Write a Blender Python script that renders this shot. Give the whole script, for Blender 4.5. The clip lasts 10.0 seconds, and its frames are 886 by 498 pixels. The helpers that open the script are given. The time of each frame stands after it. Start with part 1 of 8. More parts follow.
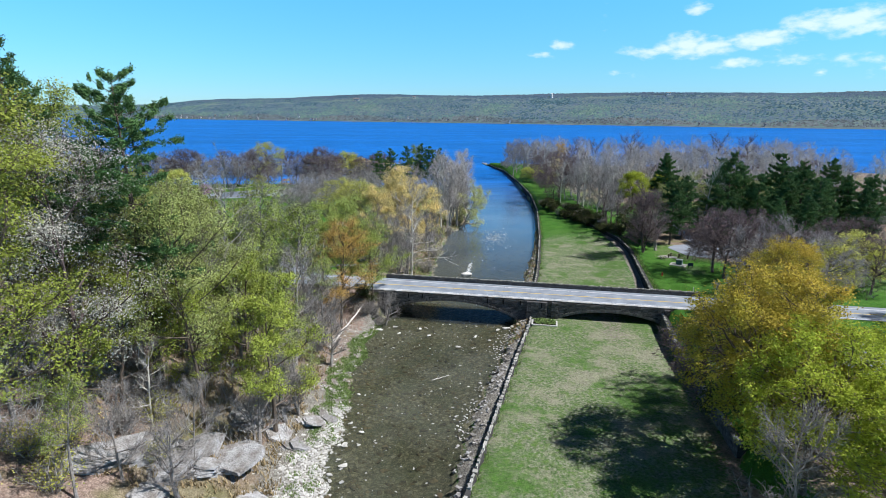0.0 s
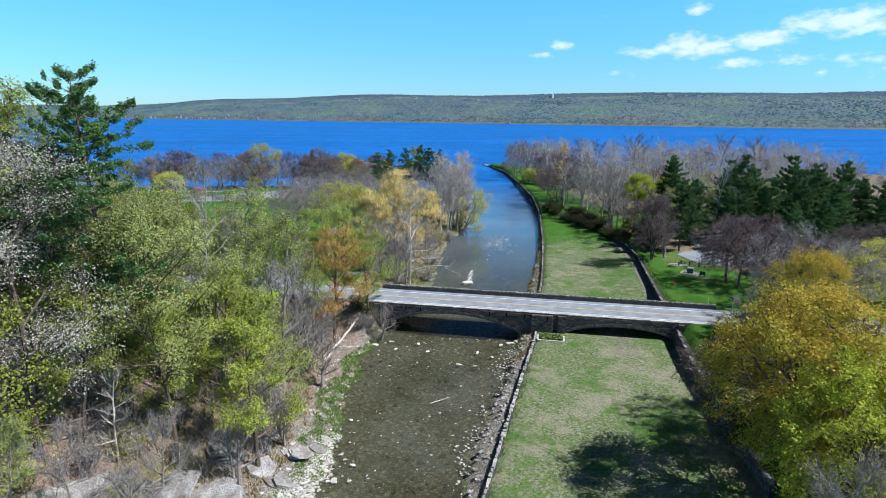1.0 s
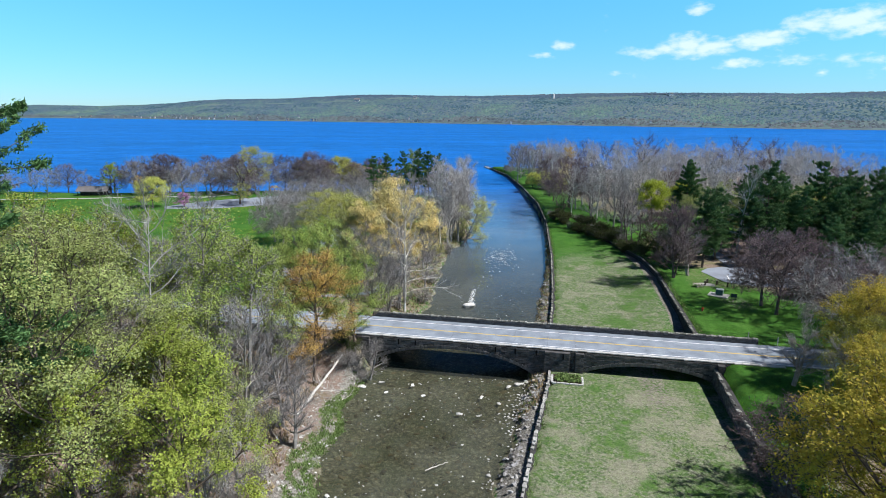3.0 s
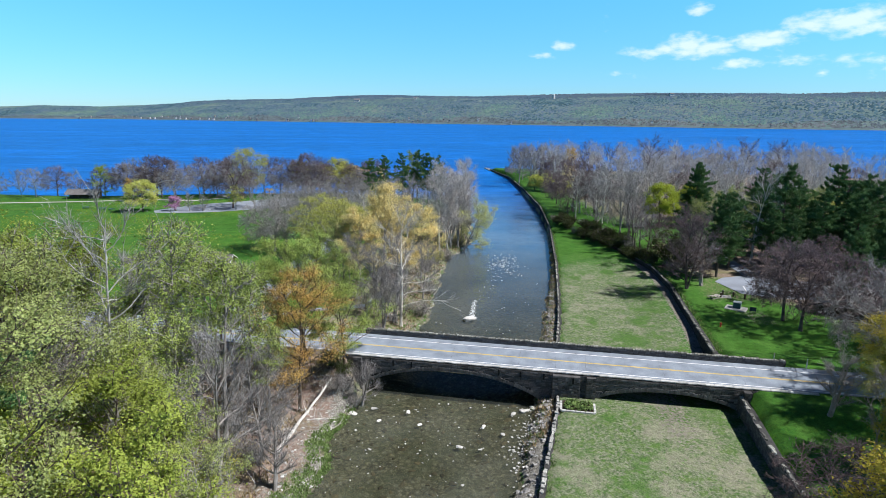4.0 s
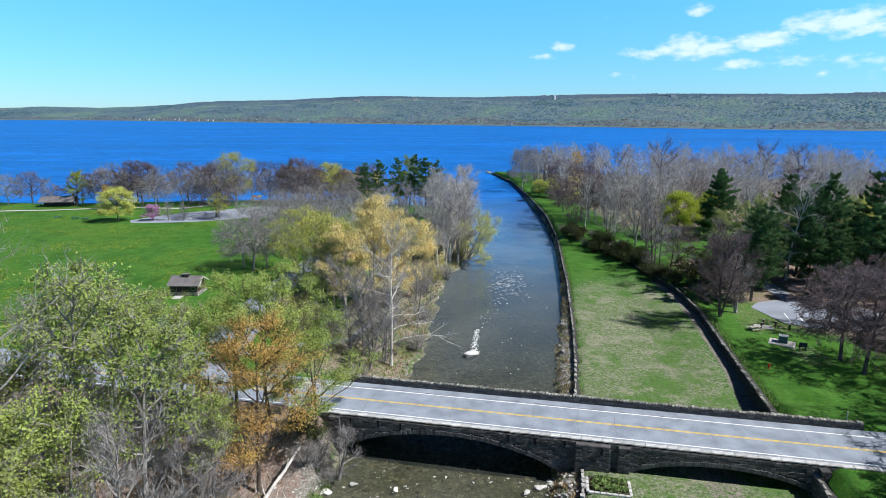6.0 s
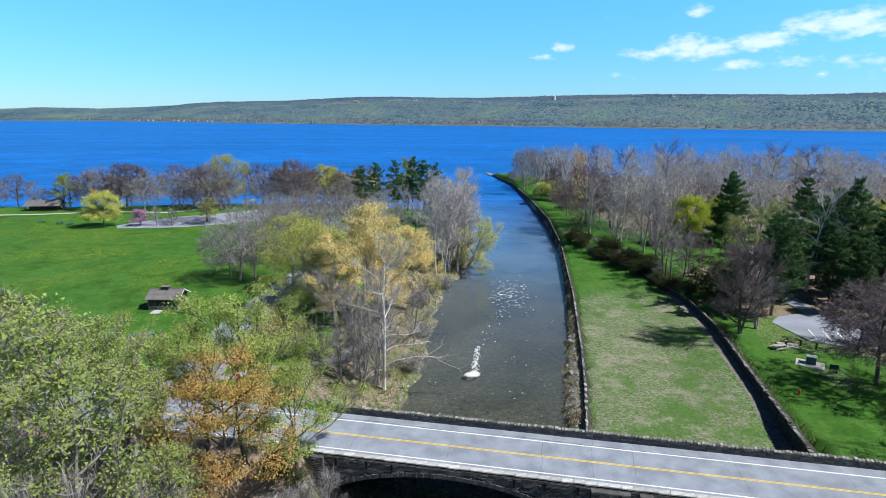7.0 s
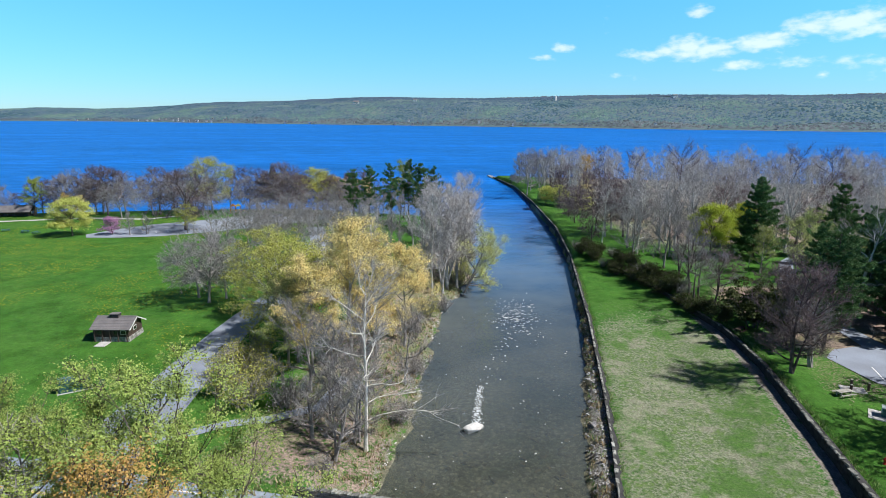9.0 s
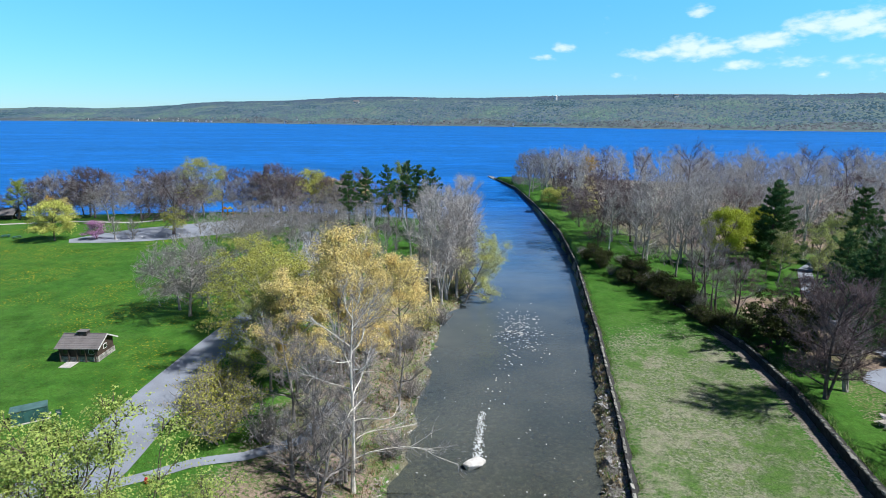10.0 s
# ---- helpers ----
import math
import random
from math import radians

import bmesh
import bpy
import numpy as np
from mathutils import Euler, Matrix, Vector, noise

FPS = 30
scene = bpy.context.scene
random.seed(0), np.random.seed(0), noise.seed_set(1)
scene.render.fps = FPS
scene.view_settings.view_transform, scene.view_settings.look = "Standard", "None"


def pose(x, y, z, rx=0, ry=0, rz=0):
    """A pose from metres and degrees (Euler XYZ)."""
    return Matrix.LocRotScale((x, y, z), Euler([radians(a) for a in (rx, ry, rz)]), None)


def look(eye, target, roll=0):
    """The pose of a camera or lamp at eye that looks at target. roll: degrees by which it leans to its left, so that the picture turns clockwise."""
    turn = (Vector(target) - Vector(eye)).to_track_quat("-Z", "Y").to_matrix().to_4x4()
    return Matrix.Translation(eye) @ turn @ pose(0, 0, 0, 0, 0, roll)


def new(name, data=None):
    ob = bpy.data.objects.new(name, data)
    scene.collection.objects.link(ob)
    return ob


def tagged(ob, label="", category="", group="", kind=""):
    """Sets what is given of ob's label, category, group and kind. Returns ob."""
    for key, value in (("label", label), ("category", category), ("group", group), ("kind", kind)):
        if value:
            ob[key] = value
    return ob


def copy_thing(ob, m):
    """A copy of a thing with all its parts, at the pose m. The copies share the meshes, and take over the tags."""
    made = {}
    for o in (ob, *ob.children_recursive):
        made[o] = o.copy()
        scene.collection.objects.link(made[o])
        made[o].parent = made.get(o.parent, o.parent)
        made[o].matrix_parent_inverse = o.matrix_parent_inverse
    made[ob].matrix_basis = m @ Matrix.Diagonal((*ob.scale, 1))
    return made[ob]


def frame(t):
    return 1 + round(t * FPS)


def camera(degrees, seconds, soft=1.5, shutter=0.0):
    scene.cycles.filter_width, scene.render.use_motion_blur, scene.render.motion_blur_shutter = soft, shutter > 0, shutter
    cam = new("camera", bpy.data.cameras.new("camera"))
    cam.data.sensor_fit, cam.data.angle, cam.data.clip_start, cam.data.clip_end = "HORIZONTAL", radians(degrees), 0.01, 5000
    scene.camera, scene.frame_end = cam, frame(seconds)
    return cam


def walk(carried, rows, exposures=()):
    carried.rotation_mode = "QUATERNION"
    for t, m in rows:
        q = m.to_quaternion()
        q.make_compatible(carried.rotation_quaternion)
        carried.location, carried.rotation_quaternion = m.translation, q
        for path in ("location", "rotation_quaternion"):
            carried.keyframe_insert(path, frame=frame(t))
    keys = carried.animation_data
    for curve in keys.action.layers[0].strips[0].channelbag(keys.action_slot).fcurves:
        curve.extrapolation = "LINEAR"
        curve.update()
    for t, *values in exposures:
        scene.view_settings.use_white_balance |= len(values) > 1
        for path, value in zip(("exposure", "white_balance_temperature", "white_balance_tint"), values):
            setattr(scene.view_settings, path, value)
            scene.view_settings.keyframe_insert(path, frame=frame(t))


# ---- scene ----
cam = camera(75.2, 10.0, soft=0.68)
METRES, EYE, TILT, LEAN, TURN = 82.0, 41.3, -13.2, -0.35, 0.0
ROWS = [
    (0.0, 0.0, 0.0, 0.0, 0.0, 0.0, 0.0),
    (0.5, 0.0009, 0.0403, 0.011, 0.02, 0.0, 0.01),
    (1.0, 0.0017, 0.0828, 0.0225, 0.03, 0.01, -0.01),
    (1.5, 0.0027, 0.1268, 0.0345, 0.05, 0.02, -0.0),
    (2.0, 0.0038, 0.1727, 0.0468, 0.07, 0.03, -0.02),
    (2.5, 0.0048, 0.2199, 0.0597, 0.08, 0.03, -0.02),
    (4.0, 0.0092, 0.363, 0.0965, 0.12, 0.07, -0.01),
    (4.5, 0.0107, 0.4131, 0.1098, 0.13, 0.09, 0.01),
    (5.0, 0.0119, 0.4637, 0.1234, 0.14, 0.12, 0.02),
    (5.5, 0.0133, 0.5148, 0.1358, 0.14, 0.14, 0.04),
    (7.0, 0.0192, 0.6651, 0.173, 0.14, 0.22, 0.08),
    (7.5, 0.0214, 0.7155, 0.1842, 0.14, 0.24, 0.06),
    (8.0, 0.0235, 0.7661, 0.1952, 0.16, 0.25, 0.07),
    (8.5, 0.0253, 0.8171, 0.2063, 0.16, 0.25, 0.05),
    (9.0, 0.0267, 0.8686, 0.2171, 0.17, 0.26, 0.04),
    (9.5, 0.0287, 0.9198, 0.2287, 0.19, 0.25, 0.03),
    (10.0, 0.0306, 0.9701, 0.2398, 0.21, 0.24, 0.02),
]
walk(cam, [(t, pose(0, 0, EYE, TILT, LEAN, TURN) @ pose(METRES * x, METRES * y, METRES * z, 90 + pitch, roll, yaw)) for t, x, y, z, yaw, pitch, roll in ROWS])

# ---- world and sun ----
SUN_DIR = Vector((0.97, -0.25, 1.22)).normalized()
SUN_ELEV = math.asin(SUN_DIR.z)
SUN_AZ = math.atan2(SUN_DIR.x, SUN_DIR.y)
scene.view_settings.exposure = 0.27


def build_world():
    world = bpy.data.worlds.new("world")
    scene.world = world
    world.use_nodes = True
    nt = world.node_tree
    nt.nodes.clear()
    N, L = nt.nodes.new, nt.links.new
    out, bg = N("ShaderNodeOutputWorld"), N("ShaderNodeBackground")
    sky = N("ShaderNodeTexSky")
    sky.sky_type, sky.sun_disc = "NISHITA", False
    sky.sun_elevation, sky.sun_rotation = SUN_ELEV, SUN_AZ
    sky.air_density, sky.dust_density, sky.ozone_density, sky.altitude = 1.0, 0.0, 5.0, 100
    tint = N("ShaderNodeMix")
    tint.data_type, tint.blend_type = "RGBA", "MULTIPLY"
    tint.inputs[0].default_value = 1.0
    # clear cyan band low in the sky; above, unseen, dimmed to deepen shade
    gen, sepz, low = N("ShaderNodeTexCoord"), N("ShaderNodeSeparateXYZ"), N("ShaderNodeValToRGB")
    L(gen.outputs["Generated"], sepz.inputs[0])
    L(sepz.outputs[2], low.inputs[0])
    low.color_ramp.elements[0].position, low.color_ramp.elements[0].color = 0.0, (0.505, 0.80, 1.11, 1)
    low.color_ramp.elements[1].position, low.color_ramp.elements[1].color = 0.6, (0.085, 0.135, 0.22, 1)
    for at, tone in ((0.2, (0.585, 1.40, 1.76, 1)), (0.34, (0.26, 0.49, 0.66, 1))):
        low.color_ramp.elements.new(at).color = tone
    L(low.outputs[0], tint.inputs[7])
    L(sky.outputs[0], tint.inputs[6])
    # soft fair-weather clouds, banks of puffs at chosen bearings
    geo = N("ShaderNodeTexCoord")
    noise_big, noise_fine = N("ShaderNodeTexNoise"), N("ShaderNodeTexNoise")
    stretch = N("ShaderNodeVectorMath")
    stretch.operation = "MULTIPLY"
    stretch.inputs[1].default_value = (1, 1, 2.2)
    L(geo.outputs["Generated"], stretch.inputs[0])
    for n, s, d in ((noise_big, 16, 3), (noise_fine, 52, 8)):
        n.inputs["Scale"].default_value, n.inputs["Detail"].default_value = s, d
        L(stretch.outputs[0], n.inputs["Vector"])
    total = None
    for px, pz, rx, rz, k in CLOUDS:
        d = Vector((px, 1, pz)).normalized()
        sub, scl, ln, rmp = N("ShaderNodeVectorMath"), N("ShaderNodeVectorMath"), N("ShaderNodeVectorMath"), N("ShaderNodeMapRange")
        sub.operation, scl.operation, ln.operation = "SUBTRACT", "MULTIPLY", "LENGTH"
        sub.inputs[1].default_value = d
        scl.inputs[1].default_value = (1 / rx, 1 / rx, 1 / rz)
        L(geo.outputs["Generated"], sub.inputs[0])
        L(sub.outputs[0], scl.inputs[0])
        L(scl.outputs[0], ln.inputs[0])
        rmp.inputs["From Min"].default_value, rmp.inputs["From Max"].default_value = 0.0, 1.0
        rmp.inputs["To Min"].default_value, rmp.inputs["To Max"].default_value = k, 0.0
        L(ln.outputs["Value"], rmp.inputs["Value"])
        if total is None:
            total = rmp.outputs[0]
        else:
            mx = N("ShaderNodeMath")
            mx.operation = "MAXIMUM"
            L(total, mx.inputs[0])
            L(rmp.outputs[0], mx.inputs[1])
            total = mx.outputs[0]
    a, b, ramp = N("ShaderNodeMath"), N("ShaderNodeMath"), N("ShaderNodeMapRange")
    a.operation, b.operation = "MULTIPLY_ADD", "MULTIPLY_ADD"
    L(noise_big.outputs[0], a.inputs[0])
    a.inputs[1].default_value = 0.4
    L(total, a.inputs[2])
    L(noise_fine.outputs[0], b.inputs[0])
    b.inputs[1].default_value = 0.9
    L(a.outputs[0], b.inputs[2])
    ramp.interpolation_type = "SMOOTHSTEP"
    ramp.inputs["From Min"].default_value, ramp.inputs["From Max"].default_value = 0.9, 1.42
    ramp.inputs["To Max"].default_value = 0.64
    L(b.outputs[0], ramp.inputs["Value"])
    mix = N("ShaderNodeMix")
    mix.data_type = "RGBA"
    L(ramp.outputs[0], mix.inputs[0])
    L(tint.outputs[2], mix.inputs[6])
    mix.inputs[7].default_value = (8.6, 9.2, 9.6, 1)
    L(mix.outputs[2], bg.inputs[0])
    bg.inputs[1].default_value = 0.105
    L(bg.outputs[0], out.inputs[0])


# bearing (x for y = 1), height, half width, half height, density
CLOUDS = [(0.66, 0.1516, 0.0841, 0.0336, 0.9), (0.605, 0.1478, 0.0706, 0.0242, 0.85), (0.686, 0.1622, 0.0452, 0.0232, 0.9), (0.703, 0.1458, 0.0451, 0.0198, 0.8), (0.521, 0.1211, 0.082, 0.0216, 0.85), (0.538, 0.13, 0.0455, 0.0161, 0.8), (0.401, 0.1115, 0.0551, 0.0303, 0.9),
          (0.434, 0.11, 0.0766, 0.0243, 0.85), (0.341, 0.1023, 0.088, 0.0174, 0.75), (0.369, 0.106, 0.0488, 0.0172, 0.7), (0.488, 0.0854, 0.0605, 0.0129, 0.8), (0.194, 0.112, 0.0309, 0.016, 0.8), (0.162, 0.0968, 0.0367, 0.0121, 0.6), (0.414, 0.17, 0.0335, 0.0166, 0.75),
          (0.586, 0.0931, 0.0886, 0.0177, 0.5), (0.67, 0.0901, 0.0931, 0.0273, 0.5), (0.629, 0.0718, 0.0207, 0.0105, 0.75), (0.302, 0.068, 0.054, 0.0178, 0.4), (0.263, 0.1492, 0.0247, 0.0778, 0.3), (0.729, 0.0797, 0.0758, 0.0233, 0.45)]
build_world()

sun = new("sun", bpy.data.lights.new("sun", "SUN"))
sun.data.energy, sun.data.angle, sun.data.color = 5.0, radians(0.53), (1.0, 0.975, 0.955)
sun.matrix_world = look(SUN_DIR * 300, (0, 0, 0))

# ---- materials ----
MATS = {}


def mat(name, col, rough=0.85, var=0.25, scale=2.0, fine=None, bump=0.0, bump_scale=None, metal=0.0, rand=0.0, col2=None,
        island=0.0, spec=0.3, leaf=0.0, top=None, coords="Object"):
    """A surface with colour variation at two scales, optional bump, per-object and per-island change."""
    if name in MATS:
        return MATS[name]
    m = bpy.data.materials.new(name)
    MATS[name] = m
    m.use_nodes = True
    nt = m.node_tree
    nt.nodes.clear()
    N, L = nt.nodes.new, nt.links.new
    out, bsdf = N("ShaderNodeOutputMaterial"), N("ShaderNodeBsdfPrincipled")
    tc = N("ShaderNodeTexCoord")
    n1, n2 = N("ShaderNodeTexNoise"), N("ShaderNodeTexNoise")
    for n, s, d in ((n1, scale, 3), (n2, fine or scale * 9, 4)):
        n.inputs["Scale"].default_value, n.inputs["Detail"].default_value = s, d
        L(tc.outputs[coords], n.inputs["Vector"])
    mixc = N("ShaderNodeMix")
    mixc.data_type = "RGBA"
    c2 = col2 or tuple(c * 0.55 for c in col)
    mixc.inputs[6].default_value, mixc.inputs[7].default_value = (*col, 1), (*c2, 1)
    mr = N("ShaderNodeMapRange")
    mr.inputs["From Min"].default_value, mr.inputs["From Max"].default_value = 0.35, 0.68
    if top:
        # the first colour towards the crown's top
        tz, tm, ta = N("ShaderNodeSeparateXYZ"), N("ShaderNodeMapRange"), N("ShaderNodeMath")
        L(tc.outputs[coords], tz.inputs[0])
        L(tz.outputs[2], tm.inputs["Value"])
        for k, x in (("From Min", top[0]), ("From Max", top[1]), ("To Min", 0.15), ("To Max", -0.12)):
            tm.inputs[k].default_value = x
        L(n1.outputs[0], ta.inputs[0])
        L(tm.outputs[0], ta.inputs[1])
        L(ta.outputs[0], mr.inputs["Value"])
    else:
        L(n1.outputs[0], mr.inputs["Value"])
    L(mr.outputs[0], mixc.inputs[0])
    colour = mixc.outputs[2]
    val = N("ShaderNodeMapRange")
    val.inputs["From Min"].default_value, val.inputs["From Max"].default_value = 0.3, 0.7
    val.inputs["To Min"].default_value, val.inputs["To Max"].default_value = 1 - var, 1 + var
    L(n2.outputs[0], val.inputs["Value"])
    factor = val.outputs[0]
    for amount, kind in ((rand, "o"), (island, "i")):
        if amount:
            src = N("ShaderNodeObjectInfo").outputs["Random"] if kind == "o" else N("ShaderNodeNewGeometry").outputs["Random Per Island"]
            r, mul = N("ShaderNodeMapRange"), N("ShaderNodeMath")
            r.inputs["To Min"].default_value, r.inputs["To Max"].default_value = 1 - amount, 1 + amount
            L(src, r.inputs["Value"])
            mul.operation = "MULTIPLY"
            L(factor, mul.inputs[0])
            L(r.outputs[0], mul.inputs[1])
            factor = mul.outputs[0]
    vm = N("ShaderNodeVectorMath")
    vm.operation = "SCALE"
    L(colour, vm.inputs[0])
    L(factor, vm.inputs["Scale"])
    L(vm.outputs[0], bsdf.inputs["Base Color"])
    bsdf.inputs["Roughness"].default_value = rough
    bsdf.inputs["Metallic"].default_value = metal
    bsdf.inputs["Specular IOR Level"].default_value = 0.08 if leaf else spec
    if bump:
        bp, nb = N("ShaderNodeBump"), N("ShaderNodeTexNoise")
        nb.inputs["Scale"].default_value, nb.inputs["Detail"].default_value = bump_scale or scale * 4, 5
        L(tc.outputs[coords], nb.inputs["Vector"])
        bp.inputs["Strength"].default_value, bp.inputs["Distance"].default_value = 0.8, bump
        L(nb.outputs[0], bp.inputs["Height"])
        L(bp.outputs[0], bsdf.inputs["Normal"])
    if leaf:
        tr, ms = N("ShaderNodeBsdfTranslucent"), N("ShaderNodeMixShader")
        L(vm.outputs[0], tr.inputs[0])
        ms.inputs[0].default_value = leaf
        L(bsdf.outputs[0], ms.inputs[1])
        L(tr.outputs[0], ms.inputs[2])
        L(ms.outputs[0], out.inputs[0])
    else:
        L(bsdf.outputs[0], out.inputs[0])
    return m


def ground_material():
    """Turf, dry turf, leaf litter, gravel and bare rock, laid by the cover weights of the sheet."""
    m = bpy.data.materials.new("ground_cover")
    m.use_nodes = True
    nt = m.node_tree
    nt.nodes.clear()
    N, L = nt.nodes.new, nt.links.new
    out, bsdf = N("ShaderNodeOutputMaterial"), N("ShaderNodeBsdfPrincipled")
    bsdf.inputs["Roughness"].default_value, bsdf.inputs["Specular IOR Level"].default_value = 0.95, 0.15
    tc = N("ShaderNodeTexCoord")

    def nz(s, d=4, rough=0.55):
        n = N("ShaderNodeTexNoise")
        n.inputs["Scale"].default_value, n.inputs["Detail"].default_value, n.inputs["Roughness"].default_value = s, d, rough
        L(tc.outputs["Object"], n.inputs["Vector"])
        return n.outputs[0]

    def rng(v, a, b, lo=0.0, hi=1.0):
        r = N("ShaderNodeMapRange")
        for k, x in (("From Min", a), ("From Max", b), ("To Min", lo), ("To Max", hi)):
            r.inputs[k].default_value = x
        L(v, r.inputs["Value"])
        return r.outputs[0]

    def blend(f, a, b, mode="MIX"):
        x = N("ShaderNodeMix")
        x.data_type, x.blend_type = "RGBA", mode
        for sock, v in ((0, f), (6, a), (7, b)):
            if isinstance(v, (tuple, float)):
                x.inputs[sock].default_value = v
            else:
                L(v, x.inputs[sock])
        return x.outputs[2]

    big, mid, fine, tiny = nz(0.045, 3), nz(0.22, 5), nz(2.4, 6, 0.72), nz(7, 4, 0.7)
    turf = blend(rng(mid, 0.4, 0.6), (0.03, 0.116, 0.016, 1), (0.058, 0.174, 0.025, 1))
    turf = blend(rng(fine, 0.42, 0.62, 0, 0.75), turf, (0.056, 0.142, 0.013, 1))
    turf = blend(rng(big, 0.5, 0.65), turf, (0.062, 0.16, 0.024, 1))
    turf = blend(rng(nz(0.35, 5, 0.65), 0.5, 0.64, 0, 0.55), turf, (0.07, 0.16, 0.028, 1))
    turf = blend(rng(nz(0.13, 4, 0.6), 0.54, 0.66, 0, 0.7), turf, (0.028, 0.095, 0.008, 1))
    dand = nz(2.2, 2)
    flower = N("ShaderNodeMath")
    flower.operation = "MULTIPLY"
    L(rng(dand, 0.58, 0.66), flower.inputs[0])
    L(rng(nz(0.06, 2), 0.45, 0.6, 0, 0.75), flower.inputs[1])
    dry = blend(rng(fine, 0.42, 0.6), (0.085, 0.14, 0.05, 1), (0.265, 0.28, 0.2, 1))
    dry = blend(rng(nz(0.9, 5, 0.75), 0.49, 0.58, 0, 0.75), dry, (0.085, 0.145, 0.032, 1))
    dry = blend(rng(nz(0.1, 6, 0.68), 0.49, 0.59, 0, 0.85), dry, (0.07, 0.152, 0.03, 1))
    dry = blend(rng(nz(0.16, 6, 0.72), 0.5, 0.6, 0, 0.65), dry, (0.29, 0.275, 0.215, 1))
    litter = blend(rng(fine, 0.38, 0.62), (0.19, 0.132, 0.108, 1), (0.34, 0.262, 0.222, 1))
    litter = blend(rng(mid, 0.5, 0.66), litter, (0.18, 0.155, 0.09, 1))
    litter = blend(rng(big, 0.55, 0.62, 0, 0.4), litter, (0.12, 0.16, 0.045, 1))
    gravel = blend(rng(tiny, 0.4, 0.6), (0.12, 0.11, 0.09, 1), (0.34, 0.33, 0.30, 1))
    bed = blend(rng(fine, 0.36, 0.64), (0.105, 0.098, 0.06, 1), (0.36, 0.33, 0.225, 1))
    vor = N("ShaderNodeTexVoronoi")
    vor.inputs["Scale"].default_value = 1.5
    L(tc.outputs["Object"], vor.inputs["Vector"])
    vsep = N("ShaderNodeSeparateColor")
    L(vor.outputs["Color"], vsep.inputs[0])
    bed = blend(rng(vsep.outputs[0], 0.55, 1.0, 0, 0.75), bed, (0.30, 0.29, 0.23, 1))
    bed = blend(rng(vsep.outputs[1], 0.6, 1.0, 0, 0.7), bed, (0.075, 0.072, 0.05, 1))
    bed = blend(rng(vor.outputs["Distance"], 0.30, 0.55, 0, 0.6), bed, (0.075, 0.07, 0.046, 1))
    bed = blend(rng(mid, 0.45, 0.62, 0, 0.55), bed, (0.12, 0.135, 0.08, 1))
    bed = blend(rng(tiny, 0.55, 0.7, 0, 0.6), bed, (0.36, 0.33, 0.26, 1))
    cover, cover2 = N("ShaderNodeAttribute"), N("ShaderNodeAttribute")
    cover.attribute_name, cover2.attribute_name = "cover", "cover2"
    s1, s2 = N("ShaderNodeSeparateColor"), N("ShaderNodeSeparateColor")
    L(cover.outputs["Color"], s1.inputs[0])
    L(cover2.outputs["Color"], s2.inputs[0])
    meadow = N("ShaderNodeMath")
    meadow.operation = "MULTIPLY"
    L(flower.outputs[0], meadow.inputs[0])
    L(s2.outputs[2], meadow.inputs[1])
    turf = blend(meadow.outputs[0], turf, (0.42, 0.34, 0.02, 1))

    def edge(v):
        a = N("ShaderNodeMath")
        a.operation = "MULTIPLY_ADD"
        L(rng(fine, 0.3, 0.7, -0.35, 0.35), a.inputs[0])
        a.inputs[1].default_value = 1.0
        L(v, a.inputs[2])
        return rng(a.outputs[0], 0.38, 0.62)

    col = blend(edge(s1.outputs[0]), turf, dry)
    col = blend(edge(s1.outputs[1]), col, litter)
    col = blend(edge(s1.outputs[2]), col, gravel)
    col = blend(edge(s2.outputs[0]), col, bed)
    bare = blend(rng(fine, 0.4, 0.6), (0.165, 0.15, 0.132, 1), (0.25, 0.222, 0.2, 1))
    col = blend(edge(s2.outputs[1]), col, bare)
    val = N("ShaderNodeVectorMath")
    val.operation = "SCALE"
    L(col, val.inputs[0])
    grain = N("ShaderNodeMath")
    grain.operation = "MULTIPLY"
    L(rng(tiny, 0.32, 0.68, 0.5, 1.5), grain.inputs[0])
    L(rng(nz(0.9, 7, 0.8), 0.34, 0.66, 0.74, 1.26), grain.inputs[1])
    L(grain.outputs[0], val.inputs["Scale"])
    L(val.outputs[0], bsdf.inputs["Base Color"])
    bp = N("ShaderNodeBump")
    bp.inputs["Strength"].default_value, bp.inputs["Distance"].default_value = 0.7, 0.12
    L(tiny, bp.inputs["Height"])
    L(bp.outputs[0], bsdf.inputs["Normal"])
    L(bsdf.outputs[0], out.inputs[0])
    return m


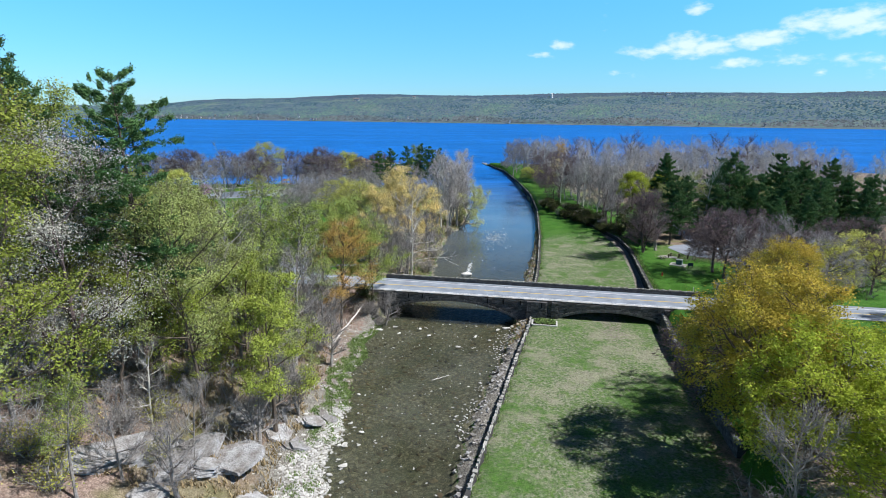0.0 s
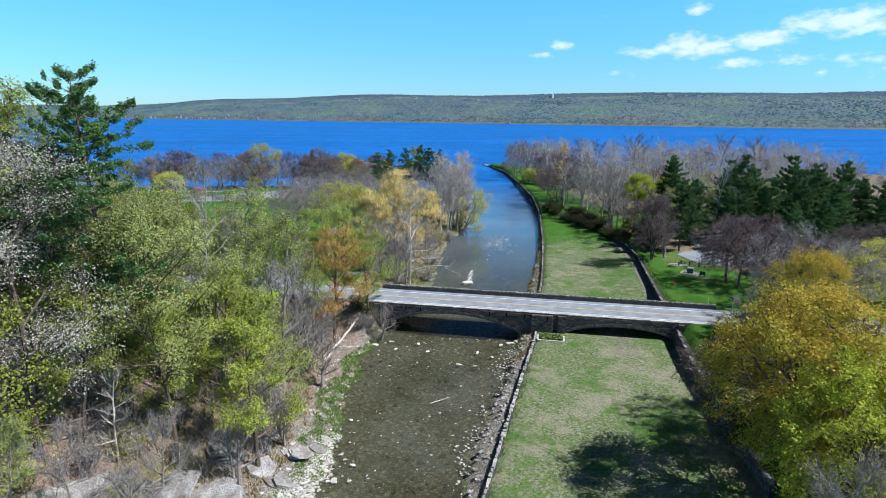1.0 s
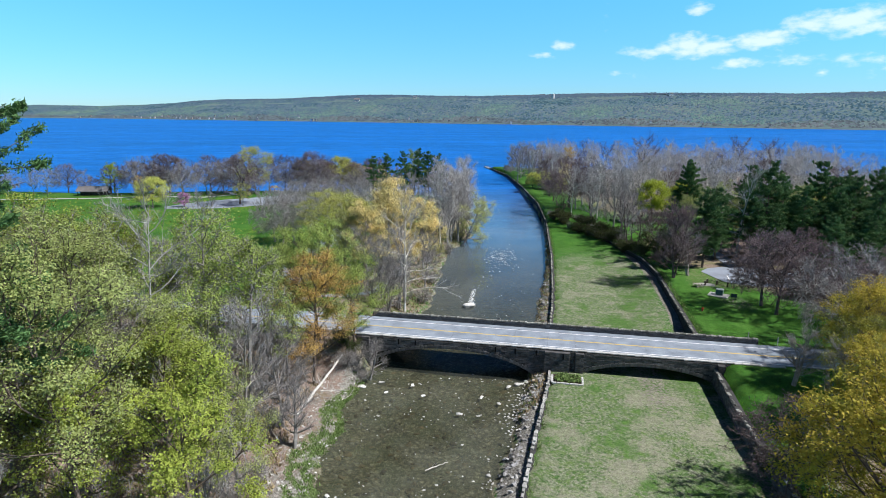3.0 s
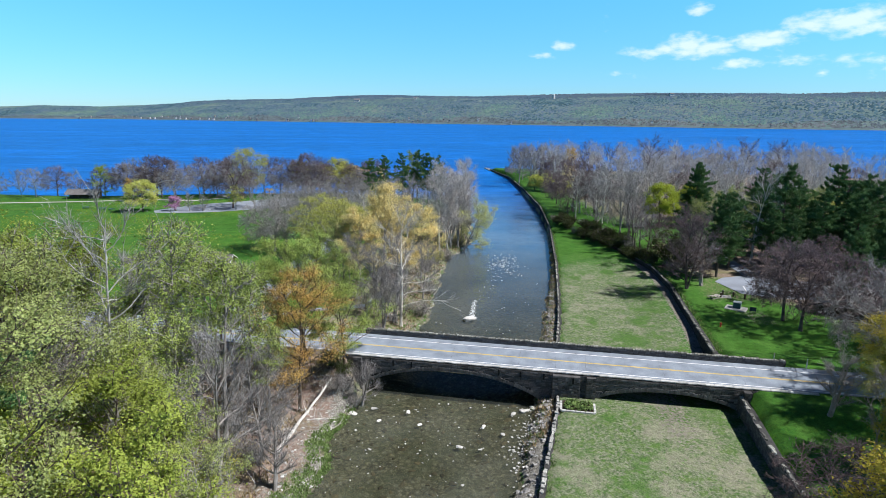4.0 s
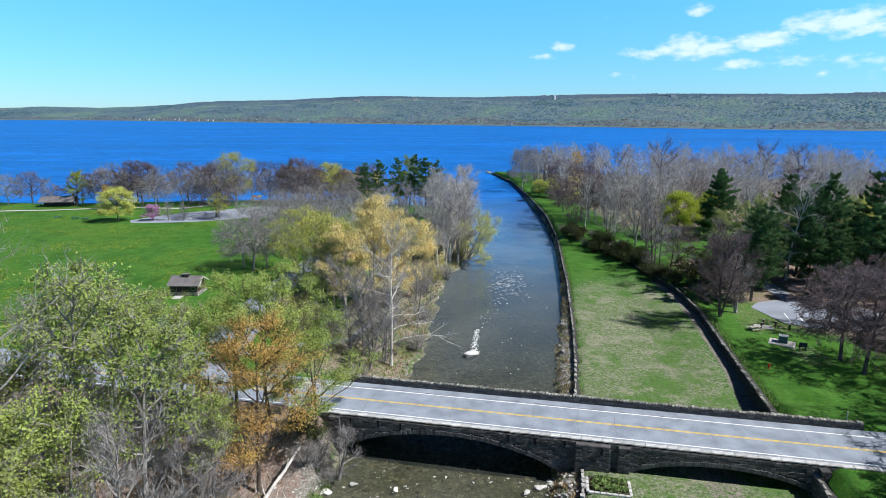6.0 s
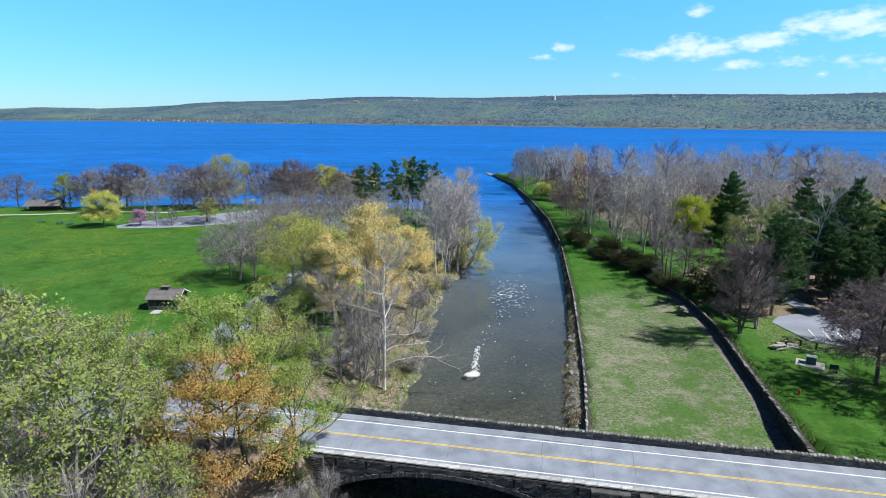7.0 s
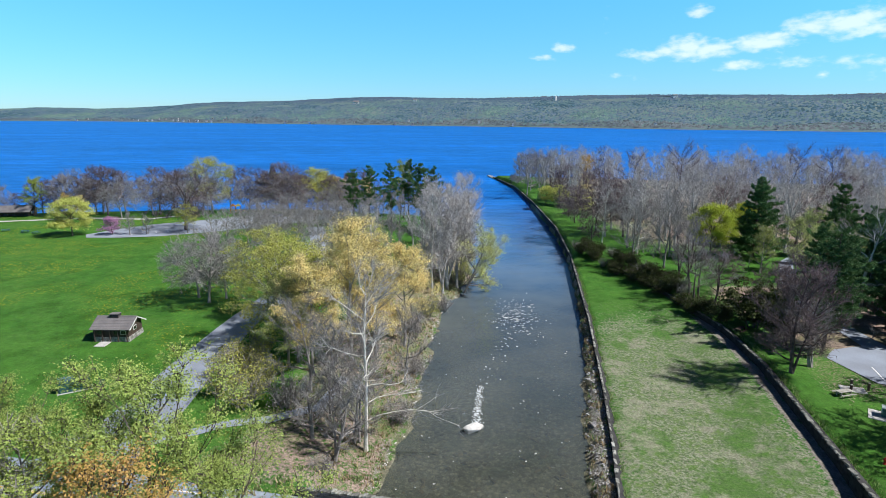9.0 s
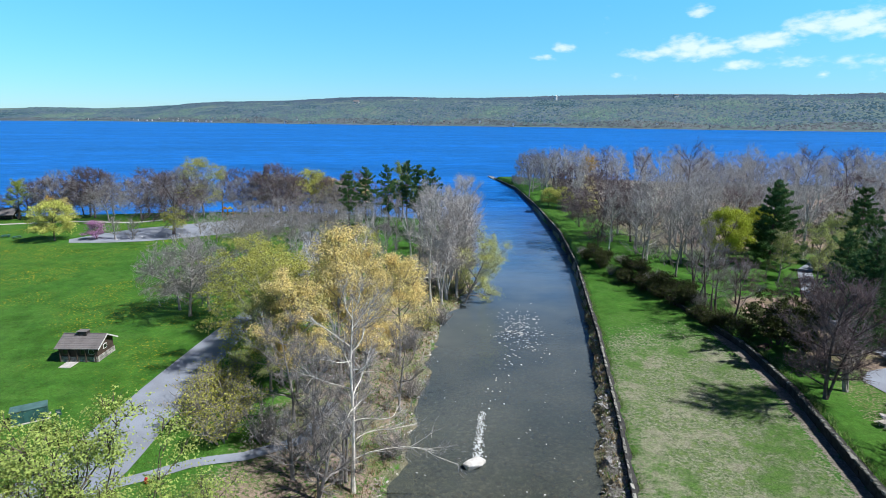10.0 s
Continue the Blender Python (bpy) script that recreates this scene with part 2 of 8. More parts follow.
def water_material():
    """Clear brown creek water that passes into the deep blue lake."""
    m = bpy.data.materials.new("water")
    m.use_nodes = True
    nt = m.node_tree
    nt.nodes.clear()
    N, L = nt.nodes.new, nt.links.new
    out, bsdf = N("ShaderNodeOutputMaterial"), N("ShaderNodeBsdfPrincipled")
    tc, sep = N("ShaderNodeTexCoord"), N("ShaderNodeSeparateXYZ")
    L(tc.outputs["Object"], sep.inputs[0])

    def rng(v, a, b, lo=0.0, hi=1.0, smooth=False):
        r = N("ShaderNodeMapRange")
        if smooth:
            r.interpolation_type = "SMOOTHSTEP"
        for k, x in (("From Min", a), ("From Max", b), ("To Min", lo), ("To Max", hi)):
            r.inputs[k].default_value = x
        L(v, r.inputs["Value"])
        return r.outputs[0]

    def maxi(a, b, op="MAXIMUM"):
        n = N("ShaderNodeMath")
        n.operation = op
        L(a, n.inputs[0])
        L(b, n.inputs[1])
        return n.outputs[0]

    def nz(scale, detail=4, rough=0.55, way=(1, 1, 1)):
        n, mp = N("ShaderNodeTexNoise"), N("ShaderNodeMapping")
        mp.inputs["Scale"].default_value = way
        L(tc.outputs["Object"], mp.inputs[0])
        L(mp.outputs[0], n.inputs["Vector"])
        n.inputs["Scale"].default_value, n.inputs["Detail"].default_value, n.inputs["Roughness"].default_value = scale, detail, rough
        return n.outputs[0]

    def blend(f, a, b):
        x = N("ShaderNodeMix")
        x.data_type = "RGBA"
        for sock, v in ((0, f), (6, a), (7, b)):
            if isinstance(v, (tuple, float)):
                x.inputs[sock].default_value = v
            else:
                L(v, x.inputs[sock])
        return x.outputs[2]

    deep = maxi(rng(sep.outputs[1], 185, 400, smooth=True), maxi(rng(sep.outputs[0], -15, -60), rng(sep.outputs[0], 50, 90)))
    # blue-grey and grey-green sky sheen is painted into the creek's colour
    shoal = blend(rng(nz(0.05, 4), 0.35, 0.65), (0.066, 0.094, 0.118, 1), (0.125, 0.15, 0.155, 1))
    brown = blend(rng(nz(0.09, 5), 0.36, 0.64), (0.036, 0.042, 0.034, 1), (0.125, 0.138, 0.122, 1))
    shoal = blend(rng(sep.outputs[1], 112, 165, smooth=True), brown, shoal)
    lake = blend(rng(nz(0.012, 4, way=(0.35, 1, 1)), 0.35, 0.65), LAKE_BLUE, tuple(c * 0.8 for c in LAKE_BLUE[:3]) + (1,))
    # wind streaks across the open lake, broad ones far out, their glint painted as tone
    fine_streak, broad, waves = nz(1.0, 8, 0.85, (0.05, 0.3, 1)), nz(1.0, 5, 0.6, (0.0008, 0.010, 1)), nz(1.0, 8, 0.8, (0.022, 0.07, 1))
    streak = maxi(rng(fine_streak, 0.36, 0.64, 0.62, 1.38), rng(broad, 0.38, 0.62, 0.92, 1.10), "MULTIPLY")
    streak = maxi(streak, rng(waves, 0.35, 0.65, 0.72, 1.3), "MULTIPLY")
    sv = N("ShaderNodeVectorMath")
    sv.operation = "SCALE"
    L(lake, sv.inputs[0])
    L(streak, sv.inputs["Scale"])
    L(blend(deep, shoal, sv.outputs[0]), bsdf.inputs["Base Color"])
    bsdf.inputs["IOR"].default_value = 1.33
    L(rng(deep, 0, 1, 0.8, 0.06), bsdf.inputs["Specular IOR Level"])
    L(rng(deep, 0, 1, 0.12, 0.4), bsdf.inputs["Roughness"])
    b1, b2 = N("ShaderNodeBump"), N("ShaderNodeBump")
    b1.inputs["Strength"].default_value, b1.inputs["Distance"].default_value = 0.35, 0.06
    L(nz(1.6, 4), b1.inputs["Height"])
    L(deep, b2.inputs["Strength"])
    b2.inputs["Distance"].default_value = 0.6
    L(nz(0.5, 4, 0.6, (0.35, 1, 1)), b2.inputs["Height"])
    L(b1.outputs[0], b2.inputs["Normal"])
    L(b2.outputs[0], bsdf.inputs["Normal"])
    tr, ms = N("ShaderNodeBsdfTransparent"), N("ShaderNodeMixShader")
    tr.inputs[0].default_value = (0.83, 0.85, 0.76, 1)
    L(maxi(rng(sep.outputs[1], 112, 215, 0.36, 1.0), deep), ms.inputs[0])
    L(tr.outputs[0], ms.inputs[1])
    L(bsdf.outputs[0], ms.inputs[2])
    L(ms.outputs[0], out.inputs[0])
    return m


LAKE_BLUE = (0.0066, 0.14, 0.50, 1)
GROUND = ground_material()
CREEK_WATER = LAKE_WATER = water_material()
ASPHALT = mat("asphalt", (0.295, 0.34, 0.40), 0.9, 0.22, 0.5, 9, 0.01, 30, col2=(0.205, 0.238, 0.285))
PAVING = mat("park_asphalt", (0.285, 0.325, 0.395), 0.9, 0.12, 0.2, 9, 0.01, 30, col2=(0.225, 0.25, 0.295))
WHITE_LINE = mat("white_road_paint", (0.85, 0.86, 0.87), 0.7, 0.1, 1.0, 20, col2=(0.72, 0.73, 0.74))
YELLOW_LINE = mat("yellow_road_paint", (0.78, 0.56, 0.1), 0.7, 0.1, 1.0, 20, col2=(0.66, 0.48, 0.1))
STONE = mat("dark_wall_stone", (0.125, 0.12, 0.12), 0.9, 0.3, 1.2, 9, 0.05, 8, rand=0.3, island=0.4, col2=(0.07, 0.07, 0.073))
COPING = mat("pale_coping_stone", (0.58, 0.58, 0.57), 0.85, 0.2, 1.5, 12, 0.03, 10, rand=0.2, col2=(0.40, 0.40, 0.395))
RING_STONE = mat("arch_ring_stone", (0.17, 0.165, 0.165), 0.9, 0.3, 1.2, 9, 0.05, 8, rand=0.35, col2=(0.10, 0.10, 0.103))
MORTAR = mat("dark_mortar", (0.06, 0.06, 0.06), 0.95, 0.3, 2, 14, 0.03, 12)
ROCK = mat("grey_rock", (0.40, 0.405, 0.415), 0.9, 0.4, 0.8, 6, 0.16, 5, rand=0.2, col2=(0.20, 0.185, 0.172))
PALE_ROCK = mat("pale_rock", (0.64, 0.64, 0.62), 0.85, 0.2, 1.2, 8, 0.05, 6, rand=0.15, island=0.2, col2=(0.44, 0.43, 0.41))
BARK = mat("brown_bark", (0.15, 0.12, 0.095), 0.95, 0.35, 1.5, 14, 0.03, 12, col2=(0.09, 0.072, 0.06))
GREY_BARK = mat("grey_bark", (0.33, 0.31, 0.29), 0.95, 0.3, 1.5, 14, 0.03, 12, col2=(0.19, 0.175, 0.165))
PURPLE_BARK = mat("purple_brown_bark", (0.14, 0.11, 0.11), 0.95, 0.3, 1.5, 14, 0.03, 12, col2=(0.07, 0.052, 0.052))
PALE_BARK = mat("pale_grey_bark", (0.50, 0.49, 0.475), 0.95, 0.25, 1.5, 14, 0.03, 12, rand=0.3, col2=(0.29, 0.28, 0.27))
MOSSY = mat("mossy_cap_stone", (0.31, 0.31, 0.285), 0.9, 0.35, 1.4, 10, 0.05, 8, rand=0.6, col2=(0.15, 0.15, 0.125))
# wall faces turned from the sun: their shade is put into this near-black
SHADE_STONE = mat("shade_dark_stone", (0.036, 0.035, 0.036), 0.9, 0.3, 1.2, 9, 0.05, 8, island=0.4, col2=(0.02, 0.02, 0.021))
WHITE_BARK = mat("white_bark", (0.72, 0.7, 0.64), 0.85, 0.25, 0.9, 9, 0.02, 12, col2=(0.46, 0.43, 0.37))
DEADWOOD = mat("bleached_wood", (0.66, 0.63, 0.59), 0.9, 0.25, 1.5, 12, 0.03, 14)

LEAVES = {
    "lime": mat("lime_leaves", (0.385, 0.45, 0.09), 0.6, 0.15, 0.2, 3, island=0.12, rand=0.2, leaf=0.34, col2=(0.245, 0.305, 0.065)),
    "green": mat("spring_green_leaves", (0.4, 0.46, 0.165), 0.6, 0.15, 0.2, 3, island=0.12, rand=0.2, leaf=0.34, col2=(0.28, 0.33, 0.12)),
    "gold": mat("golden_leaves", (0.84, 0.68, 0.31), 0.6, 0.15, 0.2, 3, island=0.2, rand=0.15, leaf=0.34, col2=(0.62, 0.56, 0.25)),
    "orange": mat("orange_leaves", (0.58, 0.36, 0.13), 0.6, 0.15, 0.25, 3, island=0.2, rand=0.1, leaf=0.34, col2=(0.48, 0.36, 0.1)),
    "olive": mat("olive_leaves", (0.50, 0.49, 0.13), 0.6, 0.15, 0.2, 3, island=0.2, rand=0.2, leaf=0.34, col2=(0.34, 0.37, 0.09)),
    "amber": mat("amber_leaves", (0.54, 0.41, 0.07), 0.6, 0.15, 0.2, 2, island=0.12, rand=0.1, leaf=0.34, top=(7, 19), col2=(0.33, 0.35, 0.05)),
    "yellow": mat("yellow_leaves", (0.60, 0.60, 0.17), 0.6, 0.15, 0.25, 3, island=0.3, rand=0.1, leaf=0.34, col2=(0.46, 0.49, 0.13)),
    "blossom": mat("pale_blossom", (0.56, 0.56, 0.51), 0.6, 0.1, 0.3, 3, island=0.3, leaf=0.3, col2=(0.44, 0.44, 0.38)),
    "pink": mat("pink_blossom", (0.55, 0.30, 0.50), 0.6, 0.1, 0.3, 3, island=0.3, leaf=0.3, col2=(0.40, 0.20, 0.36)),
    "needle": mat("dark_pine_needles", (0.11, 0.215, 0.075), 0.6, 0.2, 0.4, 3, island=0.2, rand=0.15, leaf=0.15, col2=(0.06, 0.125, 0.05)),
    "fresh": mat("fresh_leaves", (0.41, 0.5, 0.14), 0.6, 0.15, 0.2, 3, island=0.12, rand=0.2, leaf=0.34, col2=(0.3, 0.38, 0.105)),
    "maple": mat("maple_leaves", (0.46, 0.52, 0.07), 0.6, 0.15, 0.2, 2, island=0.12, rand=0.1, leaf=0.34, col2=(0.33, 0.42, 0.05)),
    "budwhite": mat("whitish_buds", (0.52, 0.49, 0.47), 0.8, 0.15, 0.3, 3, island=0.5, rand=0.2, leaf=0.2, col2=(0.38, 0.355, 0.34)),
    "hedge": mat("dark_hedge_leaves", (0.07, 0.09, 0.03), 0.6, 0.2, 0.4, 3, island=0.2, rand=0.15, leaf=0.2, col2=(0.05, 0.06, 0.025)),
    "budgrey": mat("grey_buds", (0.35, 0.335, 0.33), 0.8, 0.15, 0.3, 3, island=0.5, rand=0.15, leaf=0.2, col2=(0.23, 0.217, 0.212)),
    "budpale": mat("pale_buds", (0.42, 0.41, 0.405), 0.8, 0.15, 0.3, 3, island=0.5, rand=0.2, leaf=0.2, col2=(0.27, 0.262, 0.258)),
    "budpurple": mat("purple_buds", (0.215, 0.172, 0.176), 0.8, 0.15, 0.3, 3, island=0.4, rand=0.15, leaf=0.2, col2=(0.145, 0.112, 0.117)),
    "weed": mat("bank_weeds", (0.23, 0.33, 0.115), 0.7, 0.2, 0.4, 3, island=0.2, leaf=0.3, col2=(0.17, 0.26, 0.085)),
}


# ---- helpers for building ----
def mesh_of(name, verts, faces, material):
    me = bpy.data.meshes.new(name)
    me.from_pydata([tuple(v) for v in verts], [], [tuple(f) for f in faces])
    me.materials.append(material)
    me.update()
    return me


def part(name, bm, material, parent=None, label=""):
    """Links a bmesh or a finished mesh as one object under its thing."""
    if isinstance(bm, bmesh.types.BMesh):
        me = bpy.data.meshes.new(name)
        bm.normal_update()
        bm.to_mesh(me)
        bm.free()
        me.materials.append(material)
    else:
        me = bm
    ob = new(name, me)
    if parent is not None:
        ob.parent = parent
    if label:
        ob["label"] = label
    return ob


def box(bm, x0, y0, z0, x1, y1, z1, bevel=0.0):
    """A box between two corners, with chamfered edges if asked for."""
    m = Matrix.Translation(((x0 + x1) / 2, (y0 + y1) / 2, (z0 + z1) / 2)) @ Matrix.Diagonal((abs(x1 - x0), abs(y1 - y0), abs(z1 - z0), 1))
    r = bmesh.ops.create_cube(bm, size=1.0, matrix=m)
    if bevel:
        edges = list({e for v in r["verts"] for e in v.link_edges})
        bmesh.ops.bevel(bm, geom=edges, offset=bevel, segments=1, affect="EDGES", clamp_overlap=True)
    return bm


def boxmesh(*a, bevel=0.0):
    return box(bmesh.new(), *a, bevel=bevel)


def cyl(bm, x, y, z0, z1, r0, r1=None, n=10):
    m = Matrix.Translation((x, y, (z0 + z1) / 2))
    bmesh.ops.create_cone(bm, cap_ends=True, segments=n, radius1=r0, radius2=r0 if r1 is None else r1, depth=z1 - z0, matrix=m)
    return bm


def ss(a, b, v):
    t = np.clip((np.asarray(v, float) - a) / (b - a), 0, 1)
    return t * t * (3 - 2 * t)


# ---- plan ----
# the bridge line: u along the road, v across it, away from the upstream face
TH = radians(-11.0)
BU, BV = np.array([math.cos(TH), math.sin(TH)]), np.array([-math.sin(TH), math.cos(TH)])
B0 = np.array([0.0, 111.9])
ROAD_Z = 5.65


def bp(u, v):
    p = B0 + BU * u + BV * v
    return float(p[0]), float(p[1])


Y_L = [-400, 0, 55, 75, 92, 101, 108, 113, 125, 135, 147, 176, 204, 214, 222, 259, 300, 318]
X_L = [-14, -15, -13.7, -13.7, -14.1, -13.8, -12.2, -12.4, -9.4, -4.5, -2.5, 0, 3.2, 5.5, 9.5, 13, 12, 2]
Y_R = [-400, 0, 52, 57, 73, 89.5, 105, 113, 130, 142, 175, 191, 249, 286, 370, 440, 482]
X_R = [-9, -9, 0.5, 1.3, 4.3, 9.4, 13.5, 15.6, 19.0, 21.2, 29, 32, 40.3, 43, 44.7, 44.5, 36.2]
Y_W = [-400, 30, 52.6, 68, 89, 105, 113, 125, 137, 153, 185, 240, 284, 350, 421, 486]
X_W = [-6, -4, 2.4, 6.6, 12.3, 16.9, 18.3, 20.6, 23.3, 26.4, 31.9, 39.9, 43.4, 45.3, 44.9, 36.6]
Y_V = [-400, 30, 60, 90, 104, 117, 129, 160, 175, 189, 216, 232, 238]
X_V = [30, 31, 35, 39.3, 42.2, 44.9, 47.4, 53.6, 55.0, 53.7, 51.0, 45.5, 42.5]
# natural wander of the waterlines
WANDER = np.arange(-400, 301, 1.5)
FREE = ss(44, 52, WANDER) * (1 - ss(103, 108, WANDER) * ss(128, 121, WANDER))
wl = np.interp(WANDER, Y_L, X_L) + 1.6 * ss(196, 206, WANDER) * ss(232, 220, WANDER) + FREE * (0.8 * np.sin(WANDER * 0.41 + 1) * np.sin(WANDER * 0.083) + 0.35 * np.sin(WANDER * 0.93 + 2 * np.sin(WANDER * 0.21)) + 0.25 * np.sin(WANDER * 1.7 + 3 * np.sin(WANDER * 0.3)))
wr = np.interp(WANDER, Y_R, X_R) + FREE * (0.3 * np.sin(WANDER * 0.5) + 0.35 * np.sin(WANDER * 1.2 + 1)) * ss(215, 190, WANDER)
Y_L, X_L = list(WANDER) + [318], list(wl) + [2]
Y_R, X_R = list(WANDER) + [370, 440, 482], list(wr) + [44.7, 44.5, 36.2]
# shore of the lake: x along, y of the waterline
X_S = [-6000, -1500, -500, -300, -170, -110, -60, -10, 5, 12, 36, 46, 60, 120, 250, 400, 700, 1500, 6000]
Y_S = [-2500, 100, 330, 335, 318, 330, 335, 322, 318, 300, 490, 488, 482, 470, 440, 380, 250, -250, -3000]


def ground_z(x, y):
    """Height of the ground, for arrays or numbers."""
    x, y = np.broadcast_arrays(np.asarray(x, float), np.asarray(y, float))
    xl, xr, xw, xv = (np.interp(y, a, b) for a, b in ((Y_L, X_L), (Y_R, X_R), (Y_W, X_W), (Y_V, X_V)))
    u = (x - B0[0]) * BU[0] + (y - B0[1]) * BU[1]
    v = (x - B0[0]) * BV[0] + (y - B0[1]) * BV[1]
    d = xl - x
    bumps = 0.25 * np.sin(x * 0.31 + 1.3 * np.sin(y * 0.17)) * np.cos(y * 0.27 + 0.4)
    hill = np.interp(d, [0, 3, 7, 12, 22, 40, 65, 110, 250], [0, 0.5, 1.0, 2.6, 7.0, 14.5, 21, 27, 40]) + bumps * ss(4, 14, d)
    flat = np.interp(d, [0, 2.5, 8, 20, 40, 90], [0, 0.7, 2.2, 4.2, 5.0, 5.2]) - 1.6 * ss(170, 300, y) * ss(5, 25, d)
    left = hill + (flat - hill) * ss(92, 122, y - 0.195 * np.minimum(-d, 0) * 0)
    lower = 2.2 + 0.12 * bumps + 0.85 * ss(0.5, 0.97, (x - xw) / (xv - xw)) * ss(122, 134, y) * ss(225, 205, y)
    upper = 4.2 + 0.3 * bumps - 1.4 * ss(210, 330, y)
    lower = lower + (upper - lower) * ss(225, 245, y)
    right = np.where(x < xv + 0.95, lower, upper)
    bank = np.interp((x - xr) / np.maximum(xw - xr, 0.4), [0, 0.35, 1, 1.3], [0, 0.72, 1, 1]) * 1.75
    z = np.where(x < xl, left, np.where(x > xw + 0.55, right, np.where(x > xr, bank, 0)))
    mid = np.minimum(x - xl, xr - x)
    bed = -np.interp(mid, [0, 1.5, 5, 12], [0, 0.25, 0.45, 0.6]) - 1.6 * ss(170, 240, y)
    z = np.where((x >= xl) & (x <= xr), bed, z)
    # the road's embankment on both sides of the bridge
    on = np.maximum(ss(-11.5, -15.5, u), ss(43.6, 44.4, u)) * ss(13.5, 8.8, np.abs(v - 4.7))
    z = z + (ROAD_Z - 0.12 - z) * on
    # lake
    ys = np.interp(x, X_S, Y_S)
    shore = (ys - y)
    lake = np.interp(shore, [-60, -15, 0, 10, 30], [-6, -2.5, 0, 1.2, 9])
    z = np.where((x >= xl) & (x <= xr) & (y < 486), z, np.minimum(z, lake))
    return z


def gz(x, y):
    return float(ground_z(x, y))


def spaced(*runs):
    vals = []
    for a, b, step in runs:
        vals += list(np.arange(a, b, step))
    return np.array(vals + [runs[-1][1]])


# ---- ground, water, far shore ----
def build_ground():
    xs = spaced((-6000, -1000, 500), (-1000, -300, 50), (-300, -90, 7), (-90, -42, 2), (-42, 62, 1.2), (62, 110, 2), (110, 300, 8), (300, 1000, 50), (1000, 6000, 500))
    ys = spaced((-3000, -400, 260), (-400, -40, 20), (-40, 36, 3), (36, 250, 1.25), (250, 350, 2), (350, 500, 3), (500, 1000, 50), (1000, 6000, 500))
    X, Y = np.meshgrid(xs, ys)
    Z = ground_z(X, Y)
    nx, ny = len(xs), len(ys)
    verts = np.stack([X.ravel(), Y.ravel(), Z.ravel()], 1)
    i = np.arange(nx * ny).reshape(ny, nx)
    faces = np.stack([i[:-1, :-1].ravel(), i[:-1, 1:].ravel(), i[1:, 1:].ravel(), i[1:, :-1].ravel()], 1)
    me = mesh_of("ground", verts.tolist(), faces.tolist(), GROUND)
    x, y, z = verts.T
    xl, xr, xw, xv = (np.interp(y, a, b) for a, b in ((Y_L, X_L), (Y_R, X_R), (Y_W, X_W), (Y_V, X_V)))
    u, v = (x - B0[0]) * BU[0] + (y - B0[1]) * BU[1], (x - B0[0]) * BV[0] + (y - B0[1]) * BV[1]
    d = xl - x
    f = (x - xw) / (xv - xw)
    dry = ((x > xw) & (x < xv) & (y < 236)) * (0.74 + 0.1 * ss(108, 122, y)) * (1 - ss(105, 118, y) * (1 - ss(-0.3, 0.22, f) * ss(1.1, 0.75, f))) * (1 - 0.8 * ss(160, 205, y))
    wood_near = (x < xl) * ss(120, 108, y + 0.195 * x)
    grove = (x < xl) * ss(122, 128, y) * ss(24, 15, d) * ss(330, 250, y) * 0.58
    # litter under these trees also puts their shade into the turf's colour
    wood_right = ss(14, 26, x - xv) * ss(225, 262, y) * 0.56 + np.maximum(ss(150, 260, y) * ss(20, 45, x - xv) * 0.14, ss(0, 6, x - xv) * ss(100, 80, y) * 0.7) + ss(2, 8, x - xv) * ss(140, 150, y) * ss(215, 190, y) * 0.42 + ss(66, 78, x) * ss(108, 125, y) * ss(190, 160, y) * 0.4 + ss(61, 67, x) * ss(163, 170, y) * ss(206, 196, y) * 0.75
    # lawn edge in the maples' shade, the shade put in as litter colour
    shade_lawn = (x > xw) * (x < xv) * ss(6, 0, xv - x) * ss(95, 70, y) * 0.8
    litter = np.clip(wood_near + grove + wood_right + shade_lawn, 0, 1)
    gravel = np.clip((x < xl) * ss(9, 6, d) * ss(118, 108, y) * (1 - 0.55 * ss(72, 86, y) * ss(1, 3, d)) + (x > xr) * (x < xw) * 0.95 + (x < xl) * ss(3, 1, d) * (y > 118) * 0.5, 0, 1)
    bed = ((x > xl - 0.6) & (x < xr + 0.4)) | (z < -0.05)
    foot = ((x > xw) & (x < xv)) * ss(3.2, 1.6, xv - x) * ss(108, 122, y) * ss(196, 176, y)
    bare = np.clip(((x > xw) & (x < xv)) * ss(3.6, 1.5, np.abs(u - 33.5 + 0.02 * v)) * ss(-22, -4, v) * ss(30, 6, v) * 0.5
                   + ss(5, 2, np.abs(x - 62)) * ss(7, 3, np.abs(y - 137)) * 0.4 + foot * 0.85, 0, 1)
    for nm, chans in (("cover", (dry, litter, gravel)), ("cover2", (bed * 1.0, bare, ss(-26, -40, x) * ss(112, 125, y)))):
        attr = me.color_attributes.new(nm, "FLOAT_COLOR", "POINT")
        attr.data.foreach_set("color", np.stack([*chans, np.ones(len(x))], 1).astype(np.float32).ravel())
    for p in me.polygons:
        p.use_smooth = True
    return tagged(part("ground", me, GROUND), "park ground of turf, dry lawn, leaf litter and gravel", "ground", kind="structure")


build_ground()


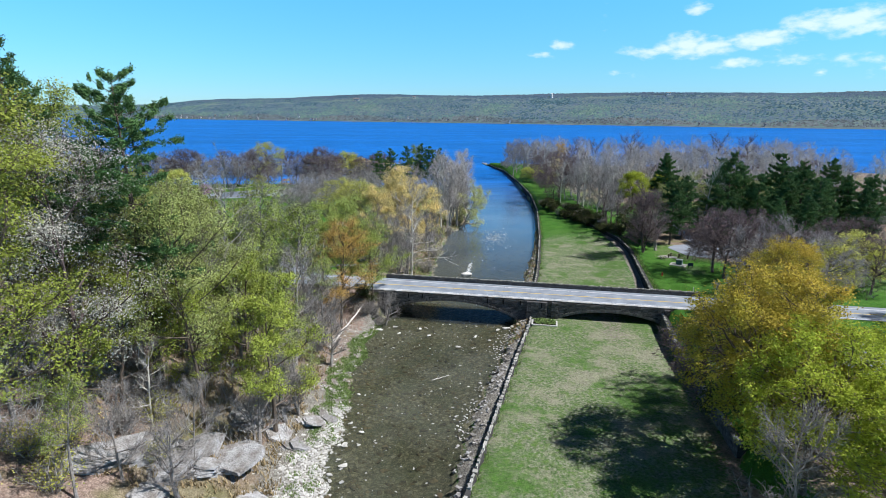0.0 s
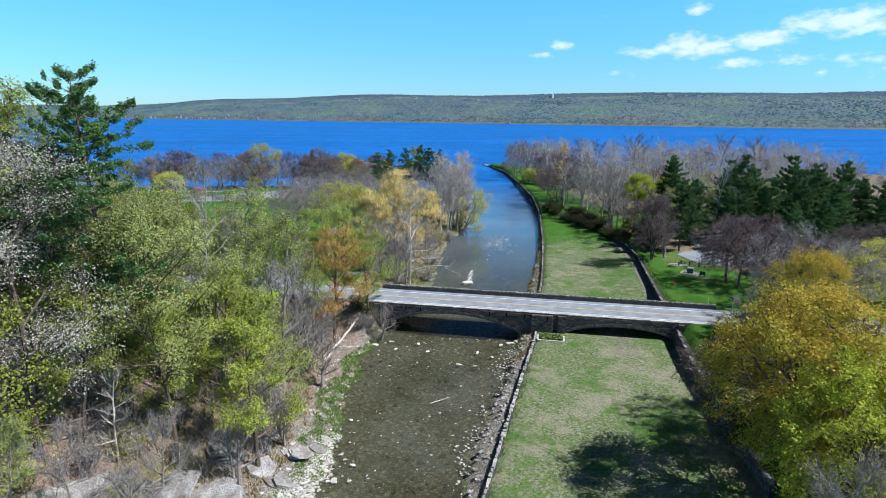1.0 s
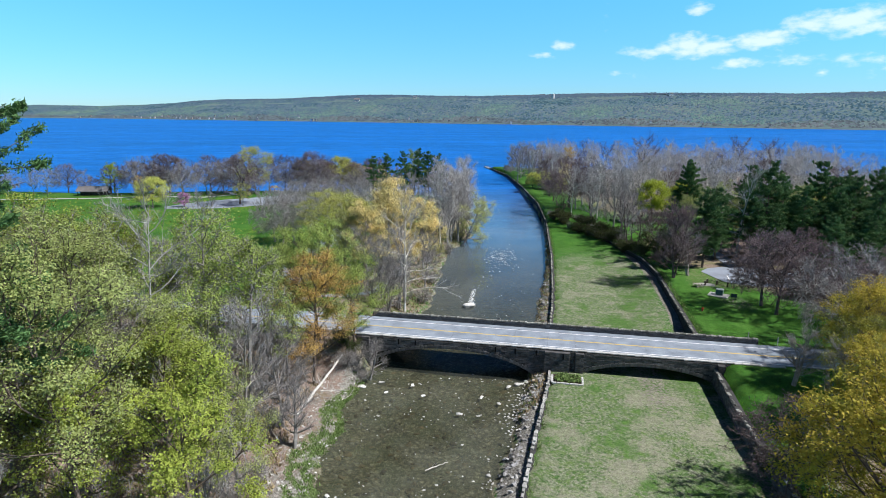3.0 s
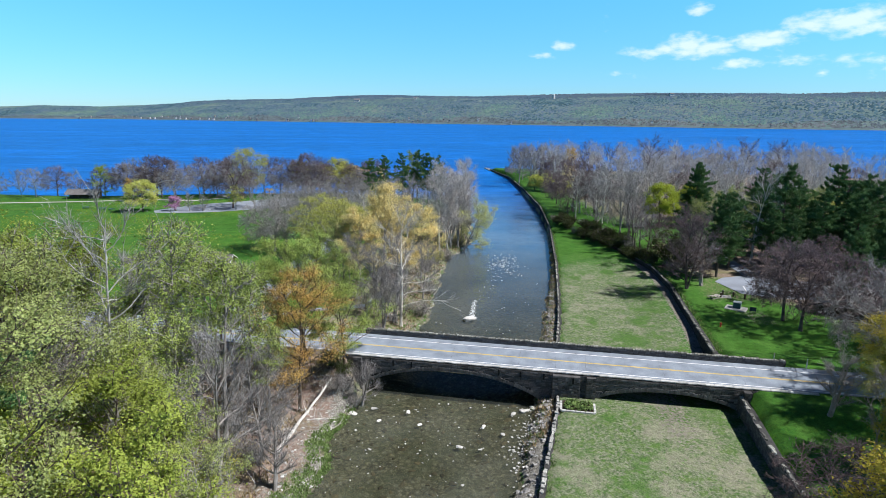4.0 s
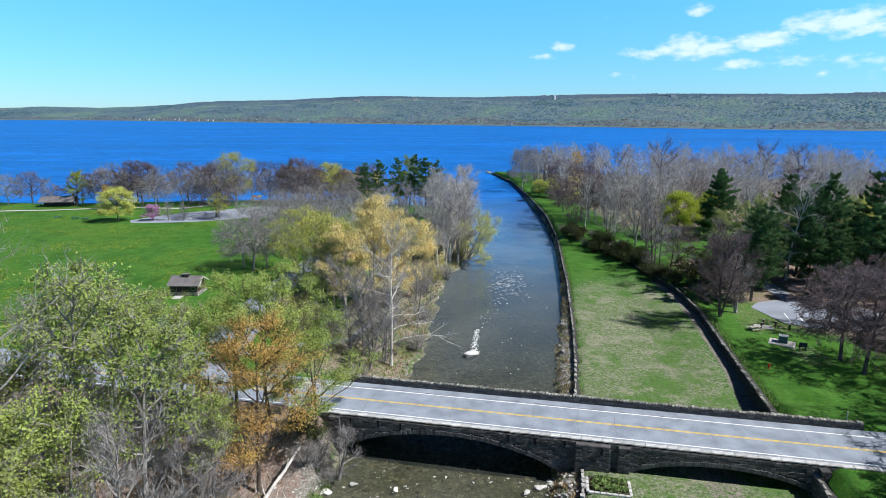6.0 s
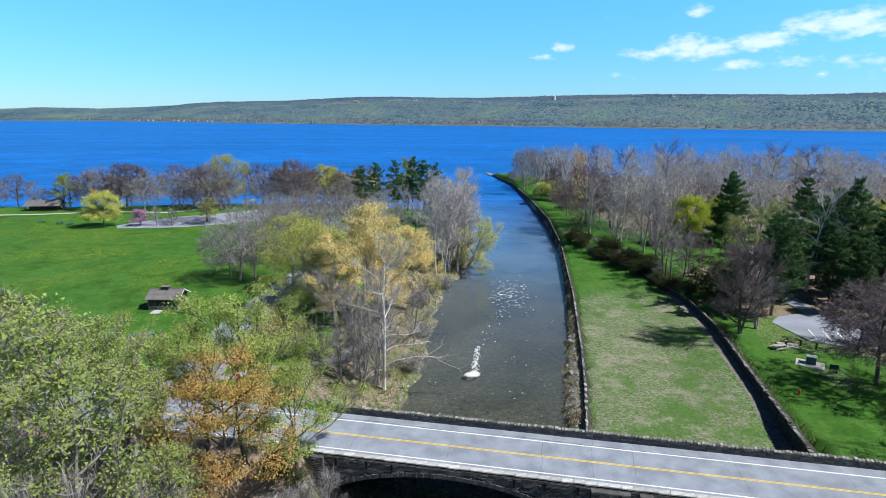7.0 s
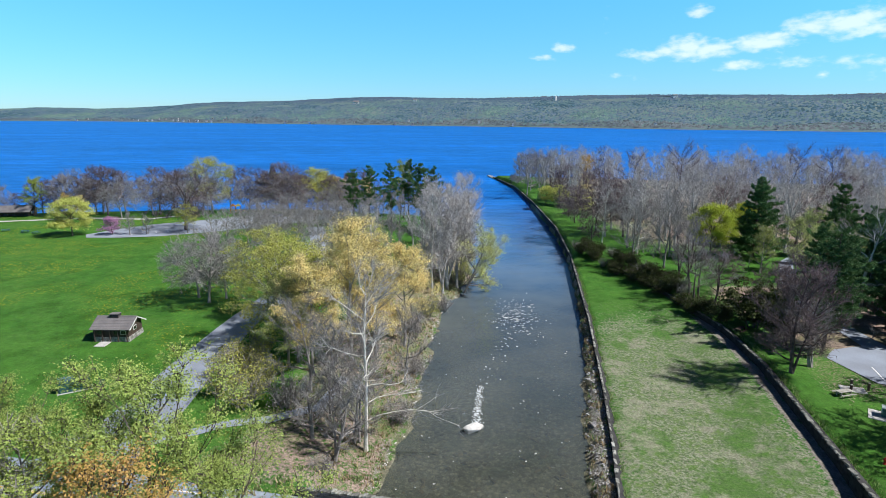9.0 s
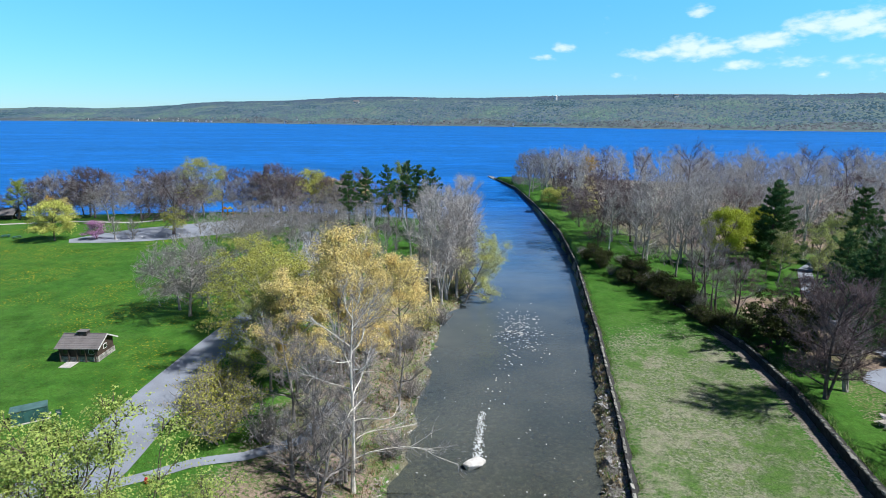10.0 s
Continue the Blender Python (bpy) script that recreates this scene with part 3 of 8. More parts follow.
def build_water():
    ys = np.arange(-200, 300, 4.0)
    xl, xr = np.interp(ys, Y_L, X_L) - 1.5, np.interp(ys, Y_R, X_R) + 1.0
    verts = [(x, y, 0.0) for a, b, y in zip(xl, xr, ys) for x in (a, b)]
    faces = [(2 * i, 2 * i + 1, 2 * i + 3, 2 * i + 2) for i in range(len(ys) - 1)]
    tagged(part("creek_water", mesh_of("creek_water", verts, faces, CREEK_WATER), CREEK_WATER),
           "clear shallow brown creek water over a stony bed", "water", kind="structure")
    y0 = float(ys[-1])
    a, b = float(xl[-1]), float(xr[-1])
    lv = [(-6000, y0, 0), (a, y0, 0), (b, y0, 0), (6000, y0, 0), (6000, 6000, 0), (-6000, 6000, 0)]
    tagged(part("lake_water", mesh_of("lake_water", lv, [(0, 1, 2, 3, 4, 5)], LAKE_WATER), LAKE_WATER),
           "deep blue rippled lake reaching the far shore", "water", kind="structure")


build_water()

FAR_X = [-9000, -3140, -2330, -1290, 0, 513, 890, 1447, 3500]
FAR_Y = [4300, 4220, 4180, 3540, 2850, 2550, 2295, 1984, 1200]
# blue distance haze is mixed into the far hill's colours
HILL = mat("hazed_field_and_wood_floor", (0.085, 0.15, 0.15), 0.95, 0.2, 0.004, 0.05, col2=(0.13, 0.175, 0.17))
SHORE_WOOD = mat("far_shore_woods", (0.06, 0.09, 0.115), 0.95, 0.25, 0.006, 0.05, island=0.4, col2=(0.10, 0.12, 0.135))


def far_wood_material():
    """Mixed spring woods: yellow-green, grey leafless and dark evergreen stands, blue haze painted in."""
    m = bpy.data.materials.new("hazed_spring_woods")
    m.use_nodes = True
    nt = m.node_tree
    N, L = nt.nodes.new, nt.links.new
    bsdf = nt.nodes["Principled BSDF"]
    bsdf.inputs["Roughness"].default_value, bsdf.inputs["Specular IOR Level"].default_value = 0.95, 0.1
    tc, mp, geo = N("ShaderNodeTexCoord"), N("ShaderNodeMapping"), N("ShaderNodeNewGeometry")
    mp.inputs["Scale"].default_value = (1, 0.55, 2.5)
    L(tc.outputs["Object"], mp.inputs[0])
    stand, ramp = N("ShaderNodeTexNoise"), N("ShaderNodeValToRGB")
    stand.inputs["Scale"].default_value, stand.inputs["Detail"].default_value, stand.inputs["Roughness"].default_value = 0.0032, 7, 0.66
    L(mp.outputs[0], stand.inputs["Vector"])
    shift = N("ShaderNodeMath")
    shift.operation = "MULTIPLY_ADD"
    shift.inputs[1].default_value, shift.inputs[2].default_value = 0.16, -0.08
    L(geo.outputs["Random Per Island"], shift.inputs[0])
    both = N("ShaderNodeMath")
    L(stand.outputs[0], both.inputs[0])
    L(shift.outputs[0], both.inputs[1])
    L(both.outputs[0], ramp.inputs[0])
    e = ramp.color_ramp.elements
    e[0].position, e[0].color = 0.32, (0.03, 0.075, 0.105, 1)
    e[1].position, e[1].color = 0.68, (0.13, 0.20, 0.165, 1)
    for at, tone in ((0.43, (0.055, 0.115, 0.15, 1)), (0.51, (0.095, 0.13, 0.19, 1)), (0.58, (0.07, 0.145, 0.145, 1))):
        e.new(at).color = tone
    r, vm = N("ShaderNodeMapRange"), N("ShaderNodeVectorMath")
    r.inputs["To Min"].default_value, r.inputs["To Max"].default_value = 0.8, 1.2
    L(geo.outputs["Random Per Island"], r.inputs["Value"])
    vm.operation = "SCALE"
    L(ramp.outputs[0], vm.inputs[0])
    L(r.outputs[0], vm.inputs["Scale"])
    # leafless grey woods towards the ridge, with blue distance haze painted into their tone
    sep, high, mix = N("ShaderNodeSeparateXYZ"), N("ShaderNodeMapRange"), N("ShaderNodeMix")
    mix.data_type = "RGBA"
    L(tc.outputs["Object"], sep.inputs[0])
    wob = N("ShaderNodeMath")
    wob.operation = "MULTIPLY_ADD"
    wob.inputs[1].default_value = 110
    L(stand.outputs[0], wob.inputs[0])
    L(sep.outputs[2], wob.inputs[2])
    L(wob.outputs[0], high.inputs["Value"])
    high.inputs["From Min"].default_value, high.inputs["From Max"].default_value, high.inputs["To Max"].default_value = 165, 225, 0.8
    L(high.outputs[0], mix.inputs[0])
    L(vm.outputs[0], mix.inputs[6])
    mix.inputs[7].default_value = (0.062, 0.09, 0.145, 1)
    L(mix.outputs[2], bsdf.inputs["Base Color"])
    return m


FAR_WOOD = far_wood_material()
# clearings on the far hill: place along the shore, way inland, half length, half depth
FIELDS = [(-720, 720, 170, 60), (-1120, 640, 130, 50), (-260, 800, 140, 50), (-1700, 560, 180, 60), (160, 760, 120, 40), (900, 850, 130, 45)]


def far_height(s, x):
    """Height of the far hillside, s metres inland from its shore."""
    ridge = np.interp(x, [-6000, -3000, -2200, -1500, -560, 0, 800, 1500, 3500], [100, 110, 145, 165, 178, 172, 168, 165, 170])
    f = np.interp(s, [-80, 0, 15, 120, 500, 1000, 1500], [-0.06, 0, 0.03, 0.17, 0.55, 0.9, 1.0])
    return ridge * f + 6 * np.sin(x * 0.004 + s * 0.003) * np.clip(s / 400, 0, 1)


def build_far_shore():
    rng = np.random.RandomState(5)
    xs, ss_ = np.linspace(-4200, 3400, 190), np.array([-80, 0, 15, 60, 120, 220, 350, 500, 700, 900, 1100, 1300, 1500, 1900])
    X, S = np.meshgrid(xs, ss_)
    Y = np.interp(X, FAR_X, FAR_Y) + S
    Z = far_height(S, X)
    n, k = len(xs), len(ss_)
    i = np.arange(n * k).reshape(k, n)
    faces = np.stack([i[:-1, :-1].ravel(), i[:-1, 1:].ravel(), i[1:, 1:].ravel(), i[1:, :-1].ravel()], 1)
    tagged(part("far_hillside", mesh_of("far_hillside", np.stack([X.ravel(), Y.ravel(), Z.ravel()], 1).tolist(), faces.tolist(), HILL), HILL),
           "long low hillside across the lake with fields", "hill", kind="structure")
    xb = np.linspace(-4200, 2600, 280)
    edge = np.interp(xb, FAR_X, FAR_Y)
    V = [(float(x), float(y + s), z) for x, y in zip(xb, edge) for s, z in ((-4, -0.5), (0, 1.0), (16, 2.4))]
    F = [(3 * k + j, 3 * k + 3 + j, 3 * k + 4 + j, 3 * k + 1 + j) for k in range(len(xb) - 1) for j in (0, 1)]
    shingle = mat("pale_shore_shingle", (0.20, 0.195, 0.185), 0.9, 0.3, 0.02, 0.2, col2=(0.09, 0.085, 0.08))
    tagged(part("far_beach", mesh_of("far_beach", V, F, shingle), shingle), "narrow pale shingle beach under the far woods", "beach", kind="structure")
    # crowns of the far woods, left open where fields lie
    m = 42000
    x = rng.uniform(-3600, 2300, m)
    s = 1460 * rng.uniform(0, 1, m) ** 1.25 + 24
    field = np.zeros(m, bool)
    for fx, fs, rx, rs in FIELDS:
        field |= ((x - fx) / rx) ** 2 + ((s - fs + 25 * np.sin(x * 0.03)) / rs) ** 2 < 1
    x, s = x[~field], s[~field]
    m = len(x)
    y, z = np.interp(x, FAR_X, FAR_Y) + s, far_height(s, x)
    r, h = rng.uniform(7, 13, m), rng.uniform(9, 16, m) * (1 + 0.5 * np.sin(x * 0.013) * np.sin(s * 0.02 + x * 0.004))
    base = np.array([[1, 0, 0.35], [0.3, 0.95, 0.4], [-0.8, 0.6, 0.3], [-0.8, -0.6, 0.42], [0.3, -0.95, 0.33], [0.05, 0.1, 1.0]]) - [0, 0, 0.62]
    tri = np.array([(0, 1, 5), (1, 2, 5), (2, 3, 5), (3, 4, 5), (4, 0, 5)])
    V = np.stack([x[:, None] + base[:, 0] * r[:, None] * rng.uniform(0.7, 1.3, (m, 6)), y[:, None] + base[:, 1] * r[:, None],
                  z[:, None] + base[:, 2] * h[:, None] * rng.uniform(0.8, 1.15, (m, 6))], 2)
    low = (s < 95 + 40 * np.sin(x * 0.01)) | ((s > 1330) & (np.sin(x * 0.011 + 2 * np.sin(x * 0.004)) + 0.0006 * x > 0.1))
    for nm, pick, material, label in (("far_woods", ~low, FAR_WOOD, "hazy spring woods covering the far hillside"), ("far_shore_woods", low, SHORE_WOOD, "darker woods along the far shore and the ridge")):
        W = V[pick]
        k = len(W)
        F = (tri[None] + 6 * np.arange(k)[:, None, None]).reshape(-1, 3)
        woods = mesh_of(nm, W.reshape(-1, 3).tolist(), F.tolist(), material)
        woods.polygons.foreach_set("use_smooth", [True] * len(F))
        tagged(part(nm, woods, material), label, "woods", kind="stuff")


build_far_shore()


# ---- road and bridge ----
def strip(name, pts, z, material, label, category, width=None, lift=0.0, kind="structure"):
    """A flat band along a line of points; each point is x, y and half width. It follows the ground where z is None."""
    verts, faces = [], []
    fine = []
    for (x0, y0, w0), (x1, y1, w1) in zip(pts[:-1], pts[1:]):
        n = max(1, int(math.hypot(x1 - x0, y1 - y0) / 1.5))
        fine += [(x0 + (x1 - x0) * k / n, y0 + (y1 - y0) * k / n, w0 + (w1 - w0) * k / n) for k in range(n)]
    fine.append(pts[-1])
    for i, (x, y, w) in enumerate(fine):
        a, b = fine[max(i - 1, 0)], fine[min(i + 1, len(fine) - 1)]
        t = Vector((b[0] - a[0], b[1] - a[1])).normalized()
        row = []
        for s in (-1, -0.5, 0, 0.5, 1):
            px, py = x - t.y * w * s, y + t.x * w * s
            row.append((px, py, (gz(px, py) if z is None else z) + lift))
        if z is None:
            top = max(r[2] for r in row)
            row = [(r[0], r[1], 0.5 * (r[2] + top) + 0.02) for r in row]
        verts += row
        if i:
            k = 5 * i
            faces += [(k - 5 + j, k - 4 + j, k + 1 + j, k + j) for j in range(4)]
    ob = part(name, mesh_of(name, verts, faces, material), material)
    return tagged(ob, label, category, kind=kind)


def band(bm, u0, u1, v0, v1, z, bow=None):
    """A thin flat band on the road between two stations."""
    n = max(1, int(abs(u1 - u0) / 4))
    rows = []
    for k in range(n + 1):
        u = u0 + (u1 - u0) * k / n
        rows.append([bm.verts.new((*bp(u, v), z)) for v in (v0, v1)])
    for a, b in zip(rows[:-1], rows[1:]):
        bm.faces.new((a[0], b[0], b[1], a[1]))


def build_road():
    bm = bmesh.new()
    band(bm, -110, 150, 0.75, 9.0, ROAD_Z)
    road = tagged(part("road", bm, ASPHALT), "two-lane grey asphalt road with cracked joints", "road", kind="structure")
    for nm, v, w, material, label in (("edge_line", 1.25, 0.09, WHITE_LINE, "white edge line"), ("edge_line", 7.45, 0.09, WHITE_LINE, "white edge line"),
                                      ("centre_line", 4.27, 0.06, YELLOW_LINE, "yellow centre line"), ("centre_line", 4.47, 0.06, YELLOW_LINE, "yellow centre line")):
        bm = bmesh.new()
        for a, b in (((-110, -43), (-27, 150)) if v == 7.45 else ((-110, 150),)):
            band(bm, a, b, v - w, v + w, ROAD_Z + 0.005)
        part(nm, bm, material, road, label)
    tar = mat("tar_seal", (0.15, 0.16, 0.18), 0.7, 0.2, 2, 20)
    rng = random.Random(3)
    for u in (-9.5, 1.5, 12.0, 17.5, 22.0, 33.0, 43.8, 52.5):
        bm = bmesh.new()
        v, du = 0.9, 0.0
        prev = None
        while v < 8.9:
            p = [bm.verts.new((*bp(u + du + s * rng.uniform(0.008, 0.03), v), ROAD_Z + 0.004)) for s in (-1, 1)]
            if prev:
                bm.faces.new((prev[0], prev[1], p[1], p[0]))
            prev, v, du = p, v + 0.5, du + rng.uniform(-0.09, 0.09)
        part("crack_seal", bm, tar, road, "black tar crack seal")
    for v in (7.75,):
        bm = bmesh.new()
        u, dv, prev = -14.0, 0.0, None
        while u < 50:
            w = rng.uniform(0.0, 0.05) if rng.random() < 0.75 else rng.uniform(0.05, 0.12)
            p = [bm.verts.new((*bp(u, v + dv + s * (w + 0.004)), ROAD_Z + 0.004)) for s in (-1, 1)]
            if prev:
                bm.faces.new((prev[0], p[0], p[1], prev[1]))
            prev, u, dv = p, u + 0.7, max(-0.25, min(0.25, dv + rng.uniform(-0.08, 0.08)))
        part("crack_seal", bm, tar, road, "black tar crack seal")


build_road()

ARCHES = ((1.9, 14.6, 0.0, 4.28), (33.2, 9.7, 1.95, 2.05))


def intrados(u):
    for c, half, z0, rise in ARCHES:
        if abs(u - c) < half:
            return z0 + rise * (1 - ((u - c) / half) ** 2) ** 0.7
    return None


def build_bridge():
    bridge = tagged(new("bridge"), "low two-arched dark stone road bridge over the creek", "bridge")
    us = sorted({round(float(a), 3) for a in list(np.arange(-17, 54.01, 0.5)) + [c + s * h * f for c, h, _, _ in ARCHES for s in (-1, 1) for f in (1.0, 0.999, 0.99, 0.97, 0.94, 0.9)]})
    bm = bmesh.new()
    rows = []
    for u in us:
        low = intrados(u)
        low = -1.0 if low is None else low
        rows.append([bm.verts.new((*bp(u, v), z)) for v, z in ((0.0, low), (0.0, 5.45), (9.5, 5.45), (9.5, low))])
    for a, b in zip(rows[:-1], rows[1:]):
        for j in range(4):
            bm.faces.new((a[j], b[j], b[(j + 1) % 4], a[(j + 1) % 4]))
    bm.faces.new(rows[0])
    bm.faces.new(rows[-1][::-1])
    bmesh.ops.recalc_face_normals(bm, faces=bm.faces)
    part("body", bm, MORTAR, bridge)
    # coursed facing stones on the upstream face, proud of the mortar; those about the pier are single pieces
    rng = random.Random(8)
    bm = boxmesh(0, -1, 0, 1, 1, 1)
    for v in bm.verts:
        if v.co.y < 0:
            v.co.x = 0.04 + 0.92 * v.co.x
            v.co.z = 0.06 + 0.88 * v.co.z
    block = bpy.data.meshes.new("facing_stone")
    bm.to_mesh(block)
    bm.free()
    block.materials.append(STONE)
    turn = pose(0, 0, 0, 0, 0, -11.0)
    V, F, single = [], [], 0
    z = -0.4
    while z < 5.3:
        h = rng.uniform(0.15, 0.32)
        u = -16.5 + rng.random()
        while u < 53:
            w = rng.uniform(0.4, 1.15)
            lows = [intrados(q) for q in (u, u + w / 2, u + w)]
            top = min(z + h, 5.42)
            if all(q is None or z > q + 0.42 for q in lows):
                p = rng.uniform(0.015, 0.075)
                if 6 < u < 30 and z > 1.5 and single < 290:
                    ob = part("facing_stone", block, STONE, bridge)
                    ob.matrix_basis = Matrix.Translation((*bp(u + 0.012, 0.0), z + 0.012)) @ turn @ Matrix.Diagonal((w - 0.024, p, top - z - 0.024, 1))
                    single += 1
                else:
                    k = len(V)
                    for zz in (z + 0.012, top - 0.012):
                        V += [(*bp(u + 0.012, 0.05), zz), (*bp(u + w - 0.012, 0.05), zz), (*bp(u + w - 0.03, -p), zz), (*bp(u + 0.03, -p * rng.uniform(0.6, 1.2)), zz)]
                    F += [(k, k + 3, k + 2, k + 1), (k + 4, k + 5, k + 6, k + 7), (k, k + 4, k + 7, k + 3), (k + 3, k + 7, k + 6, k + 2), (k + 2, k + 6, k + 5, k + 1)]
            u += w
        z += h
    ob = part("facing", mesh_of("facing", V, F, STONE), STONE, bridge, "rough coursed dark grey facing stones")
    ob["kind"] = "stuff"
    # arch rings
    stone = boxmesh(-0.085, -0.08, 0.0, 0.085, 0.3, 0.56, bevel=0.015)
    me = bpy.data.meshes.new("arch_stone")
    stone.to_mesh(me)
    stone.free()
    me.materials.append(RING_STONE)
    for c, half, z0, rise in ARCHES:
        u, last = c - half + 0.02, None
        while u < c + half - 0.02:
            zz = intrados(u)
            if last is None or math.hypot(u - last[0], zz - last[1]) > 0.2:
                slope = (intrados(min(u + 0.02, c + half - 0.001)) - intrados(max(u - 0.02, c - half + 0.001))) / 0.04
                ob = part("arch_stone", me, STONE, bridge)
                ob.matrix_basis = Matrix.Translation((*bp(u, 0.0), zz)) @ turn @ pose(0, 0, 0, 0, -math.degrees(math.atan(slope)), 0) @ Matrix.Diagonal((1, rng.uniform(0.8, 1.5), rng.uniform(0.85, 1.15), 1))
                last = (u, zz)
            u += 0.01
    # buttresses with battered sides
    for u0, u1, deep in ((17.2, 21.1, 0.62), (22.0, 23.3, 0.5), (-13.4, -12.0, 0.5), (43.0, 44.0, 0.8)):
        bm = bmesh.new()
        q = []
        for zz, g in ((-0.8, 0.12), (5.42, 0.0)):
            q.append([bm.verts.new((*bp(u, v), zz)) for u, v in ((u0 - g, 0.02), (u1 + g, 0.02), (u1 + g, -deep - g), (u0 - g, -deep - g))])
        bm.faces.new(q[0])
        bm.faces.new(q[1][::-1])
        for j in range(4):
            bm.faces.new((q[0][j], q[1][j], q[1][(j + 1) % 4], q[0][(j + 1) % 4]))
        bmesh.ops.recalc_face_normals(bm, faces=bm.faces)
        part("buttress", bm, STONE, bridge)
        V, F = [], []
        z = -0.4
        while z < 5.35:
            h = rng.uniform(0.15, 0.3)
            u = u0
            while u < u1 - 0.15:
                w = min(rng.uniform(0.35, 0.9), u1 - u)
                g = 0.12 * (1 - (z + 0.8) / 6.2)
                k = len(V)
                p = deep + g + rng.uniform(0.02, 0.06)
                for zz in (z + 0.012, min(z + h, 5.42) - 0.012):
                    V += [(*bp(u + 0.012, -deep), zz), (*bp(u + w - 0.012, -deep), zz), (*bp(u + w - 0.03, -p), zz), (*bp(u + 0.03, -p), zz)]
                F += [(k, k + 3, k + 2, k + 1), (k + 4, k + 5, k + 6, k + 7), (k, k + 4, k + 7, k + 3), (k + 3, k + 7, k + 6, k + 2), (k + 2, k + 6, k + 5, k + 1)]
                u += w
            z += h
        part("buttress_facing", mesh_of("buttress_facing", V, F, STONE), STONE, bridge)["kind"] = "stuff"
    # drain slots: proud blocks whose near-black colour stands for the recess shade
    dark = mat("drain_shadow", (0.02, 0.02, 0.02), 0.95, 0.2)
    for u in (-10.6, -7.0, -4.1, 9.3, 12.5, 15.9, 20.1):
        v = 0.0 if not 17 < u < 21.2 else -0.7
        bm = bmesh.new()
        q = [bm.verts.new((*bp(u + a, v + b), c)) for c in (4.45, 5.35) for a, b in ((-0.12, 0.1), (0.12, 0.1), (0.12, -0.13), (-0.12, -0.13))]
        for f in ((0, 1, 2, 3), (7, 6, 5, 4), (0, 4, 5, 1), (1, 5, 6, 2), (2, 6, 7, 3), (3, 7, 4, 0)):
            bm.faces.new([q[j] for j in f])
        bmesh.ops.recalc_face_normals(bm, faces=bm.faces)
        part("drain_slot", bm, dark, bridge, "near-black block standing for a shaded drain slot")
    # copings and the downstream parapet
    slab = []
    for n in range(3):
        bm = boxmesh(0.01, 0.0, 0.0, 1.19, 0.62, 0.16, bevel=0.025)
        for v in bm.verts:
            v.co += Vector((0, rng.uniform(-0.02, 0.02), rng.uniform(-0.012, 0.012)))
        me = bpy.data.meshes.new("coping_slab")
        bm.to_mesh(me)
        bm.free()
        me.materials.append(COPING)
        slab.append(me)
    rough = []
    for me in slab:
        me = me.copy()
        me.materials.clear()
        me.materials.append(MOSSY)
        rough.append(me)
    for k in range(58):
        u = -17.0 + 1.2 * k
        if u < 51.5:
            ob = part("coping_slab", slab[k % 3], COPING, bridge)
            ob.matrix_basis = Matrix.Translation((*bp(u, 0.1), 5.56 + 0.02 * (k % 2))) @ turn
        if -14.6 < u < 51:
            for q in (0.0, 0.4, 0.8):
                ob = part("parapet_cap", rough[rng.randrange(3)], MOSSY, bridge)
                ob.matrix_basis = Matrix.Translation((*bp(u + q, 8.98 + rng.uniform(-0.03, 0.03)), 6.43 + rng.uniform(-0.02, 0.02))) @ turn @ pose(0, 0, 0, rng.uniform(-3, 3), rng.uniform(-5, 5), rng.uniform(-4, 4)) @ Matrix.Diagonal((0.33 * rng.uniform(0.8, 1.05), rng.uniform(0.75, 0.95), rng.uniform(0.6, 1.5), 1))
    bm = bmesh.new()
    q = []
    for zz in (5.3, 6.45):
        q.append([bm.verts.new((*bp(u, v), zz)) for u, v in ((-14.4, 9.02), (51.4, 9.02), (51.4, 9.5), (-14.4, 9.5))])
    bm.faces.new(q[0][::-1])
    bm.faces.new(q[1])
    for j in range(4):
        bm.faces.new((q[0][j], q[0][(j + 1) % 4], q[1][(j + 1) % 4], q[1][j]))
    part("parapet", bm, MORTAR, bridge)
    z = 5.62
    for h in (0.27, 0.28, 0.26):
        u = -14.4 + rng.random() * 0.3
        while u < 51:
            w = rng.uniform(0.45, 1.1)
            ob = part("parapet_stone", block, STONE, bridge)
            ob.matrix_basis = Matrix.Translation((*bp(u + 0.012, 9.02), z + 0.012)) @ turn @ Matrix.Diagonal((w - 0.024, rng.uniform(0.02, 0.07), h - 0.024, 1))
            u += w
        z += h


build_bridge()



PALE_CAP = mat("pale_weathered_cap", (0.46, 0.46, 0.44), 0.9, 0.3, 1.4, 10, 0.04, 8, rand=0.35, col2=(0.30, 0.30, 0.28))
DARK_CAP = mat("dark_mossy_cap", (0.22, 0.22, 0.20), 0.9, 0.35, 1.4, 10, 0.05, 8, rand=0.6, col2=(0.09, 0.095, 0.075))


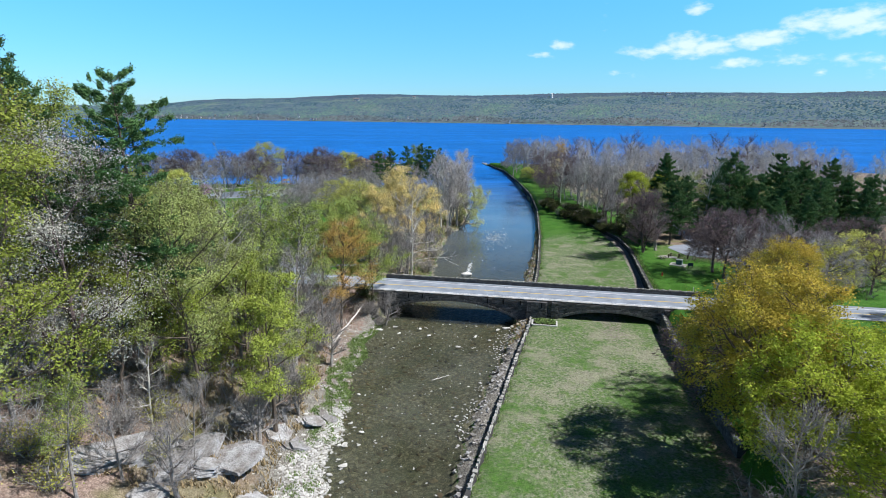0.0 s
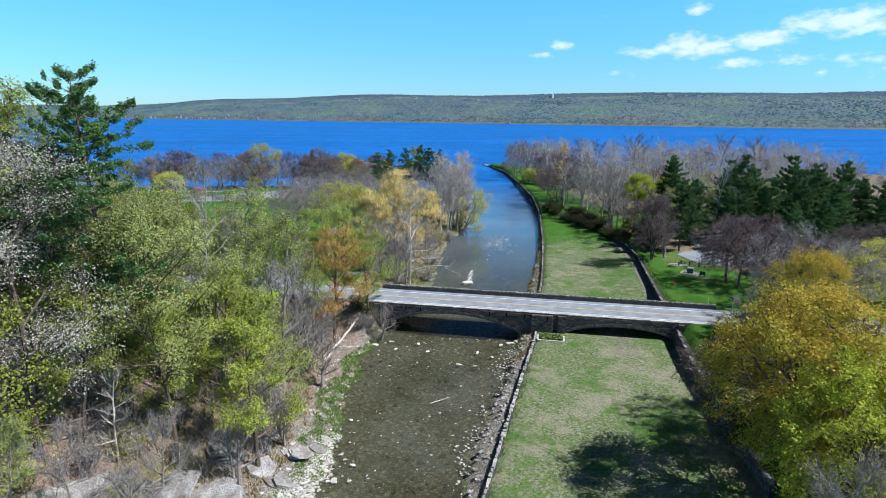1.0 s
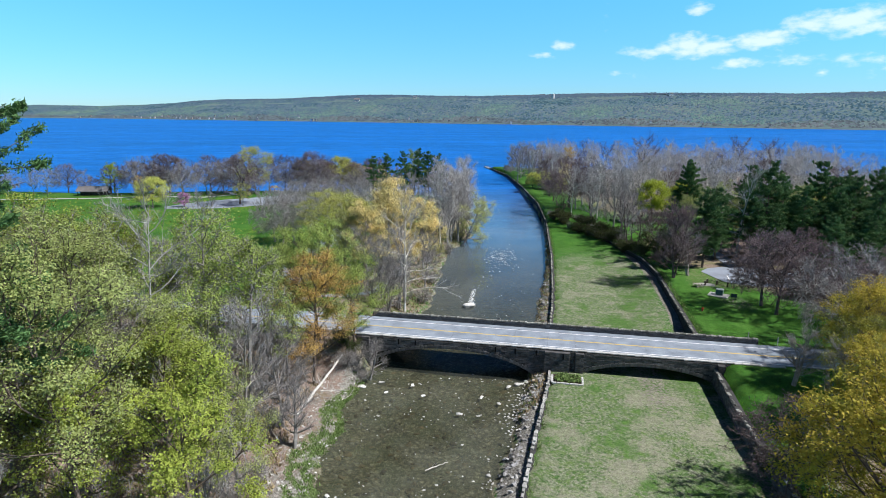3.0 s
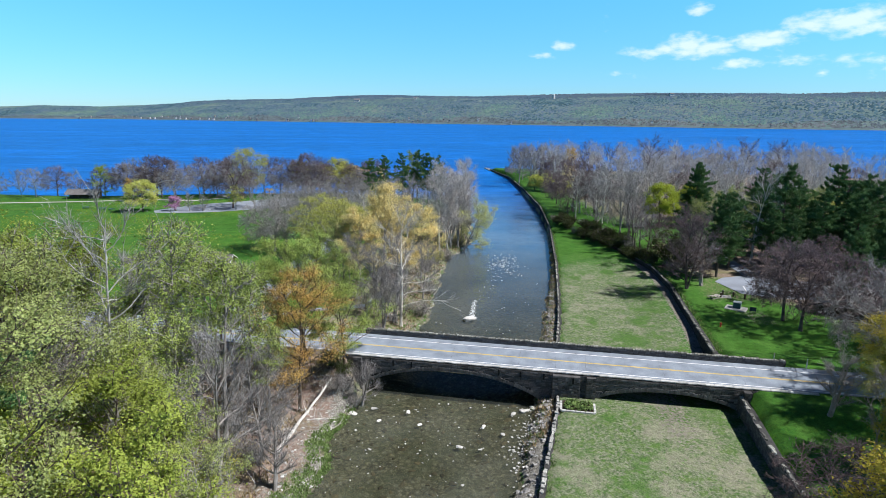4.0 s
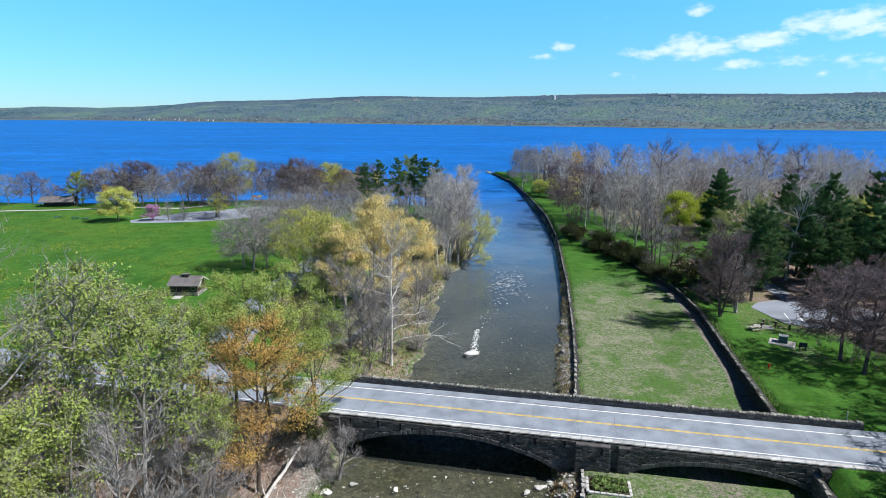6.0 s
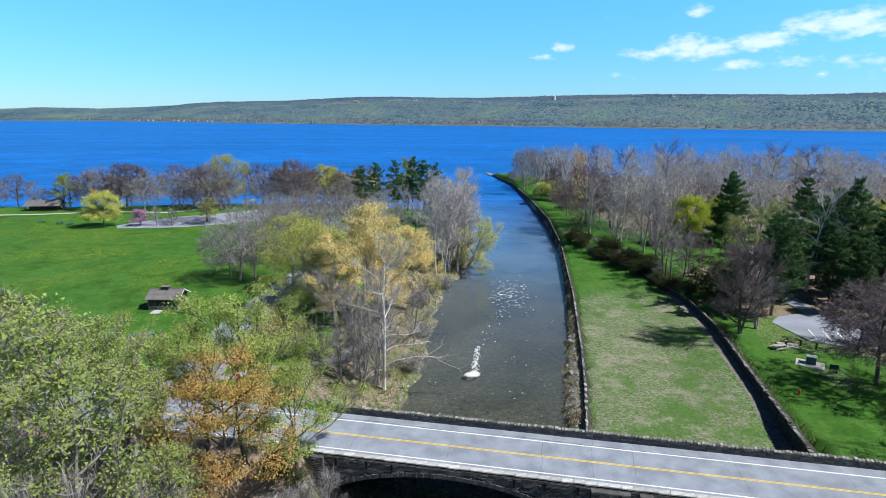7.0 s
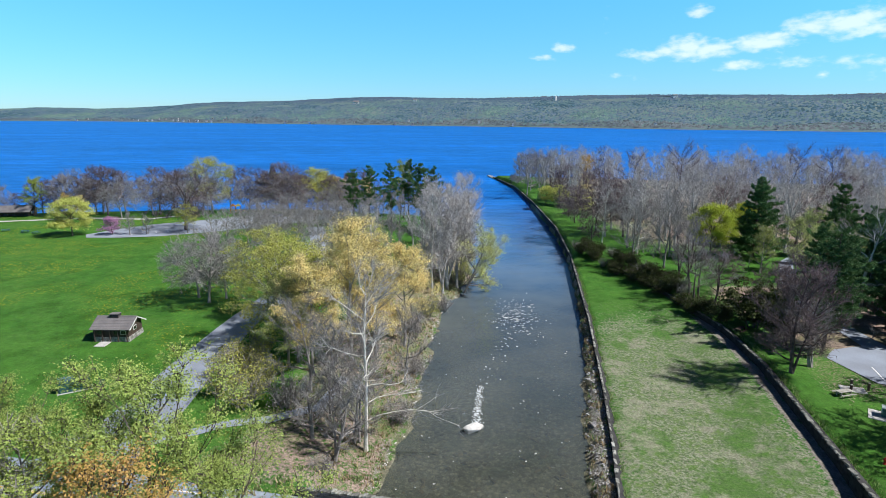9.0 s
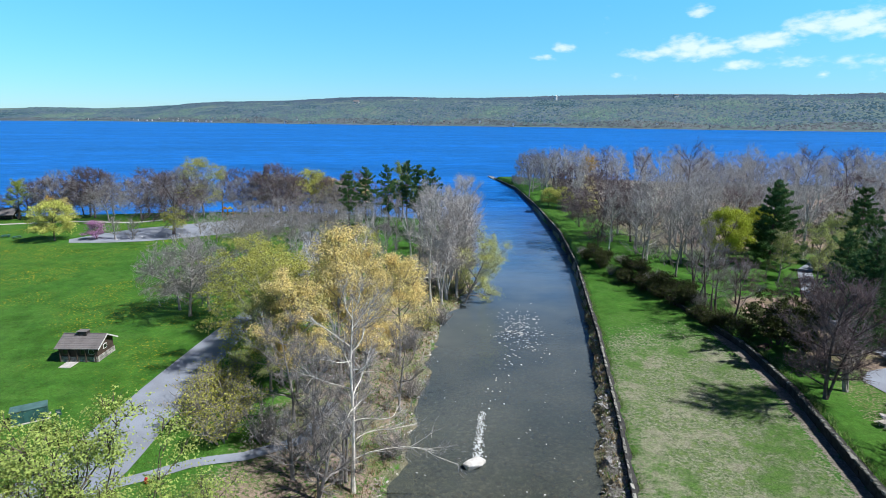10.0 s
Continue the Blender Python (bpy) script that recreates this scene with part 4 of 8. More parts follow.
# ---- retaining walls ----
def stone_wall(name, pts, zs, foot, thick, label, step=0.95, cap_mat=COPING, caps=True, side=1, block=1.0, stone=STONE, cap=0.45):
    """A dry stone wall along a line: a body, courses of proud stones on the visible side and single cap stones."""
    rng = random.Random(name + str(len(pts)))
    wall = tagged(new(name), label, "wall", kind="structure")
    line = []
    for (x0, y0), (x1, y1), z0, z1 in zip(pts[:-1], pts[1:], zs[:-1], zs[1:]):
        n = max(1, round(math.hypot(x1 - x0, y1 - y0) / step))
        line += [(x0 + (x1 - x0) * k / n, y0 + (y1 - y0) * k / n, z0 + (z1 - z0) * k / n) for k in range(n)]
    line.append((*pts[-1], zs[-1]))
    bm, rows = bmesh.new(), []
    dirs = []
    for i, (x, y, z) in enumerate(line):
        a, b = line[max(i - 1, 0)], line[min(i + 1, len(line) - 1)]
        t = Vector((b[0] - a[0], b[1] - a[1], 0)).normalized()
        nrm = Vector((-t.y, t.x, 0))
        dirs.append((t, nrm))
        p = Vector((x, y, 0))
        rows.append([bm.verts.new((*(p + nrm * s * thick / 2).xy, zz)) for s, zz in ((-1, foot), (-1, z - 0.02 - 0.3 * (side > 0)), (1, z - 0.02 - 0.3 * (side < 0)), (1, foot))])
    for a, b in zip(rows[:-1], rows[1:]):
        for j in range(4):
            bm.faces.new((a[j], b[j], b[(j + 1) % 4], a[(j + 1) % 4]))
    bm.faces.new(rows[0])
    bm.faces.new(rows[-1][::-1])
    bmesh.ops.recalc_face_normals(bm, faces=bm.faces)
    part("body", bm, MORTAR, wall)
    V, F = [], []
    for i, (x, y, ztop) in enumerate(line[:-1]):
        t, nrm = dirs[i]
        z = foot + 0.15
        while z < ztop - 0.1:
            h = rng.uniform(0.14, 0.3) * block
            w0 = 0.0
            while w0 < step - 0.1:
                w = min(rng.uniform(0.3, 0.7) * block, step - w0)
                p0 = Vector((x, y, 0)) + t * (w0 + 0.01) + nrm * side * thick / 2
                p1 = Vector((x, y, 0)) + t * (w0 + w - 0.02) + nrm * side * thick / 2
                out = nrm * side * rng.uniform(0.02, 0.09)
                k = len(V)
                for zz in (z, min(z + h - 0.02, ztop)):
                    V += [(p0.x, p0.y, zz), (p1.x, p1.y, zz), ((p1 + out).x, (p1 + out).y, zz), ((p0 + out).x, (p0 + out).y, zz)]
                F += [(k, k + 3, k + 2, k + 1), (k + 4, k + 5, k + 6, k + 7), (k, k + 4, k + 7, k + 3), (k + 3, k + 7, k + 6, k + 2), (k + 2, k + 6, k + 5, k + 1)]
                w0 += w
            z += h
    ob = part("wall_stones", mesh_of("wall_stones", V, F, stone), stone, wall)
    ob["kind"] = "stuff"
    if caps:
        shapes = []
        for n in range(4):
            bm = boxmesh(-step / 2 + 0.02, -cap * 0.5, -0.1, step / 2 - 0.02, cap * 0.5, 0.12, bevel=0.04)
            for v in bm.verts:
                v.co += Vector([rng.uniform(-0.09, 0.09), rng.uniform(-0.09, 0.09), rng.uniform(-0.03, 0.05)])
            me = bpy.data.meshes.new("cap_stone")
            bm.to_mesh(me)
            bm.free()
            me.materials.append(cap_mat)
            shapes.append(me)
        for i, (x, y, z) in enumerate(line[:-1]):
            if i > 290 or rng.random() < (0.2 if cap_mat == MOSSY else 0.05):
                continue
            t, nrm = dirs[i]
            ob = part("cap_stone", shapes[i % 4], cap_mat, wall)
            c = Vector((x, y, z)) + t * step / 2 + nrm * side * (thick / 2 - cap * 0.42)
            ob.matrix_basis = Matrix.Translation(c) @ Matrix.Rotation(math.atan2(t.y, t.x) + rng.uniform(-0.1, 0.1), 4, "Z") @ Matrix.Diagonal((rng.uniform(0.55, 1.0), rng.uniform(0.5, 1.25), rng.uniform(0.5, 1.7), 1))
    return wall


def along(ys, Y, X, off=0.0):
    return [(float(np.interp(y, Y, X)) + off, float(y)) for y in ys]


stone_wall("creek_wall", along([30, 52, 68, 89, 105, 109.5], Y_W, X_W, 0.32), [2.3] * 6, -0.6, 0.6, "stone retaining wall with pale capping along the mown lawn", cap_mat=PALE_CAP, cap=0.42)
stone_wall("creek_wall", along([119.5, 125, 137, 153, 185, 210, 240, 262, 284], Y_W, X_W, 0.32), [2.3] * 7 + [2.9, 3.1], -0.6, 0.9, "long stone retaining wall curving along the creek", cap_mat=MOSSY, block=1.5, cap=0.3, stone=SHADE_STONE)
stone_wall("creek_wall", along([284, 315, 350, 390, 421, 455, 484], Y_W, X_W, 0.2), [3.1, 2.6, 2.2, 1.9, 1.6, 1.2, 1.0], -0.8, 0.7, "low stone wall running out to the lake", step=1.6, cap_mat=MOSSY, block=2.2, cap=0.5, stone=SHADE_STONE)
stone_wall("terrace_wall", along([112.5, 117, 129, 145, 160, 175, 189, 204, 216, 226], Y_V, X_V, 0.2), [4.7, 4.65, 4.45, 4.35, 4.25, 4.15, 3.95, 3.65, 3.3, 2.8], 1.6, 1.1, "dark stone terrace wall with ragged mossy capping", block=1.5, stone=SHADE_STONE, cap_mat=DARK_CAP, step=0.75, cap=0.4)
stone_wall("terrace_wall", along([60, 75, 90, 103.6], Y_V, X_V, 0.2), [4.0, 4.1, 4.3, 4.6], 1.6, 1.1, "stone wing wall running back from the bridge", cap_mat=MOSSY)

# ---- park roads, paths and lots ----
strip("park_road", [(-37.5, 124.5, 7.0), (-36.5, 131, 5.0), (-36, 142, 4.3), (-36, 160, 3.6), (-35.3, 177, 3.0), (-33, 195, 2.9), (-33, 225, 2.8), (-38, 255, 2.8), (-44, 276, 3.0)], None, PAVING,
      "grey park road leading off the main road", "road", lift=0.05)
strip("footpath", [(-33.5, 131.5, 1.3), (-30.5, 135.8, 0.9), (-26, 139, 0.85), (-20.5, 141.6, 0.85), (-15, 146, 0.8), (-13, 156, 0.8)], None, PAVING, "narrow grey asphalt footpath", "path", lift=0.06)
strip("parking_lot", [(-114, 256, 3), (-106, 261, 8.5), (-97, 267, 12.5), (-87, 273.5, 13), (-73, 284, 13), (-60, 294, 12), (-47, 303, 9), (-36, 309, 7)], None, PAVING, "pale grey lakeside parking lot", "parking lot", lift=0.06)
strip("parking_lot", [(65.6, 156.6, 4.6), (69, 157.2, 7.5), (74, 157.4, 9.0), (82, 155, 8.0), (90, 150, 5.5), (104, 146, 3.5), (130, 142, 3.2)], None, PAVING, "sunlit grey picnic ground parking lot", "parking lot", lift=0.06)
strip("park_road", [(76, 160, 2.4), (76.5, 172, 1.8), (78, 186, 1.6), (84, 205, 1.6), (95, 225, 1.6), (110, 240, 1.6)], None, PAVING, "narrow park drive between pines", "road", lift=0.07)
strip("parking_lot", [(58, 84, 2.5), (66, 84, 7.0), (80, 81, 8.0), (110, 75, 8.0)], None, PAVING, "grey parking lot beside the road", "parking lot", lift=0.06)



def stall_lines(x0, y0, x1, y1, n, ox, oy, label):
    """White stall lines painted across a lot, each a thin band on the ground."""
    for k in range(n):
        f = k / max(1, n - 1)
        x, y = x0 + (x1 - x0) * f, y0 + (y1 - y0) * f
        t = Vector((ox, oy, 0)).normalized()
        w = Vector((-t.y, t.x, 0)) * 0.09
        rows = [Vector((x + ox * q, y + oy * q, 0)) for q in (0, 0.5, 1)]
        V = [(p.x, p.y, gz(p.x, p.y) + 0.14) for r in rows for p in (r - w, r + w)]
        tagged(part("stall_line", mesh_of("stall_line", V, [(0, 2, 3, 1), (2, 4, 5, 3)], WHITE_LINE), WHITE_LINE), label, "road marking", "parking stall lines", kind="structure")


stall_lines(-100, 258, -62, 286, 14, -3.0, 3.9, "white stall line on the lakeside lot")
stall_lines(-101, 275, -70, 297, 12, -2.4, 3.2, "white stall line on the lakeside lot")
stall_lines(68, 152.6, 74.5, 150.4, 4, 1.6, 5.0, "white stall line on the picnic ground lot")

# ---- trees ----
def tube(V, F, pts, radii, n):
    """Adds a tapered tube along points."""
    k0 = len(V)
    for i, (p, r) in enumerate(zip(pts, radii)):
        a, b = pts[max(i - 1, 0)], pts[min(i + 1, len(pts) - 1)]
        t = (b - a).normalized()
        s = t.cross(Vector((0.31, 0.17, 0.93)) if abs(t.z) < 0.9 else Vector((1, 0.1, 0))).normalized()
        w = t.cross(s)
        for j in range(n):
            ang = 2 * math.pi * j / n
            V.append(p + (s * math.cos(ang) + w * math.sin(ang)) * r)
    for i in range(len(pts) - 1):
        for j in range(n):
            a, b = k0 + i * n + j, k0 + i * n + (j + 1) % n
            F.append((a, b, b + n, a + n))


def limb(rng, start, way, length, r0, r1, bend, up, steps):
    """Points and radii of one crooked limb."""
    pts, p, d = [start.copy()], start.copy(), way.normalized()
    for k in range(steps):
        d = (d + Vector((rng.uniform(-1, 1), rng.uniform(-1, 1), rng.uniform(-1, 1))) * bend + Vector((0, 0, up))).normalized()
        p = p + d * (length / steps)
        pts.append(p.copy())
    return pts, [r0 + (r1 - r0) * k / steps for k in range(steps + 1)]


class Sprays:
    """Collects places for small faces (leaves, needles, twigs) and turns them into one mesh of slim triangles."""

    def __init__(self, seed):
        self.rs, self.c, self.a, self.b = np.random.RandomState(seed), [], [], []

    def leaves(self, places, size, spread, count, keep=0.42, centre=None):
        """Puffs of leaves round some of the places; each leaf faces out of its puff and out of the crown."""
        rs = self.rs
        base = np.array([tuple(q) for q in places])
        base = base[rs.uniform(0, 1, len(base)) < keep] if len(base) > 4 else base
        p = np.repeat(base, max(1, int(count / keep)), 0)
        n = len(p)
        if not n:
            return
        off = rs.normal(0, 1, (n, 3)) * [1, 1, 0.4]
        p = p + off * spread * 1.15
        out = off / (np.linalg.norm(off, axis=1)[:, None] + 1e-6)
        face = 0.4 * out + [0, 0, 0.6] + rs.uniform(-1, 1, (n, 3)) * 0.95
        if centre is not None:
            far = p - np.array(centre)
            face += 0.22 * far / (np.linalg.norm(far, axis=1)[:, None] + 1e-6)
        a = np.cross(face, rs.uniform(-1, 1, (n, 3)))
        a /= np.linalg.norm(a, axis=1)[:, None] + 1e-6
        b = np.cross(face, a)
        b /= np.linalg.norm(b, axis=1)[:, None] + 1e-6
        s = size * rs.uniform(0.6, 1.35, (n, 1))
        self.c.append(p), self.a.append(a * s * 0.55), self.b.append(b * s * 0.5)

    def twigs(self, places, ways, length, width, count):
        rs = self.rs
        p, w = (np.repeat(np.array([tuple(q) for q in k]), count, 0) for k in (places, ways))
        n = len(p)
        a = w + rs.uniform(-1, 1, (n, 3)) * 1.1 + [0, 0, 0.15]
        a /= np.linalg.norm(a, axis=1)[:, None] + 1e-6
        b = np.cross(a, rs.uniform(-1, 1, (n, 3)))
        b /= np.linalg.norm(b, axis=1)[:, None] + 1e-6
        s = length * rs.uniform(0.4, 1.25, (n, 1))
        self.c.append(p + a * s * 0.5), self.a.append(a * s * 0.5), self.b.append(b * width * 0.75)
        return p + a * s * 0.85

    def rows(self, every=1):
        c, a, b = (np.concatenate(q)[::every] for q in (self.c, self.a, self.b))
        V = np.stack([c - a + b, c + a, c - a - b], 1).reshape(-1, 3)
        return V.tolist(), np.arange(len(V)).reshape(-1, 3)

    def mesh(self, name, material):
        V, F = self.rows()
        return mesh_of(name, V, F.tolist(), material)


def grow(seed, height, trunk_r, spread, clear, bark, leaves, leaf_size, leaf_count, limbs=14, subs=8, twigs=5, stems=1, up=0.10, lean=0.0,
         leaf_spread=0.42, twig_w=0.05, shape="round", low=0.0, flat=False, bend=0.16, reach=1.0, steep=0.85, extra=()):
    """A broad-leaved tree: stems and limbs, a spray of fine twigs, and a crown of small leaves."""
    rng = random.Random(seed)
    V, F, TV, TF = [], [], [], []
    fine, crown = Sprays(seed), Sprays(seed + 1)
    for stem in range(stems):
        ang = rng.uniform(0, 6.28)
        tilt = lean + (0.22 if stems > 1 else 0.04) * rng.uniform(0.5, 1.3)
        d = Vector((math.cos(ang) * tilt, math.sin(ang) * tilt, 1))
        hs = height * (1.0 if stem == 0 else rng.uniform(0.72, 0.95)) * 0.9
        r = trunk_r * (1 if stem == 0 else 0.7)
        pts, rad = limb(rng, Vector((rng.uniform(-0.3, 0.3) * (stems > 1), rng.uniform(-0.3, 0.3) * (stems > 1), -0.5)), d, hs + 0.5, r, r * 0.12, 0.07, 0.03, 10)
        rad[0] *= 1.35
        tube(TV, TF, pts, rad, 7)
        for i in range(limbs + len(extra)):
            f = clear + (0.97 - clear) * ((i + rng.random()) / limbs)
            k = f * 10
            j = min(int(k), 9)
            base = pts[j].lerp(pts[j + 1], k - j)
            g = (f - clear) / (1 - clear)
            if shape == "round":
                prof = max(0.3, math.sin(math.pi * min(1, 0.30 + 0.62 * g)) ** 0.6)
            elif shape == "vase":
                prof = 0.55 + 0.45 * g if g < 0.7 else 1.0 - (g - 0.7)
            else:
                prof = 1.05 - 0.85 * g
            ln = spread * prof * rng.uniform(0.75, 1.2)
            az = i * 2.4 + rng.uniform(-0.5, 0.5) + stem
            rise = low + 0.15 + steep * g + rng.uniform(-0.15, 0.25) + (0.35 if shape == "vase" else 0)
            w = Vector((math.cos(az), math.sin(az), rise))
            if i >= limbs:
                # a single long limb of its own
                f, az, rise, ln = extra[i - limbs]
                base, w = pts[int(f * 10)], Vector((math.cos(az), math.sin(az), rise))
            lp, lr = limb(rng, base, w, ln, max(r * (1 - f) * (0.72 if i < limbs else 0.45), 0.07), 0.035, bend, up, 5)
            tube(V, F, lp, lr, 4)
            for s in range(subs):
                q = rng.uniform(0.2, 1.0) * 5
                jj = min(int(q), 4)
                b2 = lp[jj].lerp(lp[jj + 1], q - jj)
                w2 = (lp[jj + 1] - lp[jj]).normalized() + Vector((rng.uniform(-1, 1), rng.uniform(-1, 1), rng.uniform(-0.5, 0.9))) * 0.95
                l2 = ln * rng.uniform(0.25, 0.48)
                sp, sr = limb(rng, b2, w2, l2, max(0.035, lr[jj] * 0.5), 0.022, 0.2, up, 3)
                tube(V, F, sp[::3] if flat else sp[:2] + sp[3:], sr[::3] if flat else sr[:2] + sr[3:], 3)
                if leaf_count:
                    tips = [sp[1].lerp(sp[2], 0.5), sp[2].lerp(sp[3], 0.5), sp[3]]
                    way = [sp[3] - sp[2]] * 3
                else:
                    # bare wood forks finely all along its branches
                    tips, way = [], []
                    for q in (rng.uniform(0.3, 1.2), rng.uniform(1, 2.2), rng.uniform(1.8, 2.9), 3.0):
                        jq = min(int(q), 2)
                        tips.append(sp[jq].lerp(sp[jq + 1], q - jq))
                        way.append(sp[jq + 1] - sp[jq])
                    q = rng.uniform(1.5, 5)
                    jq = min(int(q), 4)
                    tips.append(lp[jq].lerp(lp[jq + 1], q - jq))
                    way.append(lp[jq + 1] - lp[jq])
                    size2 = (0.5 + 0.035 * height) * reach
                    mid = fine.twigs(tips, [x.normalized() for x in way], size2, twig_w, twigs)
                    fine.twigs(mid, np.repeat(np.array([tuple(x.normalized()) for x in way]), twigs, 0), size2 * 0.62, twig_w * 0.75, 2)
                    continue
                ends = fine.twigs(tips, [x.normalized() for x in way], (0.5 + 0.035 * height) * reach, twig_w, twigs) if twigs else []
                if leaf_count:
                    heart = (0, 0, height * (0.4 + 0.3 * clear))
                    n = leaf_count * (3 + 3 * twigs)
                    crown.leaves([sp[3], sp[2].lerp(sp[3], 0.3)], leaf_size, leaf_spread * rng.uniform(1.0, 1.6), 0.42 * n, 1.0, heart)
                    crown.leaves(tips + [Vector(e) for e in ends], leaf_size, leaf_spread * 0.6, leaf_count * 0.25, 0.3, heart)
    if leaf_count and fine.c:
        tv, tf = fine.rows(2)
        tf = (tf + len(V)).tolist()
        V, F = V + tv, F + tf
    top = ("crown", crown.mesh("crown", leaves) if leaf_count else fine.mesh("crown", leaves))
    k = len(TV)
    return [("trunk", mesh_of("trunk", TV + V, TF + [tuple(i + k for i in f) for f in F], bark)), top]


def grow_round(seed, height, trunk_r, spread, clear, bark, crown_mat, ends, twigs, twig_w, leaf_size=0.0, leaf_count=0, leaf_spread=0.35, shell=0.3, reach=0.9):
    """A round-headed tree: boughs run out from a short bole to points spread through a domed crown and break into twigs."""
    rng = random.Random(seed)
    V, F, TV, TF = [], [], [], []
    fine, crown = Sprays(seed), Sprays(seed + 1)
    pts, rad = limb(rng, Vector((0, 0, -0.5)), Vector((0, 0, 1)), height * 0.62 + 0.5, trunk_r, trunk_r * 0.3, 0.08, 0.05, 8)
    rad[0] *= 1.4
    tube(TV, TF, pts, rad, 7)
    half = (1 - clear) * height / 2
    mid = clear * height + half
    lumps = [(rng.uniform(0, 6.28), rng.uniform(-0.6, 1), rng.uniform(-0.22, 0.2)) for _ in range(7)]

    def place(k, shell_by, cz):
        az, rr = k * 2.39996 + rng.uniform(-0.3, 0.3), rng.random() ** shell_by
        cr = math.sqrt(max(0.05, 1 - cz * cz))
        bulge = 1 + sum(c * max(0, math.cos(az - a)) ** 4 * max(0, 1 - abs(cz - z)) for a, z, c in lumps)
        return Vector((math.cos(az) * cr * spread * rr * bulge, math.sin(az) * cr * spread * rr * bulge, mid + cz * half * (0.55 + 0.45 * rr)))

    # main boughs rise from the bole and arch outwards; the lesser ones fork from them
    nodes = [(p, trunk_r * 0.3) for p in pts[4:]]
    for k in range(13):
        end = place(k, 0.15, rng.uniform(-0.5, 0.85))
        end = Vector((end.x * 0.74, end.y * 0.74, mid + (end.z - mid) * 0.74))
        j = max(2, min(7, int(8 * (0.22 + 0.5 * end.z / height) / 0.62 * rng.uniform(0.6, 0.95))))
        start = pts[j]
        way = end - start
        bow = Vector((rng.uniform(-0.1, 0.1), rng.uniform(-0.1, 0.1), rng.uniform(0.0, 0.2))) * way.length
        line = [start, start + way * 0.3 + bow * 0.8, start + way * 0.65 + bow, end]
        r0 = trunk_r * rng.uniform(0.35, 0.55)
        tube(V, F, line, [r0, r0 * 0.75, r0 * 0.5, 0.05], 4)
        for q in (0.9, 1.4, 1.9, 2.4, 2.8, 3.0):
            jq = min(int(q), 2)
            nodes.append((line[jq].lerp(line[jq + 1], q - jq), r0 * (0.6 - 0.14 * q)))
    for i in range(ends):
        end = place(i, shell, rng.uniform(-0.72, 1))
        # the nearest fork, slightly preferring those below
        start, r0 = min(nodes, key=lambda n: (n[0] - end).length + 0.5 * max(0, n[0].z - end.z))
        r0 = max(0.035, r0 * 0.7)
        way = end - start
        bow = Vector((rng.uniform(-1, 1), rng.uniform(-1, 1), rng.uniform(-0.2, 0.9))) * way.length * 0.16
        lp = [start, start + way * 0.35 + bow, start + way * 0.7 + bow * 0.8, end]
        tube(V, F, lp, [r0, r0 * 0.7, r0 * 0.5, 0.018], 3)
        tips, ways = [], []
        for q in (1.45, 1.9, 2.35, 2.7, 3.0):
            q = min(3.0, q + rng.uniform(-0.25, 0.2))
            jq = min(int(q), 2)
            tips.append(lp[jq].lerp(lp[jq + 1], q - jq))
            ways.append((lp[jq + 1] - lp[jq]).normalized())
        size = (0.5 + 0.035 * height) * reach
        out = fine.twigs(tips, ways, size, twig_w, twigs)
        out2 = fine.twigs(out, np.repeat(np.array([tuple(w) for w in ways]), twigs, 0), size * 0.6, twig_w * 0.75, 2)
        if leaf_count:
            crown.leaves([Vector(e) for e in out] + [Vector(e) for e in out2], leaf_size, leaf_spread, leaf_count, centre=(0, 0, mid - 0.3 * half))
    if leaf_count:
        tv, tf = fine.rows(2)
        tf = (tf + len(V)).tolist()
        V, F = V + tv, F + tf
    k = len(TV)
    return [("trunk", mesh_of("trunk", TV + V, TF + [tuple(i + k for i in f) for f in F], bark)), ("crown", crown.mesh("crown", crown_mat) if leaf_count else fine.mesh("crown", crown_mat))]


